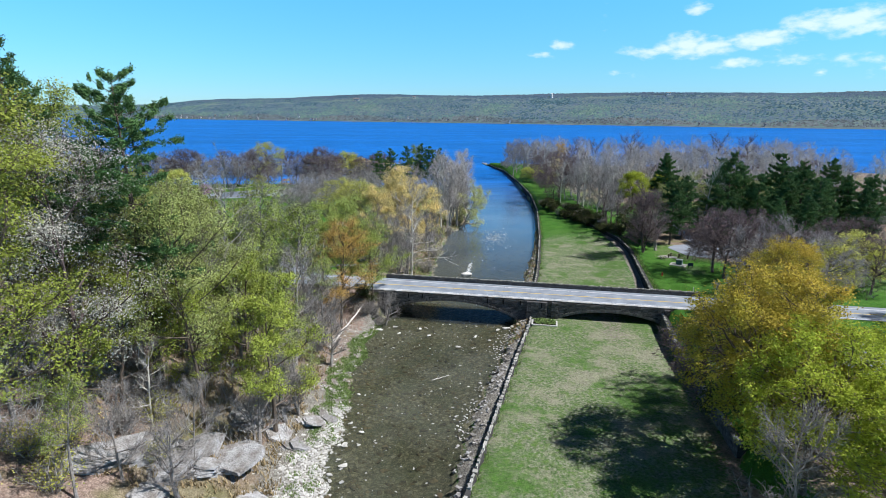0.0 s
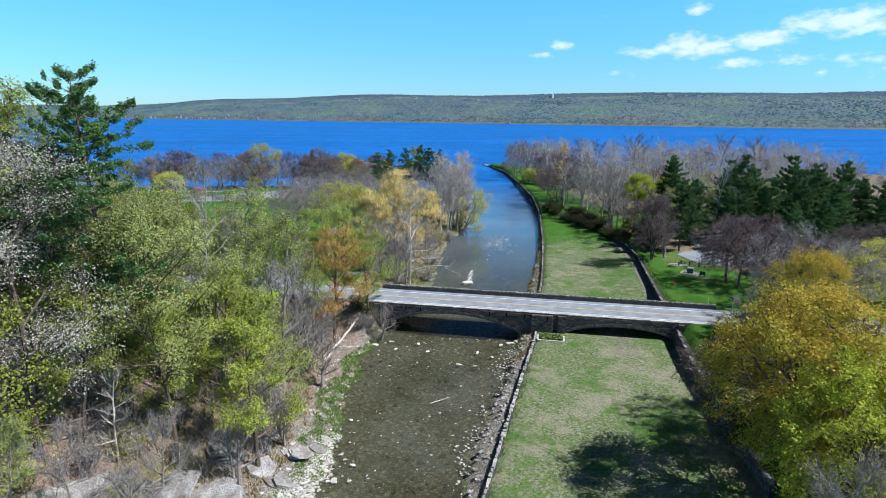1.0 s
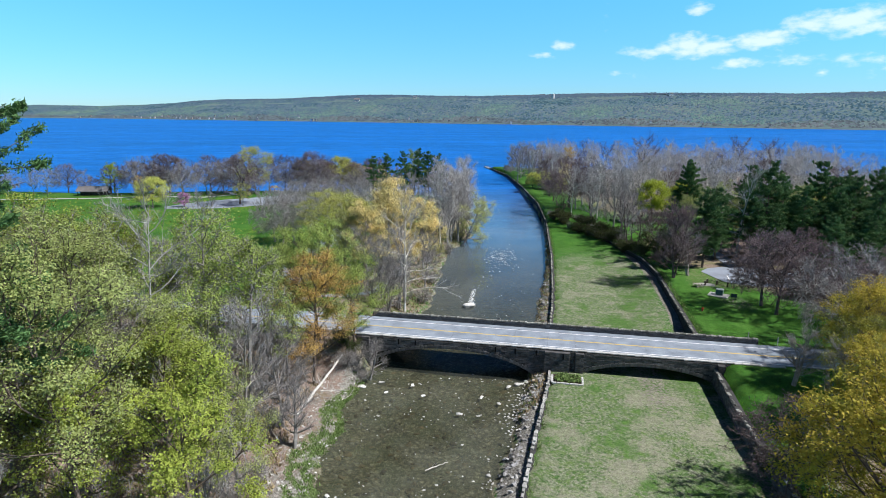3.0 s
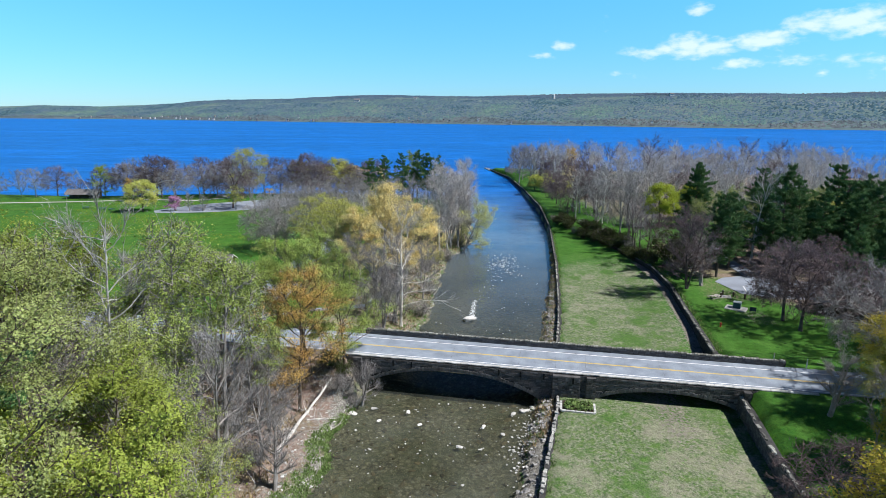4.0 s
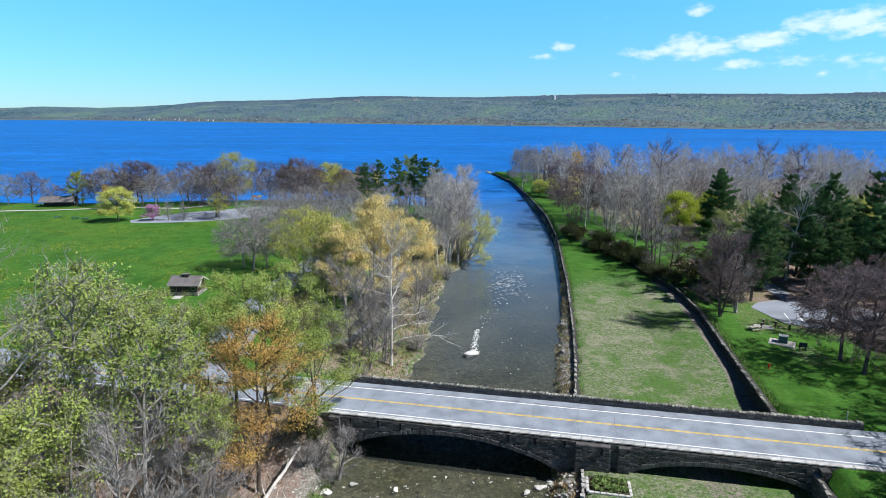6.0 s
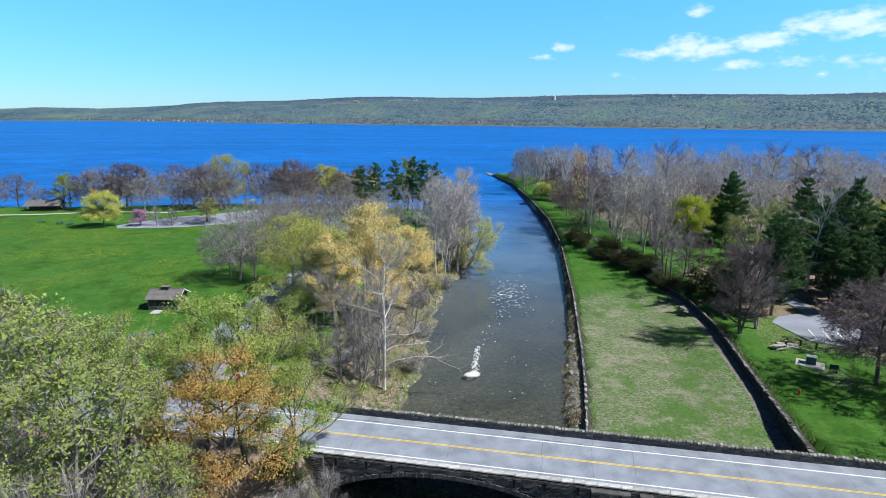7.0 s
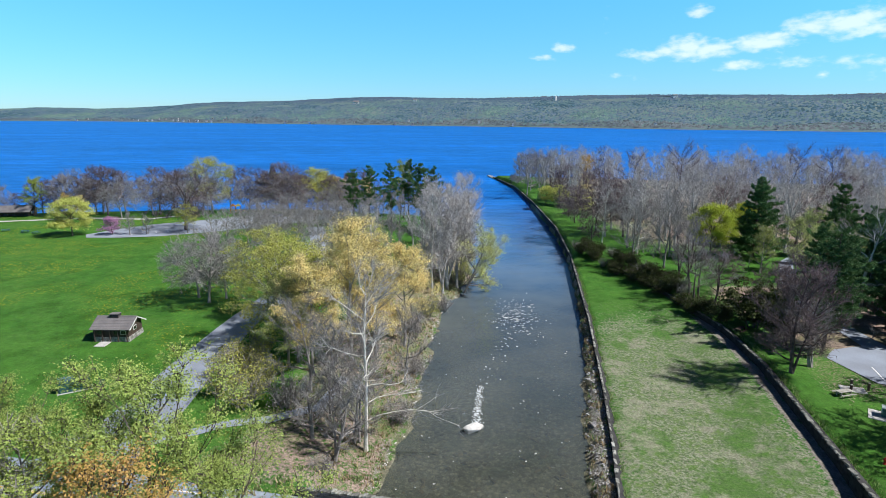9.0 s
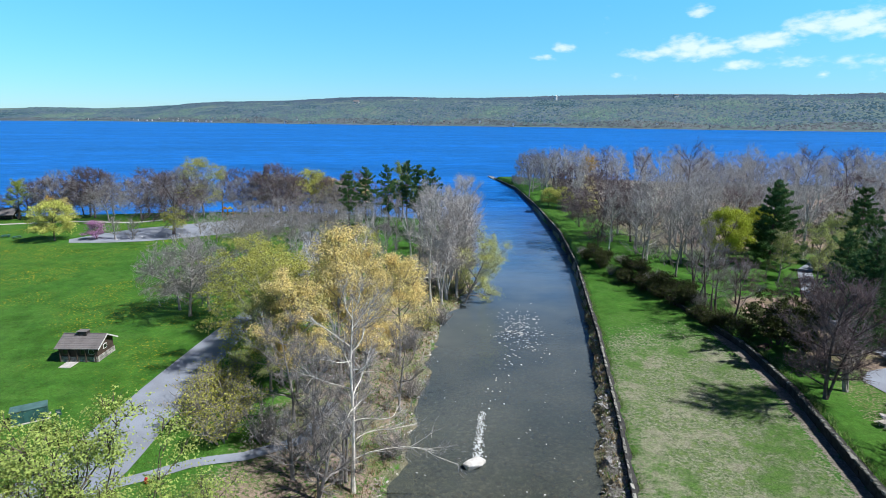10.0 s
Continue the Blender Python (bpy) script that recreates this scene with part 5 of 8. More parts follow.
def grow_pine(seed, height, spread, clear, needles, bark, tiers=16, open_top=False, per=6, size=0.5, dense=34):
    """A pine: a straight bole, whorls of rising limbs and flat plates of fine needles."""
    rng = random.Random(seed)
    rs = np.random.RandomState(seed)
    V, F, TV, TF = [], [], [], []
    C, A, B = [], [], []
    pts, rad = limb(rng, Vector((0, 0, -0.5)), Vector((0, 0, 1)), height + 0.3, 0.016 * height, 0.03, 0.02, 0.05, 12)
    tube(TV, TF, pts, rad, 7)
    up3 = np.array([0, 0, 1.0])
    for i in range(tiers):
        f = clear + (0.985 - clear) * (i + rng.uniform(-0.25, 0.25) * (0 < i < tiers - 1)) / (tiers - 1)
        k = f * 12
        j = min(int(k), 11)
        base = pts[j].lerp(pts[j + 1], k - j)
        g = (f - clear) / (1 - clear)
        lop = rng.uniform(0, 6.28)
        for b in range(per if g < 0.88 else 4):
            az = 6.283 * (b + 0.5 * (i % 2) + rng.uniform(-0.3, 0.3)) / per
            if open_top:
                prof = (0.62 + 0.38 * math.sin(3.0 * g + 0.3)) * (1.05 - 0.5 * g) * (1 + 0.3 * math.cos(az - lop))
                if rng.random() < 0.18:
                    continue
            else:
                prof = ((1 - g) ** 0.7 * 0.95 + 0.08) * (1 + 0.15 * math.cos(az - lop))
            ln = spread * prof * rng.uniform(0.45, 1.2)
            w = Vector((math.cos(az), math.sin(az), 0.05 + 0.5 * g * g + rng.uniform(-0.16, 0.2)))
            lp, lr = limb(rng, base, w, ln, 0.04 + 0.05 * (1 - g), 0.02, 0.08, 0.035, 4)
            tube(V, F, lp, lr, 3)
            n = max(40, int(ln * dense))
            line = np.array([tuple(x) for x in lp])
            side, fwd = np.array([-math.sin(az), math.cos(az), 0]), np.array([math.cos(az), math.sin(az), 0])
            # tufts sit in plates along the outer limb
            m = max(4, int(ln * 1.6))
            q0 = (0.3 + 0.72 * rs.uniform(0, 1, m)) * 4
            off0 = rs.uniform(-1, 1, m) * (0.30 * ln * (1.15 - q0 / 4) + 0.2)
            pick = rs.randint(0, m, n)
            q = np.clip(q0[pick] + rs.normal(0, 0.16, n), 0.2, 4.2)
            jj = np.clip(q.astype(int), 0, 3)
            c = line[jj] + (line[jj + 1] - line[jj]) * (q - jj)[:, None]
            c = c + side * (off0[pick] + rs.normal(0, 0.25, n))[:, None] + up3 * (0.08 + rs.normal(0, 0.2, n))[:, None]
            a = side * rs.uniform(-1, 1, n)[:, None] + fwd * rs.uniform(-0.2, 1, n)[:, None] + up3 * rs.uniform(-0.1, 0.9, n)[:, None]
            a /= np.linalg.norm(a, axis=1)[:, None]
            bb = np.cross(a, rs.uniform(-1, 1, (n, 3)))
            bb /= np.linalg.norm(bb, axis=1)[:, None]
            s = size * rs.uniform(0.7, 1.3, (n, 1))
            C.append(c), A.append(a * s * 0.5), B.append(bb * s * 0.21)
    c, a, b = np.concatenate(C), np.concatenate(A), np.concatenate(B)
    L = np.stack([c - a + b, c + a, c - a - b], 1).reshape(-1, 3)
    k = len(TV)
    return [("trunk", mesh_of("trunk", TV + V, TF + [tuple(i + k for i in f) for f in F], bark)), ("crown", mesh_of("crown", L.tolist(), np.arange(len(L)).reshape(-1, 3).tolist(), needles))]


def grow_shrub(seed, height, spread, bark, leaves, leaf_size, count):
    rng = random.Random(seed)
    V, F = [], []
    fine, crown = Sprays(seed), Sprays(seed + 1)
    for s in range(14):
        az, q = rng.uniform(0, 6.28), rng.uniform(0.1, 1)
        w = Vector((math.cos(az) * q * spread / height, math.sin(az) * q * spread / height, 1))
        lp, lr = limb(rng, Vector((math.cos(az) * 0.2 * q * spread, math.sin(az) * 0.2 * q * spread, -0.2)), w, height * rng.uniform(0.7, 1.1), 0.05, 0.02, 0.12, 0.03, 4)
        tube(V, F, lp, lr, 3)
        for k in range(7):
            j = rng.randint(1, 3)
            w2 = Vector((rng.uniform(-1, 1), rng.uniform(-1, 1), rng.uniform(0, 1)))
            sp, sr = limb(rng, lp[j], w2, height * rng.uniform(0.2, 0.42), 0.025, 0.012, 0.2, 0.05, 3)
            tube(V, F, sp[::3], sr[::3], 3)
            ends = fine.twigs(sp[1:], [w2.normalized()] * 3, 0.6, 0.03, 2)
            crown.leaves(sp[2:] + [Vector(e) for e in ends], leaf_size, 0.22, count)
    tv, tf = fine.rows()
    tf = (tf + len(V)).tolist()
    V, F = V + tv, F + tf
    return [("stem", mesh_of("stem", V, F, bark)), ("crown", crown.mesh("crown", leaves))]


# kind: builder, nominal height, number of variants, name, label
def leafy(colour, bark=None, size=0.4, count=3, spread=5.6, clear=0.22, height=17, **k):
    return lambda s: grow(s, height, 0.27, spread, clear, bark or BARK, LEAVES[colour], size, count, **k)


KINDS = {
    "lime": (leafy("lime", size=0.155, count=8.5, twigs=4, leaf_spread=0.33), 17, 4, "tree", "tree in fresh lime-green spring leaf"),
    "tall_lime": (leafy("lime", size=0.17, count=10, twigs=4, height=30, spread=7.0, limbs=22, subs=8, leaf_spread=0.55), 30, 2, "tree", "tall tree in fresh yellow-green leaf"),
    "green": (leafy("green", GREY_BARK, size=0.15, count=7, twigs=4, leaf_spread=0.33), 17, 4, "tree", "tree with thin pale green spring foliage"),
    "fine_green": (leafy("fresh", BARK, size=0.14, count=10, twigs=6, spread=7.6, clear=0.26, leaf_spread=0.36, limbs=12, bend=0.26, steep=1.1), 17, 2, "tree", "spreading tree with fine pale yellow-green leaf"),
    "big_green": (leafy("green", BARK, size=0.16, count=8, twigs=4, height=28, spread=8.0, clear=0.34, limbs=20, subs=9, leaf_spread=0.45, bend=0.22), 28, 2, "tree", "tall broad tree with thin pale green spring foliage"),
    "slim": (leafy("budgrey", PURPLE_BARK, count=0, spread=3.6, height=14, clear=0.36, limbs=9, subs=6, twigs=2, twig_w=0.03, bend=0.3, lean=0.16), 14, 3, "tree", "slender crooked leafless tree by the terrace wall"),
    "wall_shrub": (lambda s: grow_shrub(s, 3.2, 2.6, PURPLE_BARK, LEAVES["hedge"], 0.13, 8), 3, 3, "shrub", "dark tangled evergreen shrub beside the wall"),
    "thin": (leafy("fresh", GREY_BARK, size=0.17, count=3, spread=4.0, clear=0.5, height=20, limbs=13, subs=7, leaf_spread=0.32), 20, 4, "tree", "slender tree with sparse young green leaves"),
    "gold": (leafy("gold", GREY_BARK, size=0.18, count=9, spread=5.6, twigs=4, height=20, limbs=17), 20, 3, "tree", "tree in dense golden-tan spring leaf"),
    "orange": (leafy("orange", size=0.14, count=8, spread=6.0, twigs=4, height=20, limbs=18, leaf_spread=0.45, clear=0.2), 20, 1, "tree", "tree in rusty orange new leaf"),
    "olive": (lambda s: grow_round(s, 15, 0.28, 6.4, 0.14, GREY_BARK, LEAVES["olive"], 90, 3, 0.04, 0.17, 3, 0.35), 15, 3, "tree", "broad tree with fine olive-yellow leaves"),
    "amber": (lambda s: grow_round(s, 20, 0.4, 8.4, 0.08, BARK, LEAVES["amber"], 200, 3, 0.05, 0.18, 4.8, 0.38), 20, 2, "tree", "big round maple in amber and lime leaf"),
    "yellow": (lambda s: grow_round(s, 9, 0.2, 4.8, 0.12, BARK, LEAVES["yellow"], 100, 2, 0.04, 0.2, 5, 0.35), 9, 2, "tree", "small round tree in pale yellow leaf"),
    "willow": (lambda s: grow_round(s, 13, 0.28, 5.4, 0.2, BARK, LEAVES["maple"], 120, 3, 0.04, 0.17, 6, 0.35), 13, 1, "tree", "bright yellow-green willow by the lawn"),
    "old_snag": (leafy("budpurple", PURPLE_BARK, count=0, spread=8.5, clear=0.42, limbs=12, subs=6, twigs=2, twig_w=0.05, up=0.12, bend=0.4, height=24), 24, 2, "tree", "gnarled dark old tree above the leafless wood"),
    "blossom": (leafy("blossom", PURPLE_BARK, size=0.095, count=15, leaf_spread=0.7, spread=6.5, height=21), 21, 1, "tree", "tree covered in pale whitish blossom"),
    "pink": (leafy("pink", PURPLE_BARK, size=0.2, count=8, spread=2.8, height=5, limbs=9, subs=5, twigs=3), 5, 1, "tree", "small pink flowering redbud"),
    "leaning": (leafy("yellow", GREY_BARK, size=0.15, count=5, spread=5.5, height=15, limbs=12, subs=8, twigs=4), 15, 1, "tree", "leaning pale-leaved tree reaching over the water"),
    "bare": (leafy("budgrey", GREY_BARK, count=0, spread=5.6, clear=0.2, limbs=14, subs=8, twigs=3, twig_w=0.03, bend=0.24), 18, 4, "tree", "leafless tree with grey twigs"),
    "bare_thick": (lambda s: grow_round(s, 15, 0.3, 8.0, 0.06, GREY_BARK, LEAVES["budgrey"], 210, 3, 0.05), 15, 4, "tree", "spreading leafless tree with fine grey twigs"),
    "far_bare": (lambda s: grow_round(s, 20, 0.38, 5.6, 0.28, PALE_BARK, LEAVES["budpale"], 58, 2, 0.06, reach=1.15), 20, 5, "tree", "tall leafless pale grey tree in the wood"),
    "bare_dark": (lambda s: grow_round(s, 15, 0.3, 7.8, 0.06, PURPLE_BARK, LEAVES["budpurple"], 220, 3, 0.055), 15, 4, "tree", "leafless tree with dense purple-brown twigs"),
    "bare_white": (leafy("budpale", WHITE_BARK, count=0, spread=5.4, clear=0.24, limbs=13, subs=6, twigs=2, twig_w=0.03, up=0.05, bend=0.32, height=22), 22, 3, "tree", "leafless sycamore with white crooked branches"),
    "sycamore": (leafy("budpale", WHITE_BARK, count=0, spread=5.6, clear=0.36, limbs=14, subs=6, twigs=3, twig_w=0.028, up=0.05, bend=0.3, height=25, extra=((0.27, 0.12, 0.12, 9.5), (0.32, 0.5, 0.3, 7.5), (0.3, 2.6, 0.35, 7))), 25, 1, "tree", "white-barked sycamore with a long limb over the creek"),
    "lime_maple": (lambda s: grow_round(s, 18, 0.35, 7.6, 0.08, BARK, LEAVES["maple"], 160, 3, 0.05, 0.18, 5, 0.38), 18, 1, "tree", "big round maple in lime-green leaf"),
    "dark_bush": (lambda s: grow_shrub(s, 7.0, 4.6, PURPLE_BARK, LEAVES["hedge"], 0.3, 9), 7, 1, "shrub", "dense round dark bush on the terrace"),
    "snag": (leafy("budpale", PALE_BARK, count=0, spread=7.6, clear=0.5, limbs=13, subs=6, twigs=2, twig_w=0.03, up=0.1, bend=0.36, height=30), 30, 1, "tree", "tall bare old tree with crooked pale limbs"),
    "sapling": (leafy("budgrey", GREY_BARK, count=0, spread=2.6, height=8, limbs=9, subs=6, twigs=2, stems=2, twig_w=0.022), 8, 2, "tree", "thin multi-stemmed leafless sapling"),
    "cluster": (leafy("budwhite", PALE_BARK, count=0, spread=5.4, clear=0.26, limbs=13, subs=7, twigs=2, stems=3, height=26, twig_w=0.05, flat=True, bend=0.2), 26, 2, "tree", "tall pale many-stemmed leafless poplar"),
    "dark_cluster": (leafy("budpurple", PURPLE_BARK, count=0, spread=4.8, clear=0.16, limbs=12, subs=8, twigs=3, stems=3, height=16, twig_w=0.04), 16, 2, "tree", "many-stemmed dark leafless tree"),
    "pine": (lambda s: grow_pine(s, 20, 7.4, 0.12, LEAVES["needle"], BARK, 22, size=0.40, dense=95, per=7), 20, 3, "pine_tree", "dark green pine with spreading tiers"),
    "white_pine": (lambda s: grow_pine(s, 24, 6.8, 0.2, LEAVES["needle"], BARK, 19, True, size=0.40, dense=95, per=7), 24, 3, "pine_tree", "tall open white pine with flat needle plates"),
    "tall_pine": (lambda s: grow_pine(s, 38, 8.6, 0.44, LEAVES["needle"], BARK, 18, True, size=0.32, dense=130), 38, 2, "pine_tree", "tall old white pine with layered flat boughs"),
    "round_pine": (lambda s: grow_pine(s, 24, 6.0, 0.36, LEAVES["needle"], BARK, 13, True, size=0.38, dense=110), 24, 3, "pine_tree", "dense-headed dark green pine on a bare bole"),
    "shrub": (lambda s: grow_shrub(s, 3.0, 2.4, PURPLE_BARK, LEAVES["hedge"], 0.2, 3), 3, 2, "shrub", "dark tangled shrub beside the wall"),
    "twig_shrub": (lambda s: grow_shrub(s, 3.0, 2.4, GREY_BARK, LEAVES["budgrey"], 0.09, 2), 3, 2, "shrub", "leafless grey bush on the bank"),
    "olive_shrub": (lambda s: grow_shrub(s, 3.0, 2.4, GREY_BARK, LEAVES["olive"], 0.12, 2), 3, 2, "shrub", "bush with small olive leaves"),
}
MADE, COUNT = {}, {}


def plant(kind, x, y, h, rot=None, wide=1.0, z=None, lean=(0, 0)):
    """Stands a tree of that kind and height on the ground."""
    build, nominal, variants, name, label = KINDS[kind]
    n = COUNT[kind] = COUNT.get(kind, -1) + 1
    var = n % variants
    rot = rot if rot is not None else (n * 137.5 + x * 7.3) % 360
    s = h / nominal
    m = pose(x, y, gz(x, y) if z is None else z, lean[0], lean[1], rot) @ Matrix.Diagonal((s * wide, s * wide, s, 1))
    key = (kind, var)
    if key not in MADE:
        ob = new(name)
        for pname, me in build(sum(map(ord, kind)) * 10 + var):
            part(pname, me, None, ob)
        ob.matrix_basis = m
        tagged(ob, label, "shrub" if name == "shrub" else "tree", name.replace("_", " ") + "s of the park")
        MADE[key] = ob
        return ob
    src = MADE[key]
    ob = copy_thing(src, Matrix.Identity(4))
    ob.matrix_basis = m
    return ob


def stand(kind, *spots, rot=None):
    """Trees of one kind, each given by x, y and height."""
    for x, y, h in spots:
        plant(kind, x, y, h, rot)


# wooded slope beside the creek
stand("tall_pine", (-35, 66, 38.5), rot=40)
stand("tall_pine", (-46, 63, 39), rot=100)
stand("tall_lime", (-47, 68, 36), (-43, 49, 35), (-51, 66, 36), (-53, 78, 33), (-60, 52, 27), (-52, 40, 26))
stand("blossom", (-39, 57, 30))
stand("lime", (-66, 66, 24), (-41, 92, 20), (-28, 82, 13), (-31, 68, 17), (-21.2, 66.5, 19.5), (-43, 88, 20.7), (-47, 95, 18.8), (-26.5, 74, 19), (-52, 90, 22), (-37, 61, 18))
stand("green", (-21, 76, 14), (-55, 72, 22), (-40, 38, 22), (-30, 80, 18), (-39, 70, 24), (-40, 80, 22))
stand("olive_shrub", (-40, 50, 4), (-38, 53, 4), (-24, 88, 4), (-33, 62, 4), (-30, 55, 3), (-36, 47, 4))
stand("bare", (-45, 55, 20), (-36, 76, 20), (-23.5, 86, 20), (-44, 94, 18), (-38, 84, 16), (-33, 97, 17), (-41, 103, 17), (-56, 108, 15.5), (-64, 96, 22), (-66, 110, 18), (-32, 51, 11), (-27.5, 57, 10), (-21, 93, 15), (-29, 94, 17))
stand("thin", (-44, 80, 24), (-28.5, 88, 19), (-36, 91, 19), (-54, 84, 22), (-52, 98, 18.2), (-31, 87, 18), (-29.6, 92.5, 26.5), (-24.4, 91, 26), (-37.7, 106.8, 19.6), (-38, 111, 19), (-28, 110, 18), (-32, 109, 19), (-44, 113, 17), (-26, 104, 20), (-31.5, 101, 22), (-21.5, 98, 16), (-24, 79, 18), (-34, 47, 13), (-40, 46, 15))
stand("snag", (-35, 86.8, 28.8))
stand("orange", (-19.3, 104.6, 20.5))
stand("fine_green", (-14, 111.2, 15.5), (-20, 112.5, 17.3), (-24.5, 113.5, 15), (-34, 114.5, 13.5))
stand("sapling", (-11.3, 109.3, 7.5), (-18, 88, 9), (-19.5, 72, 8), (-27, 51, 9), (-22.5, 63, 9), (-21, 70, 10), (-23.5, 99, 11))
stand("twig_shrub", (-26, 97, 4), (-21, 109, 3), (-33, 70, 4), (-35, 57, 4), (-36, 64, 4), (-24, 70, 4), (-21, 80, 3.5), (-22, 92, 3.5))
stand("big_green", (-28.8, 63.5, 28.5), (-35, 74, 25))
stand("bare_white", (-33.5, 60.5, 11))

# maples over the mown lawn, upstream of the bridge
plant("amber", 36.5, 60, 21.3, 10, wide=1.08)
stand("lime_maple", (36.5, 51, 18), rot=150)
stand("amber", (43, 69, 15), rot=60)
stand("bare", (31.5, 44, 16))
stand("bare", (50.5, 90, 11))
stand("lime_maple", (47, 52, 18))
stand("lime_maple", (40, 40, 17), rot=30)
stand("bare_dark", (37, 76, 12))
stand("shrub", (38.5, 80, 4), (37, 70, 4))
stand("sapling", (49.5, 97, 8.5))
stand("olive", (52, 84, 12), (88, 96, 12), (57, 94, 12))
stand("yellow", (82, 118, 11), (92, 124, 12))
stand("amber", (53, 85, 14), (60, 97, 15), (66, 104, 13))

# grove between the park road and the creek, below the bridge
stand("gold", (-13, 162, 23), (-5, 172, 19), (-18, 156, 18), (-9.5, 166, 20), (-16, 176, 18))
stand("olive", (-24, 163, 18), (-26.5, 176, 17), (-21, 168, 17), (-32.5, 182, 16.5))
stand("olive_shrub", (-27.5, 153, 5), (-30, 152, 5), (-24, 150, 5), (-28.5, 147, 5.5), (-24, 144, 5), (-29, 156, 5), (-27, 160, 5), (6, 216, 5), (-1, 190, 4))
stand("green", (-22, 157, 14), (-21, 159, 15))
stand("bare", (-13, 144, 14), (-17, 150, 15), (-9, 150, 16), (-13.5, 147, 13), (-11, 141, 11), (-8, 144, 12), (-4, 158, 14), (-50, 200, 13), (-40, 205, 13), (-4, 225, 18), (-10, 205, 17), (-20, 225, 16), (-12, 250, 17), (-20, 262, 15), (-4, 250, 17))
stand("sapling", (-11, 136, 9), (-14, 139, 8), (-9, 140.5, 10))
stand("twig_shrub", (-12, 133, 2.5), (-19, 145, 5), (-4, 147, 4), (-2.5, 163, 4), (-3, 180, 5), (2, 196, 4))
stand("bare_thick", (-46, 186, 16), (-43.5, 189, 14), (-49.5, 189.5, 13))
stand("far_bare", (-20, 186, 15), (-13, 194, 16), (-26, 196, 15), (-28, 212, 15), (-7, 238, 17), (-18, 240, 16))
stand("bare_white", (-0.5, 204, 24), (3.2, 214, 24), (-16, 215, 17), (-22, 205, 16))
stand("cluster", (1.8, 206, 27), (4, 222, 27), (5.5, 213, 25), (8, 246, 25), (6, 262, 24))
stand("round_pine", (-11, 285, 24), (-6, 278, 23), (-17, 280, 22), (-26, 287, 21), (-31, 281, 20), (-2, 272, 22))
stand("lime", (-14, 300, 21))

plant("sycamore", -7.6, 138.9, 25, 0.0)
plant("cluster", 3.0, 209.5, 28)
plant("cluster", 6.6, 219, 25)
plant("leaning", 6.8, 209.5, 17, 0.0, lean=(0, 24))
plant("leaning", 7.5, 215, 13, 0.0, lean=(0, 30))

# lakeside lawn and the trees along the shore
stand("yellow", (-119, 257, 12), (-52, 318, 17.2), (-20, 240, 8))
stand("bare_dark", (-87, 268, 21), (-132, 300, 19.5), (-140, 306, 13.8), (-64, 308, 20.7), (-58, 303, 17.2), (-34, 318, 19.5), (-185, 306, 14.9), (-176, 310, 10), (-72, 312, 14.9), (-146, 298, 16.1), (-80, 314, 18.4), (-102, 312, 14.9), (-224, 298, 14.9), (-16, 312, 16.1), (-116, 310, 18.4), (-50, 320, 17.2), (-42, 306, 16.1), (-162, 306, 14.9))
stand("pink", (-107, 259, 5))
stand("sapling", (-101, 259, 7), (-96, 260, 7))
stand("olive", (-84, 263, 10), (-92, 305, 23), (-46, 312, 14.9), (-70, 318, 16.1))
stand("bare", (-78, 268, 12), (-24, 320, 16), (-172, 300, 12), (-198, 300, 13), (-215, 305, 13), (-250, 306, 14), (-26, 270, 12), (-38, 236, 12), (-30, 250, 12))
stand("bare_thick", (-122, 292, 15), (-98, 300, 19.5), (-60, 262, 11), (-52, 256, 11), (-58, 246, 11), (-48, 268, 11), (-40, 262, 11), (-62, 275, 11), (-50, 240, 11), (-43, 248, 11), (-36, 272, 12), (-46, 284, 12), (-108, 306, 16.1), (-114, 300, 16.1), (-66, 320, 16.1), (-206, 294, 13), (-190, 298, 13.8), (-54, 278, 12), (-68, 256, 10), (-33, 262, 12), (-28, 288, 12), (-128, 306, 17.2), (-88, 314, 17.2), (-74, 304, 16.1))
stand("bare_thick", (-150, 304, 16.1), (-36, 298, 13.8))
stand("lime", (-158, 296, 15), (-232, 300, 13), (-244, 292, 12))
stand("gold", (-40, 318, 15), (-30, 312, 14), (-136, 290, 9))

stand("bare_thick", (-142, 298, 18.4), (-94, 300, 20.7), (-60, 302, 17.2), (-38, 300, 14.9))
stand("bare_dark", (-136, 304, 19.5), (-66, 312, 19.5))
stand("gold", (-58, 316, 14), (-44, 316, 14))
stand("orange", (-36, 314, 13), (-140, 286, 10))

# picnic ground and the wooded point
stand("pine", (89.5, 232, 22.5), (106, 206, 18), (128, 180, 19), (104, 222, 15))
stand("white_pine", (117, 200, 24), (136, 200, 22.5), (89.5, 179, 25), (112, 231, 20.5), (67, 165.5, 20), (74, 174, 18.5), (98, 187, 21), (101, 168, 20), (80, 189, 17), (150, 190, 22), (96, 150, 17), (124, 166, 20), (109, 184, 21), (84, 166, 15))
stand("white_pine", (108, 172, 22), (94, 170, 20), (90, 188, 19), (84, 174, 16), (104, 158, 20), (98, 200, 19), (116, 186, 22), (120, 160, 20), (88, 148, 16), (102, 212, 17))
stand("pine", (112, 168, 19), (118, 192, 20), (96, 178, 17), (130, 206, 19))
stand("dark_cluster", (56, 155.5, 18.5))
stand("sapling", (60.5, 158, 11))
stand("dark_bush", (59.9, 174.9, 8.3), (65, 179, 6.5), (62, 171, 5))
stand("slim", (55.8, 182.6, 13.5), (56.2, 194.8, 14), (57.8, 193.5, 13), (56.6, 199, 13), (59.6, 208.3, 15), (55, 189, 12), (57, 204, 14))
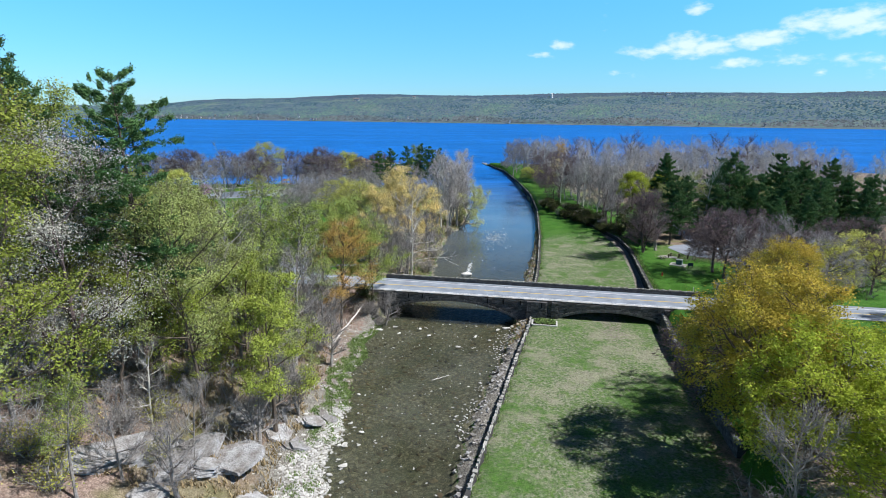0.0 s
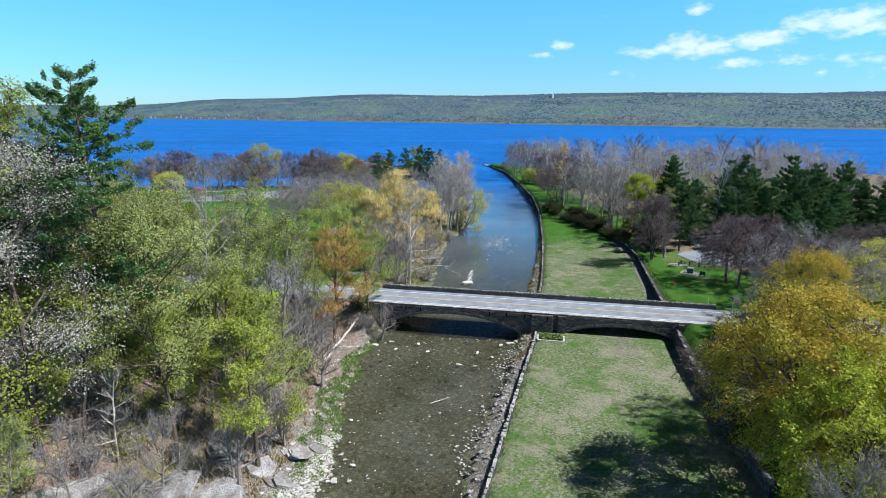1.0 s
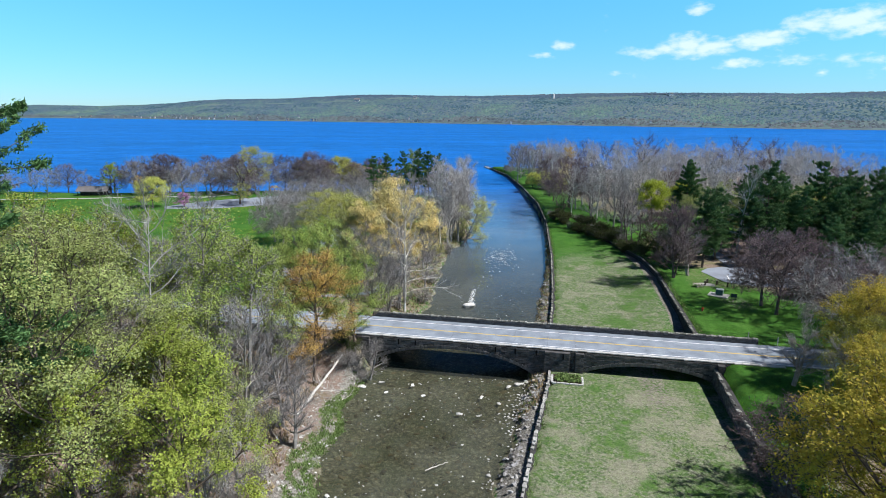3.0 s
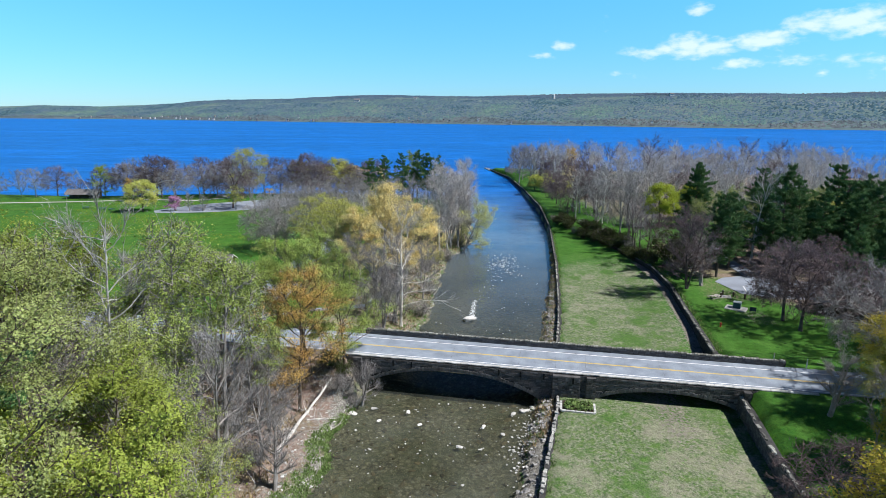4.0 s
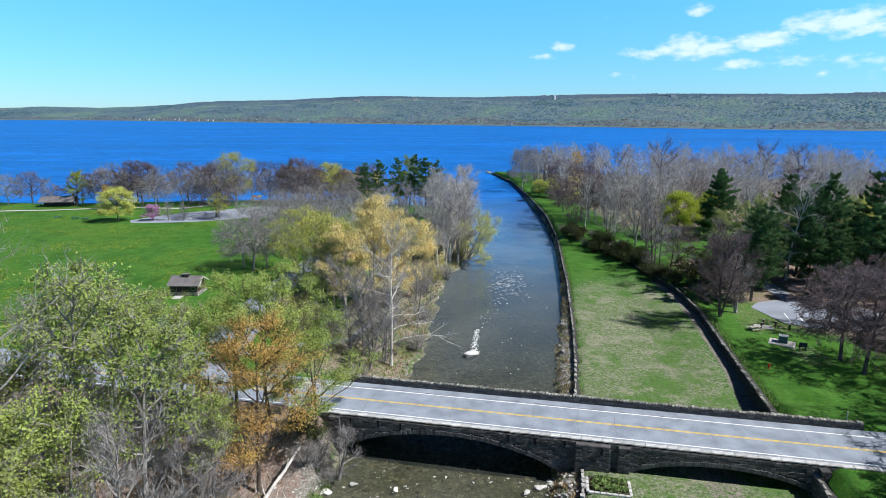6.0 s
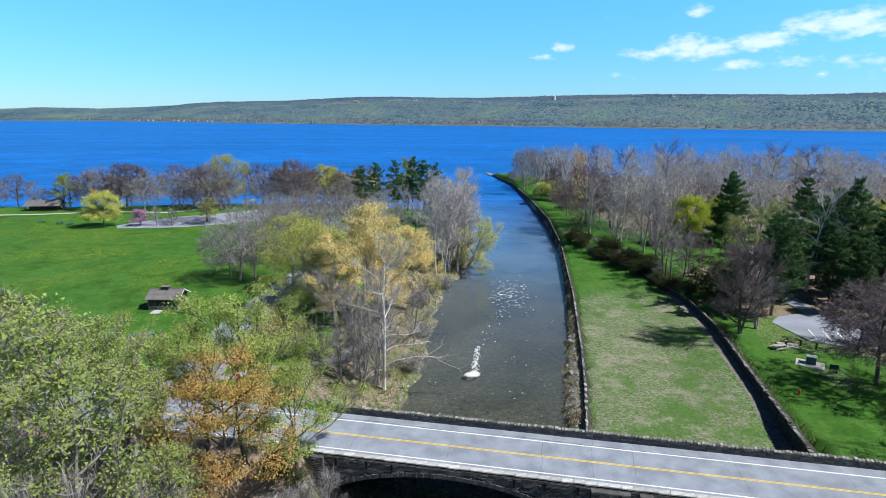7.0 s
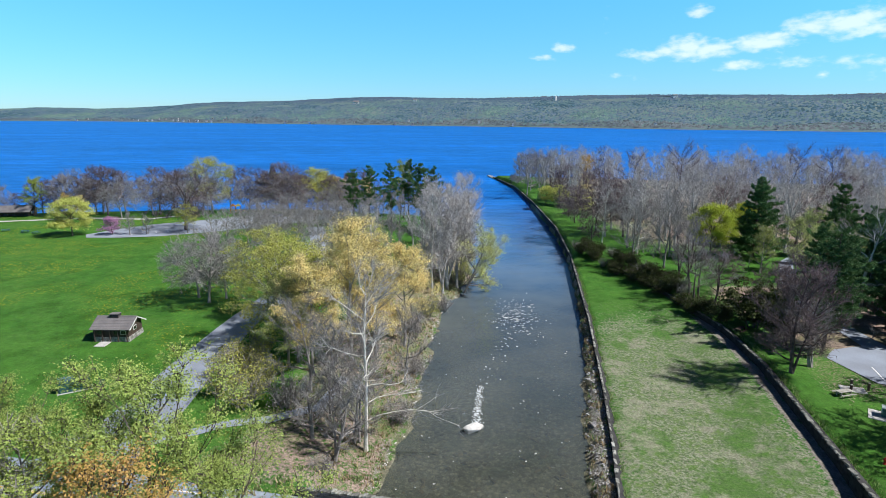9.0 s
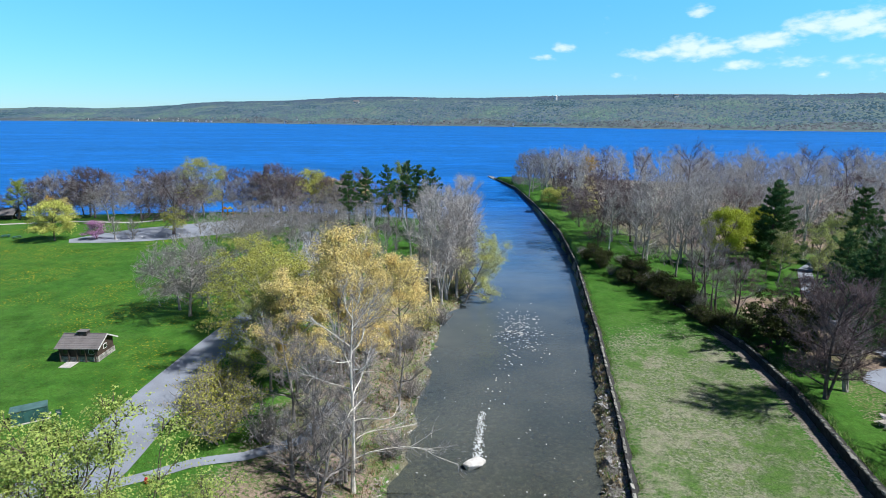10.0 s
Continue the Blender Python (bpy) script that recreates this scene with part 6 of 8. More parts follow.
stand("bare", (59.3, 218.4, 20), (57.6, 243, 19.5), (53.6, 226, 18), (63.5, 213, 15), (66, 232, 19), (46, 377, 23), (50, 392, 21), (57, 405, 22))
stand("bare_white", (57.8, 235, 22), (51, 247, 18), (84, 182, 25), (112, 222, 21), (100, 240, 21))
stand("bare_dark", (51.9, 289.5, 13), (54.8, 269, 22), (62, 262, 19), (49, 252, 10), (65.8, 135, 16), (66, 129.8, 16.5), (71, 119, 14), (75, 131, 14), (72, 148, 12), (80, 122, 14), (92, 118, 13), (88, 158, 12), (96, 138, 13), (104, 142, 13), (70, 186, 10), (64, 198, 10), (53, 306, 13), (62, 350, 19))
stand("willow", (76.2, 229.5, 15), (94, 247, 13))
stand("bare_thick", (64.9, 109.7, 17), (78, 112, 14), (125, 152, 14), (49, 420, 9))
stand("green", (86, 206, 15), (94, 212, 16), (104, 195, 16), (112, 208, 14), (120, 216, 15), (128, 224, 14), (92, 197, 14), (82, 214, 12), (112, 178, 14))
stand("lime", (140, 214, 14))
stand("yellow", (138, 236, 13), (50, 342, 8), (55, 336, 9), (60, 312, 8))
stand("olive", (104, 124, 12), (118, 130, 12))
stand("far_bare", (66, 240, 20), (72, 244, 20), (60, 252, 20), (64, 258, 20), (80, 254, 21), (56, 262, 19), (70, 272, 21), (86, 262, 20), (74, 256, 20), (92, 256, 20), (62, 276, 20), (78, 268, 21))
stand("gold", (64, 330, 15))
stand("orange", (74, 372, 20))
stand("twig_shrub", (46, 440, 4), (48, 452, 4), (47, 428, 5))

for row in [(53, 186), (54.2, 183), (52.8, 191), (55.4, 179), (53.8, 197), (51.5, 200), (50, 206), (52, 209), (48.5, 212), (50.5, 216), (46.5, 219), (48.6, 226), (43.5, 236), (41.5, 238)]:
    plant("wall_shrub", row[0] + 1.2, row[1], 2.9 + 0.13 * (row[1] % 7), wide=1.15)
for k, (x, y) in enumerate([(46, 227), (48.5, 223), (51, 219), (52.5, 213), (53.5, 207), (54, 201), (55, 195), (44.5, 232), (47, 236), (50, 232), (53, 226), (56, 203), (42, 242), (45, 245)]):
    plant("wall_shrub" if k % 3 else "twig_shrub", x, y, 2.6 + 0.8 * (k % 4) / 3)

stand("old_snag", (101.0, 432, 21.7), (85.0, 330, 24.1), (102.3, 318, 28.5), (145.5, 312, 28.0), (168.6, 318, 27.1))
stand("twig_shrub", (-12.4, 108.2, 2.6), (-13.8, 109.6, 3.2), (-15.2, 108.4, 3))
stand("wall_shrub", (-14.4, 111, 2.4), (-16.2, 110.4, 2.6))

# the leafless wood on the point, too dense to count
def build_wood():
    rng = random.Random(21)
    taken, tries = [], 0
    stock = {k: [KINDS[k][0](700 + 13 * n + len(k)) for n in range(KINDS[k][2])] for k in ("far_bare", "bare_white", "bare_dark")}
    raw = {}
    for k, forms in stock.items():
        for n, form in enumerate(forms):
            raw[k, n] = []
            for _, me in form:
                co = np.empty(3 * len(me.vertices))
                me.vertices.foreach_get("co", co)
                raw[k, n].append((co.reshape(-1, 3), [tuple(p.vertices) for p in me.polygons], me.materials[0]))
    slots = [PALE_BARK, LEAVES["budpale"], WHITE_BARK, PURPLE_BARK, LEAVES["budpurple"]]
    V, F, S, base = [], [], [], 0
    while len(taken) < 205 and tries < 9000:
        tries += 1
        y = rng.uniform(238, 458)
        x = rng.uniform(58 if y > 300 else 64, 90 + 0.42 * y)
        if any((x - a) ** 2 + (y - b) ** 2 < 44 for a, b in taken) or (y < 262 and x < 100) or gz(x, y) < 0.6:
            continue
        if x < 70 and y < 330 and rng.random() < 0.6:
            continue
        taken.append((x, y))
        kind = rng.choice(["far_bare"] * 8 + ["bare_white"] * 5 + ["bare_dark"])
        h = rng.triangular(14, 27, 20) * (0.85 if kind == "bare_dark" else 1)
        m = pose(x, y, gz(x, y), 0, 0, rng.uniform(0, 360)) @ Matrix.Scale(h / KINDS[kind][1], 4)
        M = np.array(m)
        for co, faces, material in raw[kind, rng.randrange(KINDS[kind][2])]:
            V.append(co @ M[:3, :3].T + M[:3, 3])
            F += [tuple(i + base for i in f) for f in faces]
            S += [slots.index(material)] * len(faces)
            base += len(co)
    for forms in stock.values():
        for form in forms:
            for _, me in form:
                bpy.data.meshes.remove(me)
    me = mesh_of("leafless_wood", np.concatenate(V).tolist(), F, slots[0])
    for material in slots[1:]:
        me.materials.append(material)
    me.polygons.foreach_set("material_index", S)
    tagged(part("leafless_wood", me, None), "dense leafless grey wood covering the lake point", "woods", kind="stuff")


build_wood()


def build_brush():
    """Leafless undergrowth between the trunks of the point."""
    rng = random.Random(61)
    places = []
    while len(places) < 1500:
        y = rng.uniform(226, 430)
        x = rng.uniform(60, 96 + 0.42 * y)
        if gz(x, y) > 0.8 and math.sin(x * 0.13 + 1.7 * math.sin(y * 0.07)) * math.cos(y * 0.11) > -0.35:
            places.append((x, y, gz(x, y)))
    for x0, x1, y0, y1, n in ((78, 140, 150, 226, 130), (66, 130, 112, 150, 60)):
        for _ in range(n):
            x, y = rng.uniform(x0, x1), rng.uniform(y0, y1)
            places.append((x, y, gz(x, y)))
    sp = Sprays(62)
    mid = sp.twigs([Vector(p) for p in places], [Vector((0, 0, 1.6))] * len(places), 3.0, 0.07, 7)
    sp.twigs(mid, np.repeat(np.array([(0, 0, 0.6)]), len(mid), 0), 1.3, 0.06, 3)
    tagged(part("brush", sp.mesh("brush", LEAVES["budgrey"]), None), "leafless grey undergrowth among the trees", "brush", kind="stuff")
    slope = []
    while len(slope) < 620:
        x, y = rng.uniform(-66, -17), rng.uniform(50, 112)
        if x < float(np.interp(y, Y_L, X_L)) - 6.5 and not (x > -34 and y < 60):
            slope.append((x, y, gz(x, y)))
    sp = Sprays(63)
    mid = sp.twigs([Vector(p) for p in slope], [Vector((0, 0, 1.5))] * len(slope), 3.4, 0.045, 8)
    sp.twigs(mid, np.repeat(np.array([(0, 0, 0.5)]), len(mid), 0), 1.4, 0.035, 4)
    tagged(part("brush", sp.mesh("brush", LEAVES["budpale"]), None), "leafless pale undergrowth on the wooded slope", "brush", kind="stuff")


build_brush()
for x, y, h, kd in [(50, 440, 18, "bare"), (56, 448, 17, "bare_dark"), (62, 436, 19, "bare"), (52, 415, 16, "bare"), (58, 405, 18, "bare"), (54, 380, 16, "bare"), (66, 420, 19, "bare_dark"), (70, 445, 20, "bare"), (78, 430, 20, "bare")]:
    plant(kd, x, y, h)


# ---- rocks, banks and driftwood ----
def rock_mesh(name, seed, sx, sy, sz, material, n=16, worn=True):
    """An angular weathered stone: the hull of scattered points with softened edges."""
    rng = random.Random(seed)
    bm = bmesh.new()
    for _ in range(n):
        v = Vector((rng.gauss(0, 1), rng.gauss(0, 1), rng.gauss(0, 1))).normalized()
        v = Vector([max(-0.78, min(0.78, c)) for c in v])
        bm.verts.new((v.x * sx * 0.64, v.y * sy * 0.64, v.z * sz * 0.64))
    r = bmesh.ops.convex_hull(bm, input=bm.verts)
    bmesh.ops.delete(bm, geom=[v for v in bm.verts if not v.link_faces], context="VERTS")
    if worn:
        bmesh.ops.bevel(bm, geom=bm.edges[:], offset=0.05 * min(sx, sy, sz), segments=1, affect="EDGES", clamp_overlap=True)
    bmesh.ops.triangulate(bm, faces=bm.faces[:])
    me = bpy.data.meshes.new(name)
    bm.to_mesh(me)
    bm.free()
    me.materials.append(material)
    return me


def ledge_mesh(name, seed, sx, sy, sz, material):
    """An outcrop of bedded rock: broken slabs stacked with a drift to one side."""
    rng = random.Random(seed)
    V, F = [], []
    z, k = -0.6 * sz, 0
    dx, dy = rng.uniform(-0.1, 0.1), rng.uniform(-0.12, 0.02)
    while z < 0.5 * sz:
        h = rng.uniform(0.07, 0.19) * sz
        n = rng.randint(8, 11)
        f = 1.0 - 0.045 * k + rng.uniform(-0.1, 0.08)
        ang = sorted(6.283 * (j + rng.uniform(-0.35, 0.35)) / n for j in range(n))
        c = (k * dx * sx + rng.uniform(-0.05, 0.05) * sx, k * dy * sy + rng.uniform(-0.05, 0.05) * sy)
        ring = [(c[0] + 0.55 * sx * f * math.cos(a) * rng.uniform(0.72, 1.15), c[1] + 0.55 * sy * f * math.sin(a) * rng.uniform(0.72, 1.15)) for a in ang]
        b = len(V)
        tip = rng.uniform(-0.04, 0.04) * sz
        V += [(x * 0.96, y * 0.96, z) for x, y in ring] + [(x, y, z + 0.3 * h) for x, y in ring] + [(x * 0.97, y * 0.97, z + h * 0.97 + tip * x / sx) for x, y in ring]
        for q in (0, n):
            F += [(b + q + j, b + q + (j + 1) % n, b + q + n + (j + 1) % n, b + q + n + j) for j in range(n)]
        F += [tuple(b + 2 * n + j for j in range(n)), tuple(b + n - 1 - j for j in range(n))]
        z, k = z + h * 0.98, k + 1
    return mesh_of(name, V, F, material)


def scatter_stones(name, places, material, label, seed, flat=0.45):
    """Many loose stones in one mesh: x, y, z and size of each."""
    rng = random.Random(seed)
    shapes = [rock_mesh("loose_stone", seed + k, 1, 1, 1, material, 10, False) for k in range(5)]
    data = [(np.array([tuple(v.co) for v in m.vertices]), [tuple(p.vertices) for p in m.polygons]) for m in shapes]
    V, F = [], []
    for x, y, z, s in places:
        pts, faces = data[rng.randrange(5)]
        a = rng.uniform(0, 6.28)
        sx, sy, sz = s * rng.uniform(0.7, 1.4), s * rng.uniform(0.5, 1.0), s * flat * rng.uniform(0.6, 1.2)
        q = pts * [sx, sy, sz]
        k = len(V)
        V += np.stack([x + q[:, 0] * math.cos(a) - q[:, 1] * math.sin(a), y + q[:, 0] * math.sin(a) + q[:, 1] * math.cos(a), z + q[:, 2]], 1).tolist()
        F += [tuple(i + k for i in f) for f in faces]
    for m in shapes:
        bpy.data.meshes.remove(m)
    return tagged(part(name, mesh_of(name, V, F, material), material), label, "stones", kind="stuff")


def in_creek(y, f):
    return float(np.interp(y, Y_L, X_L)) * (1 - f) + float(np.interp(y, Y_R, X_R)) * f


def build_creek_stones():
    rng = random.Random(14)
    pale, dull = [], []
    for _ in range(150):
        y = rng.uniform(50, 112)
        f = rng.random() ** (0.8 if rng.random() < 0.5 else 1.6)
        pale.append((in_creek(y, f), y, 0.0, rng.uniform(0.1, 0.42)))
    for _ in range(70):
        y = rng.uniform(96, 110)
        pale.append((in_creek(y, rng.uniform(0.0, 1.0)), y, 0.02, rng.uniform(0.12, 0.45)))
    for _ in range(130):
        y = rng.gauss(63, 7)
        pale.append((in_creek(y, 0) + rng.gauss(-0.5, 1.6), y, 0.06, rng.uniform(0.25, 0.8)))
    for _ in range(210):
        pale.append((18.0 + rng.gauss(0, 2.6), 193 + rng.gauss(0, 6.5), 0.02, rng.uniform(0.12, 0.5) * (1.6 if rng.random() < 0.15 else 1)))
    for _ in range(110):
        y = rng.uniform(120, 205)
        pale.append((in_creek(y, rng.uniform(0.05, 0.97)), y, -0.02, rng.uniform(0.12, 0.42)))
    for _ in range(16):
        y = rng.uniform(160, 182)
        pale.append((9 + (y - 158) * 0.25 + rng.gauss(0, 1), y, 0.0, rng.uniform(0.2, 0.5)))
    for _ in range(70):
        y = rng.uniform(52, 110)
        pale.append((in_creek(y, rng.uniform(0.02, 0.98)), y, 0.0, rng.uniform(0.1, 0.3)))
    for _ in range(330):
        y = rng.gauss(101, 5) if rng.random() < 0.6 else rng.gauss(74, 6)
        if y < 109:
            x = float(np.interp(y, Y_R, X_R)) + rng.gauss(-0.2, 1.0)
            pale.append((x, y, max(0.0, gz(x, y)) + 0.03, rng.uniform(0.15, 0.5)))
    for _ in range(320):
        y = rng.gauss(58, 6)
        pale.append((in_creek(y, 0) - abs(rng.gauss(0.4, 1.6)), y, 0.1, rng.uniform(0.15, 0.45)))
    for _ in range(260):
        y = rng.uniform(120, 200)
        a, b = float(np.interp(y, Y_R, X_R)), float(np.interp(y, Y_W, X_W)) - 0.4
        x = a + (b - a) * rng.random()
        pale.append((x, y, gz(x, y) + 0.03, rng.uniform(0.12, 0.4)))
    pale = [(x, y, max(z, gz(x, y) + 0.03), q) for x, y, z, q in pale]
    scatter_stones("creek_stones", pale, PALE_ROCK, "pale flat stones standing out of the shallow creek", 31, 0.3)
    for _ in range(900):
        y = rng.uniform(50, 190)
        x = in_creek(y, rng.uniform(0.04, 0.96))
        dull.append((x, y, gz(x, y) + 0.05, rng.uniform(0.25, 1.1)))
    cobble = mat("brown_bed_cobble", (0.17, 0.135, 0.08), 0.9, 0.3, 1.0, 8, island=0.5, col2=(0.09, 0.075, 0.045))
    scatter_stones("bed_cobbles", dull, cobble, "brown cobbles on the creek bed under water", 51, 0.3)
    rub = []
    for _ in range(420):
        y = rng.uniform(50, 109) if rng.random() < 0.62 else rng.uniform(120, 190)
        a, b = float(np.interp(y, Y_R, X_R)), float(np.interp(y, Y_W, X_W)) - 0.35
        x = a + (b - a) * rng.random()
        rub.append((x, y, gz(x, y) + 0.05, rng.uniform(0.2, 0.8)))
    scatter_stones("bank_rubble", rub, ROCK, "grey rubble at the foot of the creek wall", 71, 0.5)
    bank = []
    for _ in range(300):
        y = rng.uniform(52, 110)
        d = abs(rng.gauss(0, 4.5))
        x = float(np.interp(y, Y_L, X_L)) - d
        bank.append((x, y, gz(x, y) + 0.03, rng.uniform(0.15, 0.6)))
    for _ in range(2300):
        y = 50 + 26 * rng.random() ** 1.25
        d = rng.uniform(-0.6, 7.5 - 0.2 * (y - 50)) * rng.uniform(0.5, 1)
        x = float(np.interp(y, Y_L, X_L)) - d
        bank.append((x, y, gz(x, y) + 0.03, rng.uniform(0.12, 0.42) * (2.2 if rng.random() < 0.06 else 1)))
    for _ in range(90):
        y = rng.uniform(122, 225)
        x = float(np.interp(y, Y_L, X_L)) - abs(rng.gauss(0.3, 0.8))
        bank.append((x, y, gz(x, y) + 0.05, rng.uniform(0.2, 0.6)))
    scatter_stones("shore_stones", bank, PALE_ROCK, "pale flat stones strewn along the creek bank", 91, 0.35)


build_creek_stones()


def build_boulders():
    def boulder(x, y, z, sx, sy, sz, rot, material, label, seed, name="boulder", tilt=(0, 0)):
        ob = tagged(part(name, (ledge_mesh if name == "rock_ledge" else rock_mesh)(name, seed, sx, sy, sz, material), material), label, "rock", "rocks by the creek")
        ob.matrix_basis = pose(x, y, z, tilt[0], tilt[1], rot)
        return ob

    boulder(6.4, 145.6, 0.25, 3.2, 2.0, 1.25, 12, PALE_ROCK, "big pale boulder standing in the creek", 17)
    for k, (x, y, s) in enumerate([(-9.2, 108.0, 1.2), (-8.2, 104.5, 0.9), (-4.2, 107.0, 1.0), (-12.2, 106.5, 1.5), (12.8, 107.5, 1.8), (11.0, 106.6, 1.2), (14.2, 108.3, 1.4),
                                   (-10.6, 69, 0.9), (-11.8, 61.5, 1.4), (-12.4, 66, 1.1), (9.0, 101, 1.0), (3.0, 98, 1.1), (-2.4, 103.5, 0.9), (6.5, 103.0, 1.1)]):
        boulder(x, y, 0.04, s * 0.9, s * 0.6, s * 0.2, k * 47, PALE_ROCK, "flat pale rock in the shallow creek", 10 + k)
    # ledges of the cliff
    for k, (x, y, sx, sy, sz, rot) in enumerate([
            (-33.5, 54.5, 6.0, 3.4, 2.4, 35), (-30.0, 58.0, 6.5, 3.4, 2.6, 40), (-27.0, 61.0, 5.0, 3.2, 2.8, 30), (-24.6, 62.6, 3.4, 2.8, 3.0, 10),
            (-26.2, 56.4, 3.0, 2.2, 1.4, 60), (-22.6, 59.0, 3.6, 2.8, 1.2, 20), (-21.5, 63.5, 3.8, 3.4, 1.8, 70), (-20.6, 68.2, 3.0, 2.6, 1.6, 15),
            (-19.6, 71.5, 2.6, 2.2, 1.7, 50), (-20.8, 55.4, 3.4, 2.4, 1.0, 80), (-24.0, 53.0, 3.2, 2.6, 1.2, 25), (-29.0, 51.5, 3.0, 2.4, 1.4, 55),
            (-18.4, 74.4, 2.2, 1.8, 1.2, 5), (-36.0, 51.0, 5.0, 3.0, 2.2, 30), (-18.8, 62.0, 2.6, 2.0, 0.8, 40), (-23.4, 66.4, 2.8, 2.6, 2.0, 0)]):
        zz = gz(x, y) - sz * 0.06
        boulder(x, y, zz, sx * 1.55, sy * 1.6, sz * 1.15, rot, ROCK, "grey layered rock ledge on the wooded bank", 40 + k, "rock_ledge", (8 + 3 * (k % 4), -11 if k < 4 else 13))
    for k, (x, y) in enumerate(zip(np.linspace(36.5, 34.2, 9), np.linspace(482, 497, 9))):
        boulder(float(x) + 1.2 * (k % 2), float(y), 0.3, 2.4, 2.0, 1.6, k * 40, ROCK, "grey boulder of the jetty tip", 80 + k)


build_boulders()


def build_logs():
    def log(x0, y0, z0, x1, y1, z1, r, label, material=DEADWOOD, stubs=3, seed=0):
        rng = random.Random(seed)
        a, b = Vector((x0, y0, z0)), Vector((x1, y1, z1))
        V, F = [], []
        pts = [a.lerp(b, k / 8) + Vector((rng.uniform(-0.1, 0.1), rng.uniform(-0.1, 0.1), rng.uniform(-0.04, 0.04))) for k in range(9)]
        tube(V, F, pts, [r * (1 - 0.06 * k) for k in range(9)], 8)
        for k in range(stubs):
            p = pts[2 + 2 * k]
            sp, sr = limb(rng, p, Vector((rng.uniform(-1, 1), rng.uniform(-1, 1), 0.6)), rng.uniform(0.6, 1.6), r * 0.4, 0.03, 0.15, 0.05, 3)
            tube(V, F, sp, sr, 5)
        F += [tuple(range(7, -1, -1)), tuple(range(64, 72))]
        tagged(part("fallen_log", mesh_of("fallen_log", V, F, material), material), label, "log", "driftwood on the bank")

    log(-19.8, 94.6, gz(-19.8, 94.6) + 0.2, -15.6, 109.2, gz(-15.6, 109.2) + 0.25, 0.27, "long bleached driftwood trunk lying on the gravel bank", seed=1)
    log(-14.6, 101.5, gz(-14.6, 101.5) + 0.1, -12.8, 104.6, gz(-12.8, 104.6) + 0.1, 0.12, "thin bleached branch on the gravel", stubs=2, seed=2)
    log(-18.0, 103.0, gz(-18, 103) + 0.1, -14.2, 104.4, gz(-14.2, 104.4) + 0.12, 0.12, "thin bleached branch on the gravel", stubs=2, seed=3)
    log(-1.5, 84.5, 0.0, 1.2, 86.2, 0.05, 0.09, "pale stick stranded in the creek", stubs=1, seed=4)
    for k in range(8):
        x, y = -22 - 2.1 * k % 14, 60 + 5.1 * k
        log(x, y, gz(x, y) + 0.15, x - 3 + k % 3, y + 3.5 - k % 4, gz(x - 3 + k % 3, y + 3.5 - k % 4) + 0.15, 0.13, "dead fallen trunk among leaf litter", GREY_BARK, 2, 10 + k)


build_logs()

FOAM = mat("white_water", (0.82, 0.85, 0.86), 0.5, 0.15, 2.0, 12, 0.05, 6, col2=(0.55, 0.58, 0.58))


def build_foam():
    rng = random.Random(4)
    V, F = [], []

    def blob(x, y, s):
        k = len(V)
        n = 7
        a0 = rng.uniform(0, 6.28)
        V.append((x, y, 0.035))
        for j in range(n):
            a, r = a0 + 6.283 * j / n, s * rng.uniform(0.45, 1.1)
            V.append((x + r * math.cos(a) * 0.8, y + r * math.sin(a) * 1.3, 0.012))
        F.extend((k, k + 1 + j, k + 1 + (j + 1) % n) for j in range(n))

    for _ in range(330):
        t = rng.random() ** 1.3
        blob(6.9 + 1.3 * t + rng.gauss(0, 0.36 - 0.1 * t), 147.2 + 12 * t, rng.uniform(0.05, 0.17))
    for _ in range(60):
        a, r = rng.uniform(0, 6.28), rng.random() ** 0.6
        blob(18.0 + 4.5 * r * math.cos(a), 193 + 12 * r * math.sin(a), rng.uniform(0.08, 0.22))
    for _ in range(12):
        y = rng.uniform(159, 182)
        blob(9 + (y - 158) * 0.28 + rng.gauss(0, 0.9), y, rng.uniform(0.1, 0.3))
    tagged(part("riffle", mesh_of("riffle", V, F, FOAM), FOAM), "white riffles where the creek runs over stones", "water", kind="stuff")


build_foam()


def grass_tufts(name, places, material, label, seed, tall=0.5, blades=9):
    rs = np.random.RandomState(seed)
    P = np.repeat(np.array(places), blades, 0)
    n = len(P)
    root = P[:, :3] + np.stack([rs.normal(0, 0.22, n), rs.normal(0, 0.22, n), np.zeros(n)], 1) * P[:, 3:4]
    az, bend = rs.uniform(0, 6.28, n), rs.uniform(0.1, 0.9, n)
    h = tall * P[:, 3] * rs.uniform(0.5, 1.2, n)
    out = np.stack([np.cos(az), np.sin(az), np.zeros(n)], 1)
    side = np.stack([-np.sin(az), np.cos(az), np.zeros(n)], 1) * (0.07 * P[:, 3])[:, None]
    tip = root + out * (h * bend)[:, None] + np.array([0, 0, 1]) * h[:, None]
    V = np.stack([root - side, root + side, tip], 1).reshape(-1, 3)
    return tagged(part(name, mesh_of(name, V.tolist(), np.arange(len(V)).reshape(-1, 3).tolist(), material), material), label, "plants", kind="stuff")


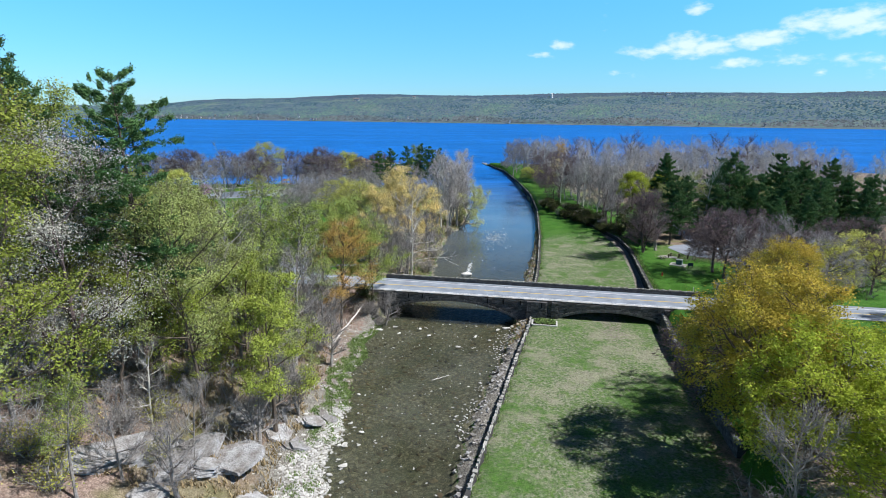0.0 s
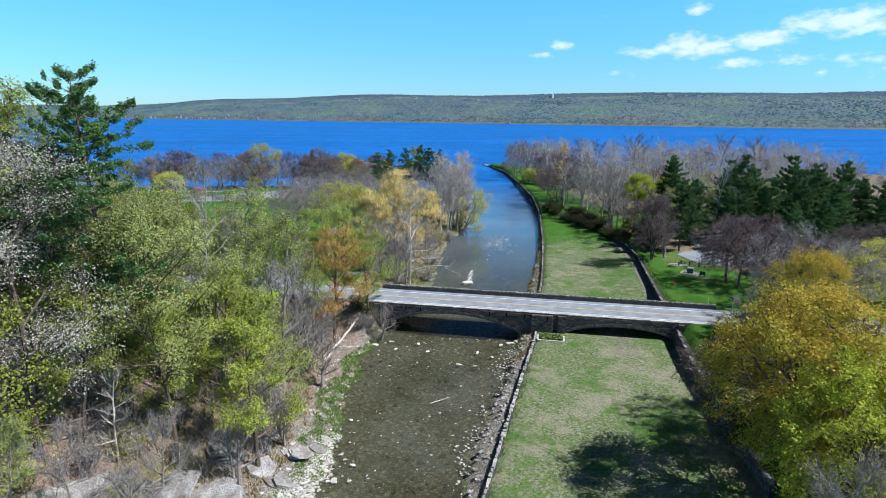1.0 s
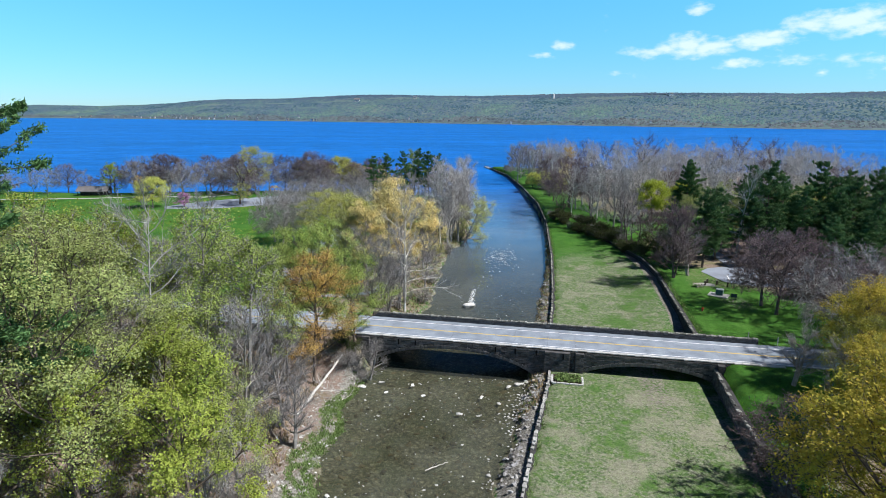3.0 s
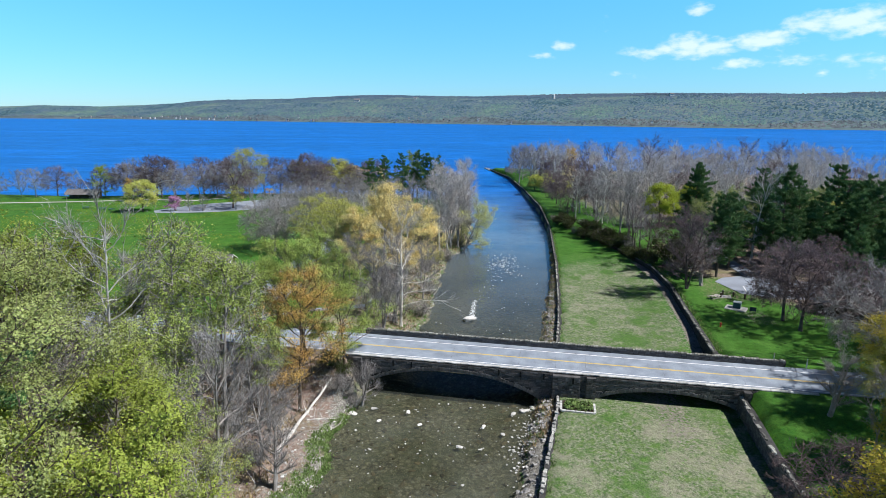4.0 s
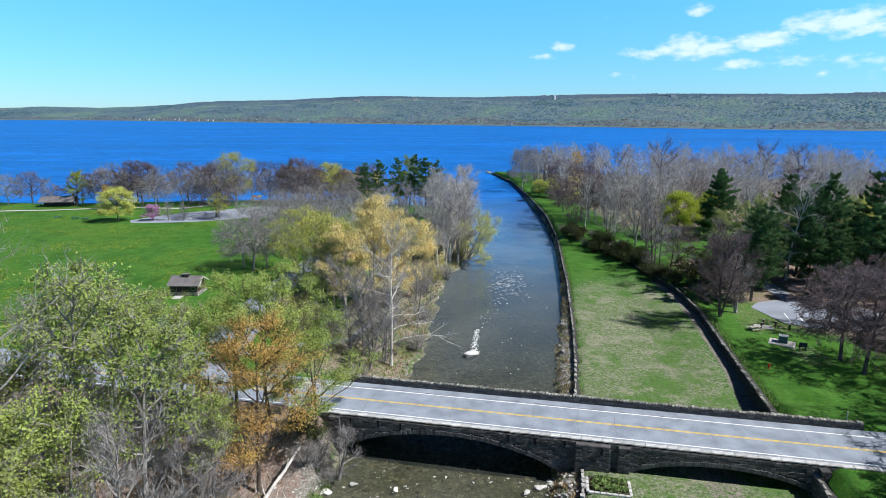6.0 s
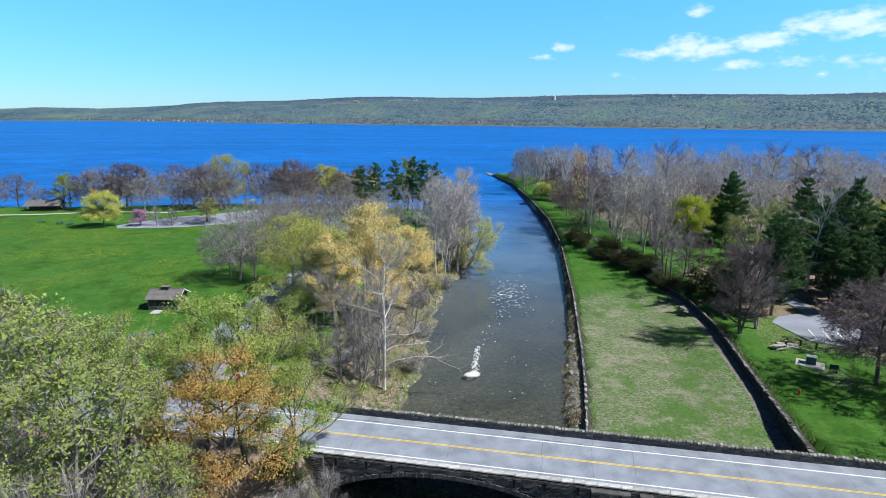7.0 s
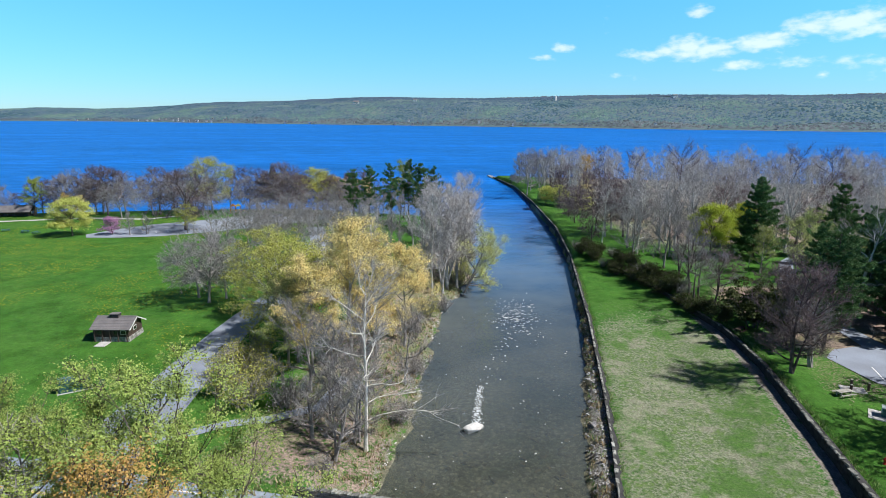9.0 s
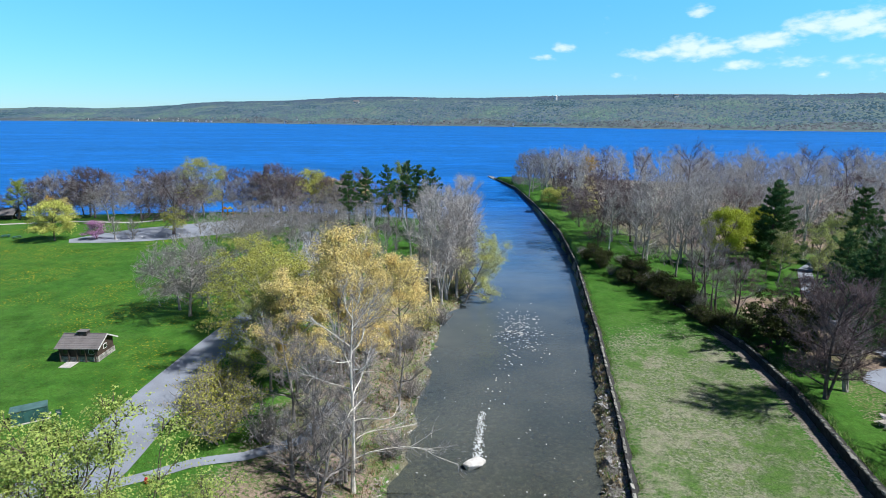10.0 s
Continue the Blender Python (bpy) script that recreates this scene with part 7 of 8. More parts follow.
def build_weeds():
    rng = random.Random(77)
    green, tan = [], []
    for _ in range(3200):
        y = rng.uniform(50, 110)
        d = rng.uniform(0.2, 4.4 - 0.03 * abs(y - 70))
        d = max(0.1, d - 1.6 * ss(85, 108, y)) + (0.5 if y < 64 else 0)
        x = float(np.interp(y, Y_L, X_L)) - d
        if math.sin(x * 1.9 + 2 * math.sin(y * 0.7)) * math.cos(y * 1.3 + x) > 0.12 - 0.3 * ss(66, 84, y) and rng.random() < 0.5 + 0.5 * ss(58, 72, y) * (d < 4.2):
            green.append((x, y, gz(x, y) - 0.02, rng.uniform(0.6, 1.5)))
    for _ in range(520):
        y = rng.uniform(120, 200) if rng.random() < 0.8 else rng.uniform(96, 109)
        a, b = float(np.interp(y, Y_R, X_R)), float(np.interp(y, Y_W, X_W)) - 0.3
        x = a + (b - a) * rng.random()
        (green if rng.random() < 0.5 else tan).append((x, y, gz(x, y) - 0.02, rng.uniform(0.5, 1.3)))
    for _ in range(1100):
        y = rng.uniform(122, 225)
        x = float(np.interp(y, Y_L, X_L)) - rng.uniform(0.5, 7)
        (green if rng.random() < 0.65 else tan).append((x, y, gz(x, y) - 0.02, rng.uniform(0.6, 1.6)))
    for _ in range(1500):
        y = rng.uniform(50, 112)
        x = float(np.interp(y, Y_L, X_L)) - rng.uniform(5, 26)
        tan.append((x, y, gz(x, y) - 0.02, rng.uniform(0.6, 1.7)))
    straw = mat("straw_grass", (0.42, 0.34, 0.20), 0.8, 0.2, 0.4, 3, island=0.4, leaf=0.3, col2=(0.32, 0.25, 0.15))
    grass_tufts("bank_weeds", green, LEAVES["weed"], "green weeds growing along the stony bank", 6, 0.24)
    grass_tufts("dead_grass", tan, straw, "straw-coloured dead grass on the banks", 7, 0.5)
    fringe = []
    for y in np.arange(51, 109, 0.28):
        x = float(np.interp(y, Y_W, X_W)) + 0.75 + rng.random() * 0.6
        fringe.append((x, float(y), 2.0, rng.uniform(0.5, 1.0)))
    for y in np.arange(119, 232, 0.3):
        x = float(np.interp(y, Y_W, X_W)) + 0.75 + rng.random() * 0.6
        fringe.append((x, float(y), 2.0, rng.uniform(0.5, 1.0)))
        x = float(np.interp(y, Y_V, X_V)) + 0.75 + rng.random() * 0.9
        fringe.append((x, float(y), gz(x + 1.0, y) - 0.1, rng.uniform(0.6, 1.2)))
    grass_tufts("wall_fringe_grass", fringe, LEAVES["weed"], "unmown grass fringe along the wall tops", 9, 0.4)


build_weeds()


# ---- planter at the bridge pier ----
def build_planter():
    planter = tagged(new("planter_bed"), "stone-edged planting bed of green plants against the bridge pier", "planter")
    base = pose(19.8, 104.7, 2.18, 0, 0, -11)
    planter.matrix_basis = base
    rng = random.Random(2)
    for x0, y0, dx, dy, n in ((-2.3, -1.55, 1, 0, 7), (-2.3, -1.3, 0, 1, 4), (2.3, -1.3, 0, 1, 4)):
        for k in range(n):
            bm = boxmesh(-0.3, -0.16, 0, 0.3, 0.16, 0.24, bevel=0.03)
            ob = part("edging_stone", bm, COPING, planter)
            ob.matrix_basis = pose(x0 + dx * (0.35 + 0.65 * k) * 1.0, y0 + dy * (0.1 + 0.68 * k), 0, 0, 0, 90 * dy + rng.uniform(-4, 4))
    bm = boxmesh(-2.1, -1.35, 0, 2.1, 1.5, 0.12)
    part("soil", bm, mat("dark_soil", (0.07, 0.055, 0.04), 0.95, 0.3, 2, 15), planter, "dark bare soil")
    sp = Sprays(3)
    sp.leaves([Vector((rng.uniform(-1.9, 1.9), rng.uniform(-1.2, 1.3), 0.3 + 0.2 * rng.random())) for _ in range(160)], 0.26, 0.12, 5)
    part("greenery", sp.mesh("greenery", LEAVES["weed"]), LEAVES["weed"], planter, "low leafy green plants")["kind"] = "stuff"


build_planter()

# ---- buildings ----
SIDING = mat("brown_board_siding", (0.085, 0.062, 0.05), 0.8, 0.25, 1.2, 12, 0.01, 20)
SHINGLE = mat("grey_brown_shingles", (0.19, 0.178, 0.178), 0.9, 0.2, 0.6, 10, 0.02, 16, island=0.25, col2=(0.14, 0.13, 0.13))
FIELDSTONE = mat("pale_field_stone", (0.36, 0.35, 0.33), 0.9, 0.3, 1.2, 8, 0.04, 8, island=0.35, col2=(0.24, 0.23, 0.215))
TRIM_WHITE = mat("white_trim_paint", (0.75, 0.75, 0.73), 0.6, 0.1, 2, 20)
DARK_GLASS = mat("dark_window_glass", (0.03, 0.035, 0.04), 0.08, 0.1, 1, 5, spec=0.6)
CONCRETE = mat("pale_concrete", (0.55, 0.54, 0.52), 0.9, 0.15, 1.0, 12, 0.01, 20, col2=(0.44, 0.43, 0.41))
TEAL = mat("teal_painted_metal", (0.045, 0.135, 0.13), 0.45, 0.15, 1.0, 12, spec=0.5)
WOOD_GREY = mat("weathered_planks", (0.42, 0.40, 0.36), 0.85, 0.2, 1.5, 14)
METAL_GREY = mat("galvanised_steel", (0.42, 0.43, 0.44), 0.4, 0.1, 2, 20, metal=0.8)
RED = mat("red_enamel", (0.5, 0.03, 0.02), 0.4, 0.1, 2, 20, spec=0.5)


def gable_roof(parent, x0, y0, x1, y1, eave, ridge, over, material, rows=9):
    """A shingled gable roof with its ridge along x; every course is a strip proud of the one below."""
    ym = (y0 + y1) / 2
    for side in (-1, 1):
        ye = y0 - over if side < 0 else y1 + over
        slope = (ridge - eave) / (ym - y0)
        ze = eave - slope * over
        for k in range(rows):
            a, b = k / rows, (k + 1.18) / rows
            b = min(b, 1.0)
            V = []
            for x in (x0 - over, x1 + over):
                for f, lift in ((a, 0.045), (b, 0.012), (b, -0.06), (a, -0.06)):
                    V.append((x, ye + (ym - ye) * f, ze + (ridge - ze) * f + lift))
            F = [(0, 1, 5, 4), (1, 2, 6, 5), (2, 3, 7, 6), (3, 0, 4, 7), (3, 2, 1, 0), (4, 5, 6, 7)]
            part("shingle_course", mesh_of("shingle_course", V, F, material), material, parent)
    bm = boxmesh(x0 - over, ym - 0.12, ridge - 0.02, x1 + over, ym + 0.12, ridge + 0.07, bevel=0.03)
    part("ridge_cap", bm, material, parent)


def build_shed():
    shed = tagged(new("comfort_station"), "small brown park building with stone base and shingled gable roof", "building")
    shed.matrix_basis = pose(-56.8, 164.6, gz(-54, 167) - 0.05, 0, 0, 0)
    w, d, eave = 5.9, 4.6, 2.55
    bm = boxmesh(0.1, 0.1, 0.85, w - 0.1, d - 0.1, eave)
    k = [bm.verts.new(p) for p in ((0.1, 0.1, eave), (0.1, d - 0.1, eave), (0.1, d / 2, 3.75), (w - 0.1, 0.1, eave), (w - 0.1, d - 0.1, eave), (w - 0.1, d / 2, 3.75))]
    for f in ((0, 2, 1), (3, 4, 5), (0, 3, 5, 2), (1, 2, 5, 4)):
        bm.faces.new([k[j] for j in f])
    part("wall", bm, SIDING, shed)
    rng = random.Random(6)
    V, F = [], []
    for z in (0.0, 0.29, 0.58):
        for (xa, ya, xb, yb, ox, oy) in ((0, 0, w, 0, 0, -1), (w, 0, w, d, 1, 0), (0, d, w, d, 0, 1), (0, 0, 0, d, -1, 0)):
            ln, t = math.hypot(xb - xa, yb - ya), 0.0
            while t < ln - 0.1:
                s = min(rng.uniform(0.3, 0.7), ln - t)
                ux, uy = (xb - xa) / ln, (yb - ya) / ln
                pr = rng.uniform(0.02, 0.07)
                i = len(V)
                for zz in (z + 0.01, z + 0.28):
                    for q, o in ((t + 0.01, -0.15), (t + s - 0.01, -0.15), (t + s - 0.02, pr), (t + 0.02, pr)):
                        V.append((xa + ux * q + ox * o, ya + uy * q + oy * o, zz))
                F += [(i, i + 3, i + 2, i + 1), (i + 4, i + 5, i + 6, i + 7), (i, i + 4, i + 7, i + 3), (i + 3, i + 7, i + 6, i + 2), (i + 2, i + 6, i + 5, i + 1), (i + 1, i + 5, i + 4, i)]
                t += s
    part("stone_base", mesh_of("stone_base", V, F, FIELDSTONE), FIELDSTONE, shed, "pale field stone base")
    roof = part("roof", boxmesh(0.1, d / 2 - 0.05, 3.4, w - 0.1, d / 2 + 0.05, 3.7), SIDING, shed)
    gable_roof(roof, 0, 0, w, d, eave, 3.8, 0.45, SHINGLE)
    vent = part("roof_vent", boxmesh(2.0, d / 2 - 0.5, 3.5, 3.4, d / 2 + 0.5, 4.25, bevel=0.04), mat("dark_vent_metal", (0.06, 0.055, 0.055), 0.6, 0.2), shed, "dark metal roof vent box")
    part("vent_cap", boxmesh(1.9, d / 2 - 0.6, 4.25, 3.5, d / 2 + 0.6, 4.33, bevel=0.03), SHINGLE, vent)
    part("door", boxmesh(1.6, 0.02, 0.05, 2.6, 0.12, 2.15, bevel=0.02), mat("dark_door", (0.04, 0.03, 0.028), 0.6, 0.2), shed, "dark brown door")
    for x in (0.55, 3.3, 4.5):
        f = part("window_frame", boxmesh(x, 0.03, 1.25, x + 0.95, 0.12, 2.05, bevel=0.015), TRIM_WHITE if x == 4.5 else SIDING, shed)
        part("pane", boxmesh(x + 0.1, 0.0, 1.34, x + 0.85, 0.028, 1.96), DARK_GLASS, f)
    f = part("window_frame", boxmesh(w - 0.12, 1.7, 1.45, w - 0.03, 2.7, 2.2, bevel=0.015), TRIM_WHITE, shed, "white window frame")
    part("pane", boxmesh(w - 0.028, 1.82, 1.55, w, 2.58, 2.1), DARK_GLASS, f)
    for s in (0, 1):
        V = []
        y_a, y_b = (-0.45, d / 2) if s == 0 else (d + 0.45, d / 2)
        slope = (3.8 - eave) / (d / 2)
        za, zb = eave - slope * 0.45, 3.8
        for x in (w + 0.46, w + 0.52):
            V += [(x, y_a, za - 0.2), (x, y_b, zb - 0.2), (x, y_b, zb + 0.03), (x, y_a, za + 0.03)]
        part("barge_board", mesh_of("barge_board", V, [(0, 1, 2, 3), (7, 6, 5, 4), (0, 4, 5, 1), (2, 6, 7, 3), (1, 5, 6, 2), (0, 3, 7, 4)], TRIM_WHITE), TRIM_WHITE, shed, "white barge board")
    for x in (0.15, 1.5, 2.75, 4.1, 5.6):
        part("post", boxmesh(x, -0.32, 0.0, x + 0.14, -0.18, 2.4, bevel=0.01), SIDING, shed)
    pad = tagged(part("doorstep_slab", boxmesh(1.2, -2.2, 0, 3.0, -0.1, 0.12, bevel=0.02), CONCRETE), "pale concrete slab before a park building", "slab")
    pad.matrix_basis = pose(-56.8, 164.4, gz(-54.5, 163.5) + 0.0)


build_shed()


def build_pavilion(x, y, rot, w, d, eave, ridge, label, open_front=False):
    pav = tagged(new("picnic_pavilion"), label, "building", "park pavilions")
    pav.matrix_basis = pose(x, y, gz(x, y) - 0.1, 0, 0, rot)
    x0, y0 = -w / 2, -d / 2
    bm = boxmesh(x0 + 0.1, y0 + (d * 0.5 if open_front else 0.1), 0, -x0 - 0.1, -y0 - 0.1, eave)
    part("wall", bm, SIDING, pav)
    V = []
    for xx in (x0 + 0.1, -x0 - 0.1):
        V += [(xx, y0 + 0.1, eave), (xx, -y0 - 0.1, eave), (xx, 0, ridge - 0.1)]
    part("gable", mesh_of("gable", V, [(0, 2, 1), (3, 4, 5), (0, 3, 5, 2), (1, 2, 5, 4)], SIDING), SIDING, pav)
    roof = part("roof", boxmesh(x0, -0.05, ridge - 0.4, -x0, 0.05, ridge - 0.1), SIDING, pav)
    gable_roof(roof, x0, y0, -x0, -y0, eave, ridge, 0.6, SHINGLE, 11)
    n = int(w / 2.6)
    for k in range(n + 1):
        xx = x0 + 0.2 + (w - 0.4) * k / n
        part("post", boxmesh(xx - 0.1, y0 + 0.02, 0, xx + 0.1, y0 + 0.22, eave, bevel=0.015), SIDING, pav)
    f = part("window_frame", boxmesh(-x0 - 0.14, -1.0, 1.1, -x0 - 0.05, 0.6, 2.1, bevel=0.015), TRIM_WHITE, pav, "white window frame")
    for k in range(3):
        part("pane", boxmesh(-x0 - 0.048, -0.92 + 0.5 * k, 1.18, -x0 - 0.02, -0.5 + 0.5 * k, 2.02), DARK_GLASS, f)
    ch = part("chimney", boxmesh(-x0 - 1.6, 0.9, 0, -x0 - 0.7, 1.8, ridge + 0.7, bevel=0.05), FIELDSTONE, pav, "field stone chimney")
    part("chimney_cap", boxmesh(-x0 - 1.68, 0.82, ridge + 0.7, -x0 - 0.62, 1.88, ridge + 0.82, bevel=0.02), CONCRETE, ch)
    return pav


build_pavilion(82.5, 138.5, -35, 13, 7.5, 2.7, 5.0, "long dark brown picnic pavilion with a low shingled roof")
build_pavilion(-166, 296, 8, 13, 6, 2.5, 4.3, "brown lakeside picnic shelter with a low roof", True)


# ---- park furniture ----
def picnic_table(x, y, rot, material, label):
    t = tagged(new("picnic_table"), label, "table", "picnic tables")
    t.matrix_basis = pose(x, y, gz(x, y), 0, 0, rot)
    for k in range(5):
        part("plank", boxmesh(-1.2, -0.42 + 0.17 * k, 0.72, 1.2, -0.26 + 0.17 * k, 0.77, bevel=0.01), material, t)
    for s in (-1, 1):
        part("bench", boxmesh(-1.2, s * 0.78 - 0.14, 0.42, 1.2, s * 0.78 + 0.14, 0.47, bevel=0.01), material, t)
        for e in (-0.85, 0.85):
            part("leg", boxmesh(e - 0.05, s * 0.35 - 0.05, -0.05, e + 0.05, s * 0.35 + 0.05, 0.72, bevel=0.01), material, t)
    for e in (-0.85, 0.85):
        part("cross_beam", boxmesh(e - 0.04, -0.9, 0.34, e + 0.04, 0.9, 0.42, bevel=0.01), material, t)
    return t


picnic_table(58.8, 148.2, 15, WOOD_GREY, "weathered pale wooden picnic table on the lawn")
picnic_table(56.6, 173.0, 40, SIDING, "dark wooden picnic table in the shade")
picnic_table(88, 172, 10, WOOD_GREY, "weathered wooden picnic table under the pines")
picnic_table(94, 160, 60, WOOD_GREY, "weathered wooden picnic table under the pines")
picnic_table(-138, 262, 20, TEAL, "teal picnic table on the lakeside lawn")
picnic_table(-133, 260, 70, TEAL, "teal picnic table on the lakeside lawn")
picnic_table(-146, 264, 40, TEAL, "teal picnic table on the lakeside lawn")


def build_utility():
    u = tagged(new("transformer_box"), "blue-green utility box on a concrete pad in the lawn", "utility box")
    u.matrix_basis = pose(60.4, 142.2, gz(60.4, 142.2), 0, 0, -35)
    part("pad", boxmesh(-2.0, -1.5, -0.1, 2.0, 1.5, 0.1, bevel=0.03), CONCRETE, u, "pale concrete pad")
    body = part("body", boxmesh(-0.6, -0.3, 0.1, 0.8, 0.9, 1.25, bevel=0.05), mat("blue_green_metal", (0.16, 0.27, 0.28), 0.45, 0.12, 1, 10, spec=0.5), u)
    part("lid", boxmesh(-0.66, -0.36, 1.25, 0.86, 0.96, 1.36, bevel=0.03), mat("pale_lid_metal", (0.45, 0.52, 0.52), 0.45, 0.1), body)
    part("door", boxmesh(-0.55, -0.33, 0.18, 0.75, -0.3, 1.2, bevel=0.01), TEAL, body)
    b = tagged(new("notice_board"), "small dark blue notice board on two posts", "sign")
    b.matrix_basis = pose(62.2, 139.3, gz(62.2, 139.3), 0, 0, -20)
    for x in (-0.45, 0.45):
        part("post", boxmesh(x - 0.05, -0.05, -0.1, x + 0.05, 0.05, 1.2, bevel=0.01), SIDING, b)
    part("panel", boxmesh(-0.6, -0.09, 0.5, 0.6, -0.052, 1.3, bevel=0.01), mat("dark_blue_panel", (0.04, 0.07, 0.12), 0.5, 0.1), b, "dark blue panel")
    d = tagged(new("equipment_cabinet"), "dark green metal equipment cabinet standing on the lawn", "utility box")
    d.matrix_basis = pose(-49.2, 147.2, gz(-49.2, 147.2), 0, 0, 32)
    part("plinth", boxmesh(-2.1, -1.0, -0.1, 2.1, 1.0, 0.1, bevel=0.02), CONCRETE, d)
    body = part("body", boxmesh(-1.9, -0.85, 0.1, 1.9, 0.85, 1.7, bevel=0.05), TEAL, d)
    part("lid", boxmesh(-1.98, -0.93, 1.7, 1.98, 0.93, 1.82, bevel=0.04), mat("green_lid_metal", (0.10, 0.20, 0.19), 0.45, 0.1, 1, 10), d, "green sheet metal lid")
    for k in range(3):
        door = part("door", boxmesh(-1.8 + 1.22 * k, -0.88, 0.2, -0.64 + 1.22 * k, -0.852, 1.62, bevel=0.01), TEAL, body)
        part("handle", boxmesh(-0.8 + 1.22 * k, -0.93, 0.9, -0.74 + 1.22 * k, -0.882, 1.15, bevel=0.008), METAL_GREY, door)


build_utility()


def hydrant(x, y):
    h = tagged(new("fire_hydrant"), "red fire hydrant standing on the grass", "hydrant", "fire hydrants")
    h.matrix_basis = pose(x, y, gz(x, y))
    bm = bmesh.new()
    cyl(bm, 0, 0, -0.05, 0.06, 0.2)
    cyl(bm, 0, 0, 0.06, 0.62, 0.13)
    cyl(bm, 0, 0, 0.62, 0.68, 0.17)
    part("body", bm, RED, h)
    part("bonnet", cyl(bmesh.new(), 0, 0, 0.68, 0.86, 0.14, 0.05), RED, h)
    for a in (0, 120, 240):
        bm = bmesh.new()
        bmesh.ops.create_cone(bm, cap_ends=True, segments=8, radius1=0.07, radius2=0.07, depth=0.14, matrix=pose(0.18 * math.cos(radians(a)), 0.18 * math.sin(radians(a)), 0.48, 0, 90, a))
        part("nozzle", bm, RED, h)


hydrant(-28.7, 135.3)
hydrant(52.3, 131.7)


def post_thing(name, x, y, h, r, material, label, category, group, z=None, cap=None):
    p = tagged(new(name), label, category, group)
    p.matrix_basis = pose(x, y, gz(x, y) if z is None else z)
    part("post", boxmesh(-r, -r, -0.1, r, r, h, bevel=r * 0.3), material, p)
    if cap:
        part("cap", boxmesh(-r * 1.15, -r * 1.15, h, r * 1.15, r * 1.15, h + 0.06, bevel=0.01), cap, p)
    return p


for x, y in ((61.9, 151.2), (63.6, 150.0), (60.6, 149.4), (65.4, 148.6)):
    post_thing("bollard", x, y, 1.1, 0.14, SIDING, "dark wooden bollard beside the parking lot", "bollard", "bollards by the lot", cap=WOOD_GREY)
slab = tagged(part("concrete_pad", boxmesh(-1.6, -1.0, -0.1, 1.6, 1.0, 0.08, bevel=0.03), CONCRETE), "pale concrete pad at the lot's edge", "slab")
slab.matrix_basis = pose(61.5, 150.2, gz(61.5, 150.2), 0, 0, -20)
for u, v in ((50.5, 11.2), (54.5, 9.6)):
    x, y = bp(u, v)
    post_thing("marker_post", x, y, 1.4, 0.06, TRIM_WHITE, "thin white roadside marker post", "post", "roadside posts")


def road_sign(x, y, rot, label, colour):
    s = tagged(new("road_sign"), label, "sign", "park signs")
    s.matrix_basis = pose(x, y, gz(x, y), 0, 0, rot)
    part("pole", cyl(bmesh.new(), 0, 0, -0.1, 2.2, 0.04, n=8), METAL_GREY, s)
    panel = part("panel", boxmesh(-0.32, -0.07, 1.5, 0.32, -0.045, 2.25, bevel=0.01), colour, s, "dark sign panel")
    part("writing_bar", boxmesh(-0.22, -0.076, 1.8, 0.22, -0.072, 1.9), TRIM_WHITE, panel)
    part("writing_bar", boxmesh(-0.22, -0.076, 2.0, 0.14, -0.072, 2.08), TRIM_WHITE, panel)


road_sign(-44.5, 145.8, 10, "dark green park sign on a steel pole", TEAL)


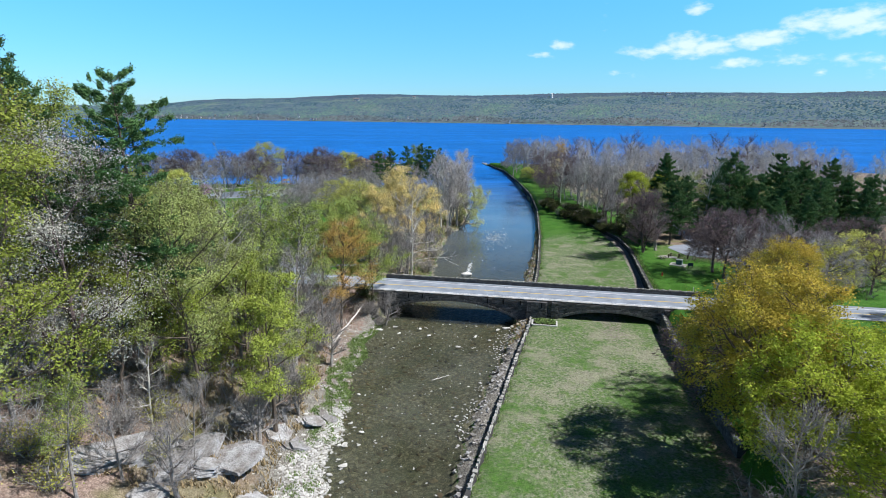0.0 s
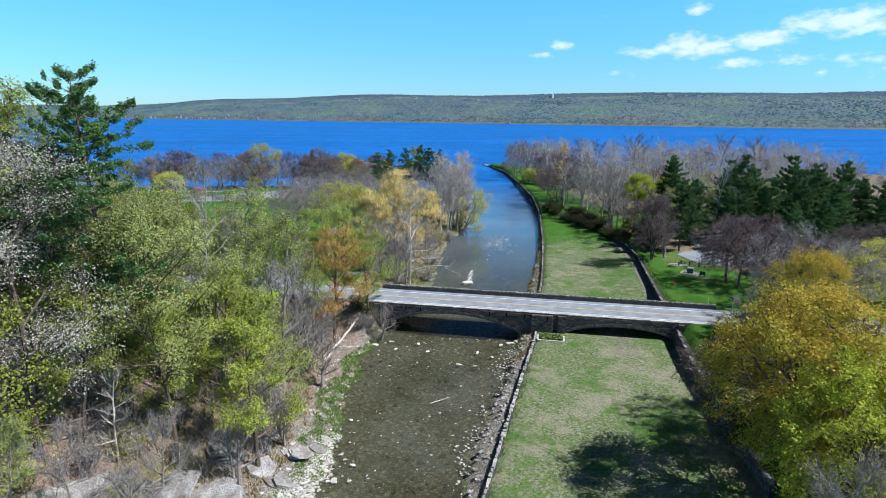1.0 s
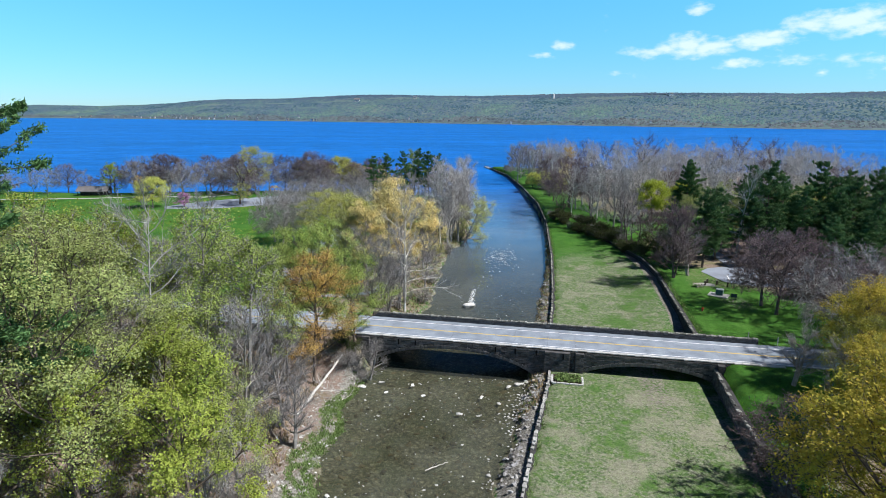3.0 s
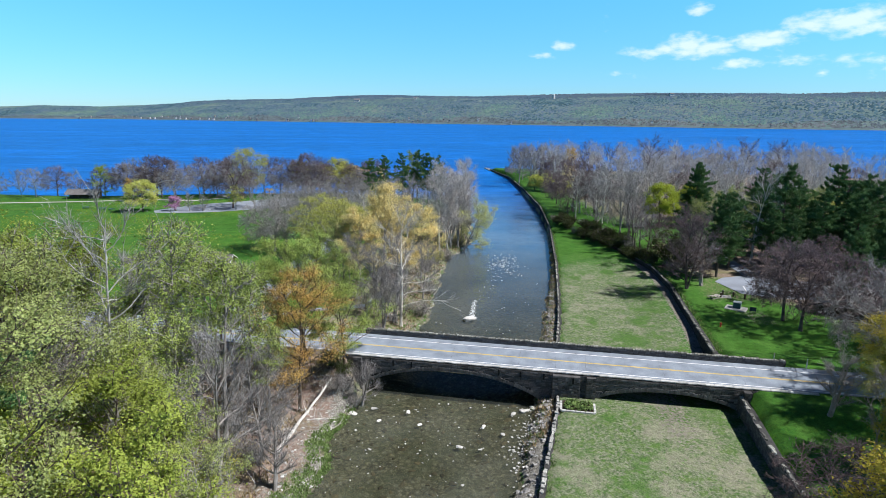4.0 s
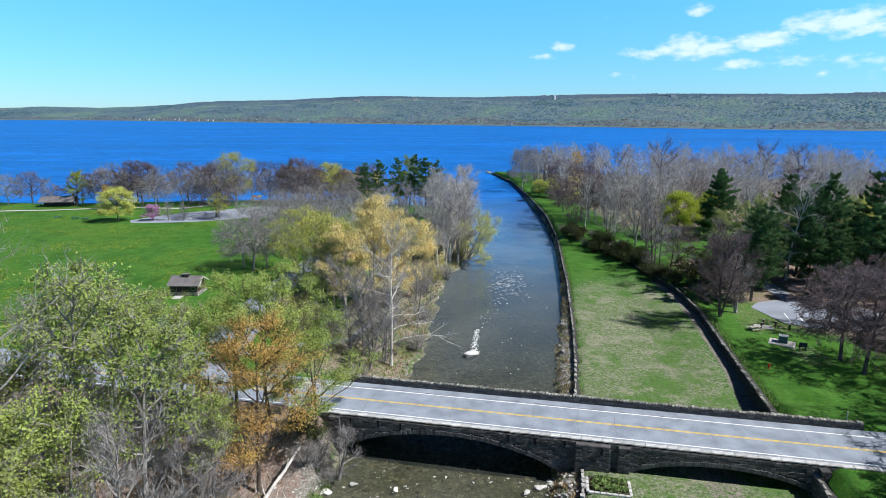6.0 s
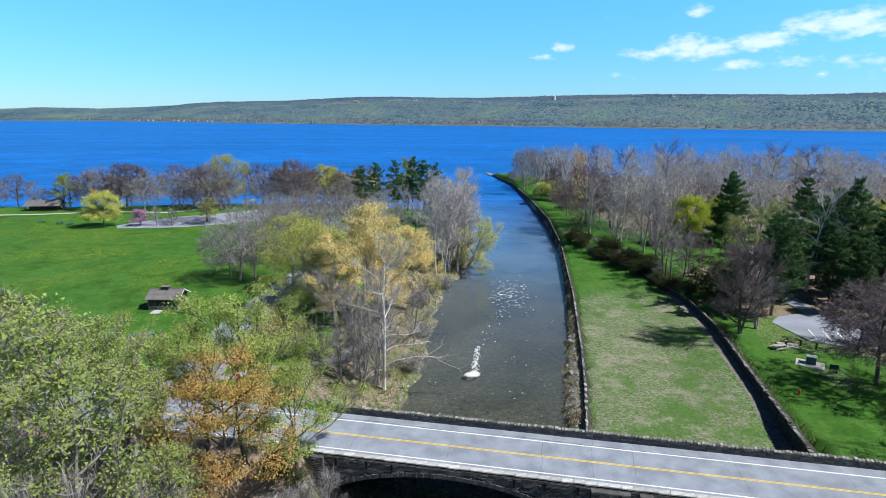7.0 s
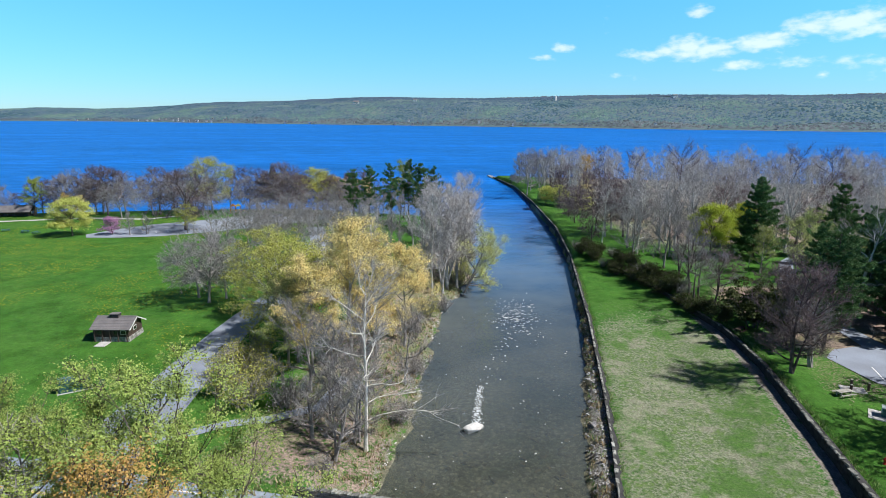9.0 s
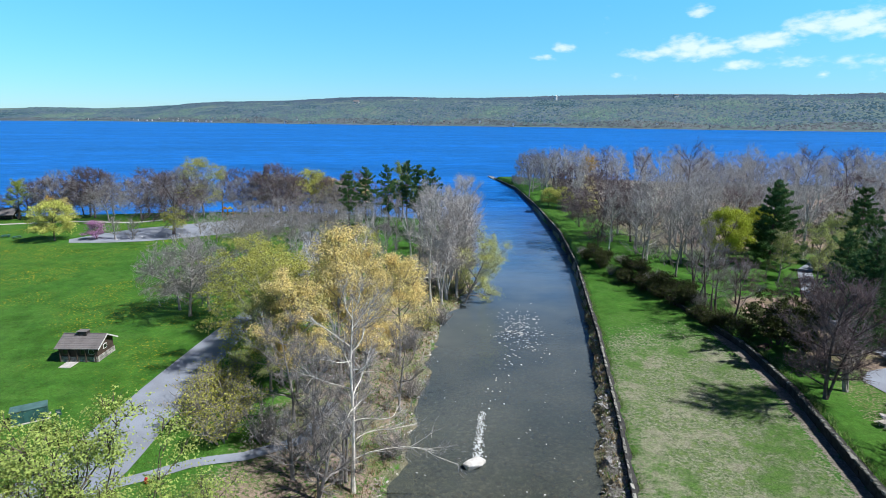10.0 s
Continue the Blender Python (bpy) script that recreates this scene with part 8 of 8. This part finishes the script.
# ---- vehicles ----
def parked_car(x, y, rot, paint, label):
    c = tagged(new("car"), label, "car", "parked cars")
    c.matrix_basis = pose(x, y, gz(x, y) + 0.04, 0, 0, rot)
    prof = [(-2.2, 0.3), (-2.25, 0.62), (-2.05, 0.85), (-1.1, 0.93), (-0.45, 1.42), (1.0, 1.45), (1.75, 0.98), (2.2, 0.92), (2.25, 0.5), (2.15, 0.3)]
    bm = bmesh.new()
    rings = []
    for yy, f in ((-0.88, 0.0), (-0.8, 1.0), (0.8, 1.0), (0.88, 0.0)):
        rings.append([bm.verts.new((px * (0.985 + 0.015 * f), yy * (0.84 if pz > 1.2 else 1.0), pz if f else min(pz, 0.9) * 0.97 + (0.3 if pz > 1.2 else 0.0) * 0)) for px, pz in prof])
    for a, b in zip(rings[:-1], rings[1:]):
        for j in range(len(prof)):
            bm.faces.new((a[j], a[(j + 1) % len(prof)], b[(j + 1) % len(prof)], b[j]))
    bm.faces.new(rings[0][::-1])
    bm.faces.new(rings[-1])
    bmesh.ops.recalc_face_normals(bm, faces=bm.faces)
    part("body", bm, paint, c)
    for s in (-1, 1):
        V = [(-0.95, s * 0.80, 0.97), (-0.4, s * 0.71, 1.36), (0.95, s * 0.71, 1.39), (1.55, s * 0.80, 1.0)]
        V += [(px, py + s * 0.03, pz) for px, py, pz in V]
        part("side_window", mesh_of("side_window", V, [(0, 1, 2, 3), (7, 6, 5, 4), (0, 4, 5, 1), (1, 5, 6, 2), (2, 6, 7, 3), (3, 7, 4, 0)], DARK_GLASS), DARK_GLASS, c)
    for (xa, za, xb, zb), nm in (((-1.06, 0.97, -0.5, 1.40), "windscreen"), ((1.08, 1.42, 1.68, 1.04), "rear_window")):
        V = [(xa, -0.66, za), (xa, 0.66, za), (xb, 0.62, zb), (xb, -0.62, zb)]
        V += [(px, py, pz + 0.025) for px, py, pz in V]
        part(nm, mesh_of(nm, V, [(0, 1, 2, 3), (7, 6, 5, 4), (0, 4, 5, 1), (1, 5, 6, 2), (2, 6, 7, 3), (3, 7, 4, 0)], DARK_GLASS), DARK_GLASS, c)
    rubber = mat("black_rubber", (0.02, 0.02, 0.02), 0.8, 0.2)
    for wx in (-1.4, 1.4):
        for s in (-1, 1):
            bm = bmesh.new()
            bmesh.ops.create_cone(bm, cap_ends=True, segments=16, radius1=0.33, radius2=0.33, depth=0.22, matrix=pose(wx, s * 0.82, 0.33, 90, 0, 0))
            wh = part("wheel", bm, rubber, c)
            bm = bmesh.new()
            bmesh.ops.create_cone(bm, cap_ends=True, segments=12, radius1=0.2, radius2=0.18, depth=0.03, matrix=pose(wx, s * 0.94, 0.33, 90, 0, 0))
            part("rim", bm, METAL_GREY, wh)
    for s in (-1, 1):
        part("headlight", boxmesh(-2.27, s * 0.62 - 0.16, 0.6, -2.2, s * 0.62 + 0.16, 0.74, bevel=0.015), TRIM_WHITE, c)
        part("tail_light", boxmesh(2.22, s * 0.66 - 0.12, 0.66, 2.28, s * 0.66 + 0.12, 0.84, bevel=0.015), RED, c)


CAR_WHITE = mat("white_car_paint", (0.75, 0.76, 0.77), 0.25, 0.05, 1, 8, spec=0.6)
CAR_DARK = mat("dark_maroon_paint", (0.05, 0.015, 0.018), 0.25, 0.05, 1, 8, spec=0.6)
parked_car(61.5, 85.5, 75, CAR_WHITE, "white sedan parked beside the road lot")
parked_car(74.5, 89.5, 80, CAR_DARK, "dark maroon car parked in the lot")
parked_car(66.8, 90.0, 80, mat("silver_car_paint", (0.45, 0.46, 0.48), 0.3, 0.05, 1, 8, spec=0.6), "silver car parked in the lot")
parked_car(96, 197, 20, CAR_WHITE, "white car parked among the pines")
parked_car(118, 232, 30, CAR_WHITE, "white car parked far off under trees")


# ---- lakeside details ----
def playground(x, y):
    p = tagged(new("play_structure"), "orange and yellow children's play structure by the lake", "playground")
    p.matrix_basis = pose(x, y, gz(x, y), 0, 0, 15)
    orange, yellow = mat("orange_plastic", (0.65, 0.24, 0.04), 0.5, 0.1), mat("yellow_plastic", (0.7, 0.5, 0.08), 0.5, 0.1)
    for k, (px, py) in enumerate(((-2, -1), (0, -1), (2, -1), (-2, 1), (0, 1), (2, 1))):
        part("post", boxmesh(px - 0.08, py - 0.08, -0.1, px + 0.08, py + 0.08, 3.0, bevel=0.02), orange, p)
    part("deck", boxmesh(-2, -1, 1.2, 2, 1, 1.32, bevel=0.02), yellow, p)
    for px in (-1, 1):
        V = [(px - 1.1, -1.2, 2.9), (px + 1.1, -1.2, 2.9), (px + 1.1, 1.2, 2.9), (px - 1.1, 1.2, 2.9), (px, 0, 3.9)]
        part("roof", mesh_of("roof", V, [(0, 1, 4), (1, 2, 4), (2, 3, 4), (3, 0, 4), (3, 2, 1, 0)], orange if px < 0 else yellow), orange, p)
    V = [(2, -0.4, 1.3), (2, 0.4, 1.3), (5, 0.4, 0.2), (5, -0.4, 0.2), (2, -0.4, 1.2), (2, 0.4, 1.2), (5, 0.4, 0.1), (5, -0.4, 0.1)]
    part("slide", mesh_of("slide", V, [(0, 3, 2, 1), (4, 5, 6, 7), (0, 4, 7, 3), (1, 2, 6, 5), (0, 1, 5, 4), (2, 3, 7, 6)], yellow), yellow, p)


playground(-83, 306)
strip("footpath", [(-260, 268, 1.2), (-205, 276, 1.2), (-160, 284, 1.2), (-135, 292, 1.2), (-112, 290, 1.2), (-100, 300, 1.2), (-110, 312, 1.2)], None, CONCRETE, "pale lakeside footpath", "path", lift=0.06)


# ---- far shore details ----
def far_house(x, s, w, h, material, label, name="lake_house"):
    y = float(np.interp(x, FAR_X, FAR_Y)) + s
    z = float(far_height(s, x))
    ob = tagged(new(name), label, "house", "far houses")
    ob.matrix_basis = pose(x, y - 8, z + 3)
    part("wall", boxmesh(-w / 2, -w * 0.35, -6, w / 2, w * 0.35, h), material, ob)
    V = [(-w * 0.55, -w * 0.4, h), (w * 0.55, -w * 0.4, h), (w * 0.55, w * 0.4, h), (-w * 0.55, w * 0.4, h), (-w * 0.55, 0, h + w * 0.25), (w * 0.55, 0, h + w * 0.25)]
    part("roof", mesh_of("roof", V, [(0, 1, 5, 4), (2, 3, 4, 5), (0, 4, 3), (1, 2, 5), (3, 2, 1, 0)], SHINGLE), SHINGLE, ob)
    for k in (-1, 1):
        part("window", boxmesh(k * w * 0.25 - 1, -w * 0.35 - 0.1, h * 0.3, k * w * 0.25 + 1, -w * 0.35 - 0.02, h * 0.7), DARK_GLASS, ob)


rng_h = random.Random(12)
for k in range(52):
    x = rng_h.uniform(-2600, 100) if k < 46 else rng_h.uniform(100, 1300)
    far_house(x, 14 + 70 * rng_h.random() ** 2, rng_h.uniform(5, 11), rng_h.uniform(3.5, 6.5), TRIM_WHITE if rng_h.random() < 0.6 else WOOD_GREY, "pale house at the far lake shore")
far_house(-560, 700, 34, 7, TRIM_WHITE, "long white farm building on the far hill", "farm_building")
far_house(-180, 780, 20, 6, TRIM_WHITE, "white farm building on the far hill", "farm_building")
far_house(1150, 900, 20, 6, TRIM_WHITE, "white farm building on the far ridge", "farm_building")
tower = tagged(new("water_tower"), "white cylindrical water tower on the far ridge", "water tower")
tower.matrix_basis = pose(614, 3373, 130)
part("tank", cyl(bmesh.new(), 0, 0, 0, 27, 9, n=20), TRIM_WHITE, tower)
part("dome", cyl(bmesh.new(), 0, 0, 27, 30, 9, 2, n=20), TRIM_WHITE, tower)
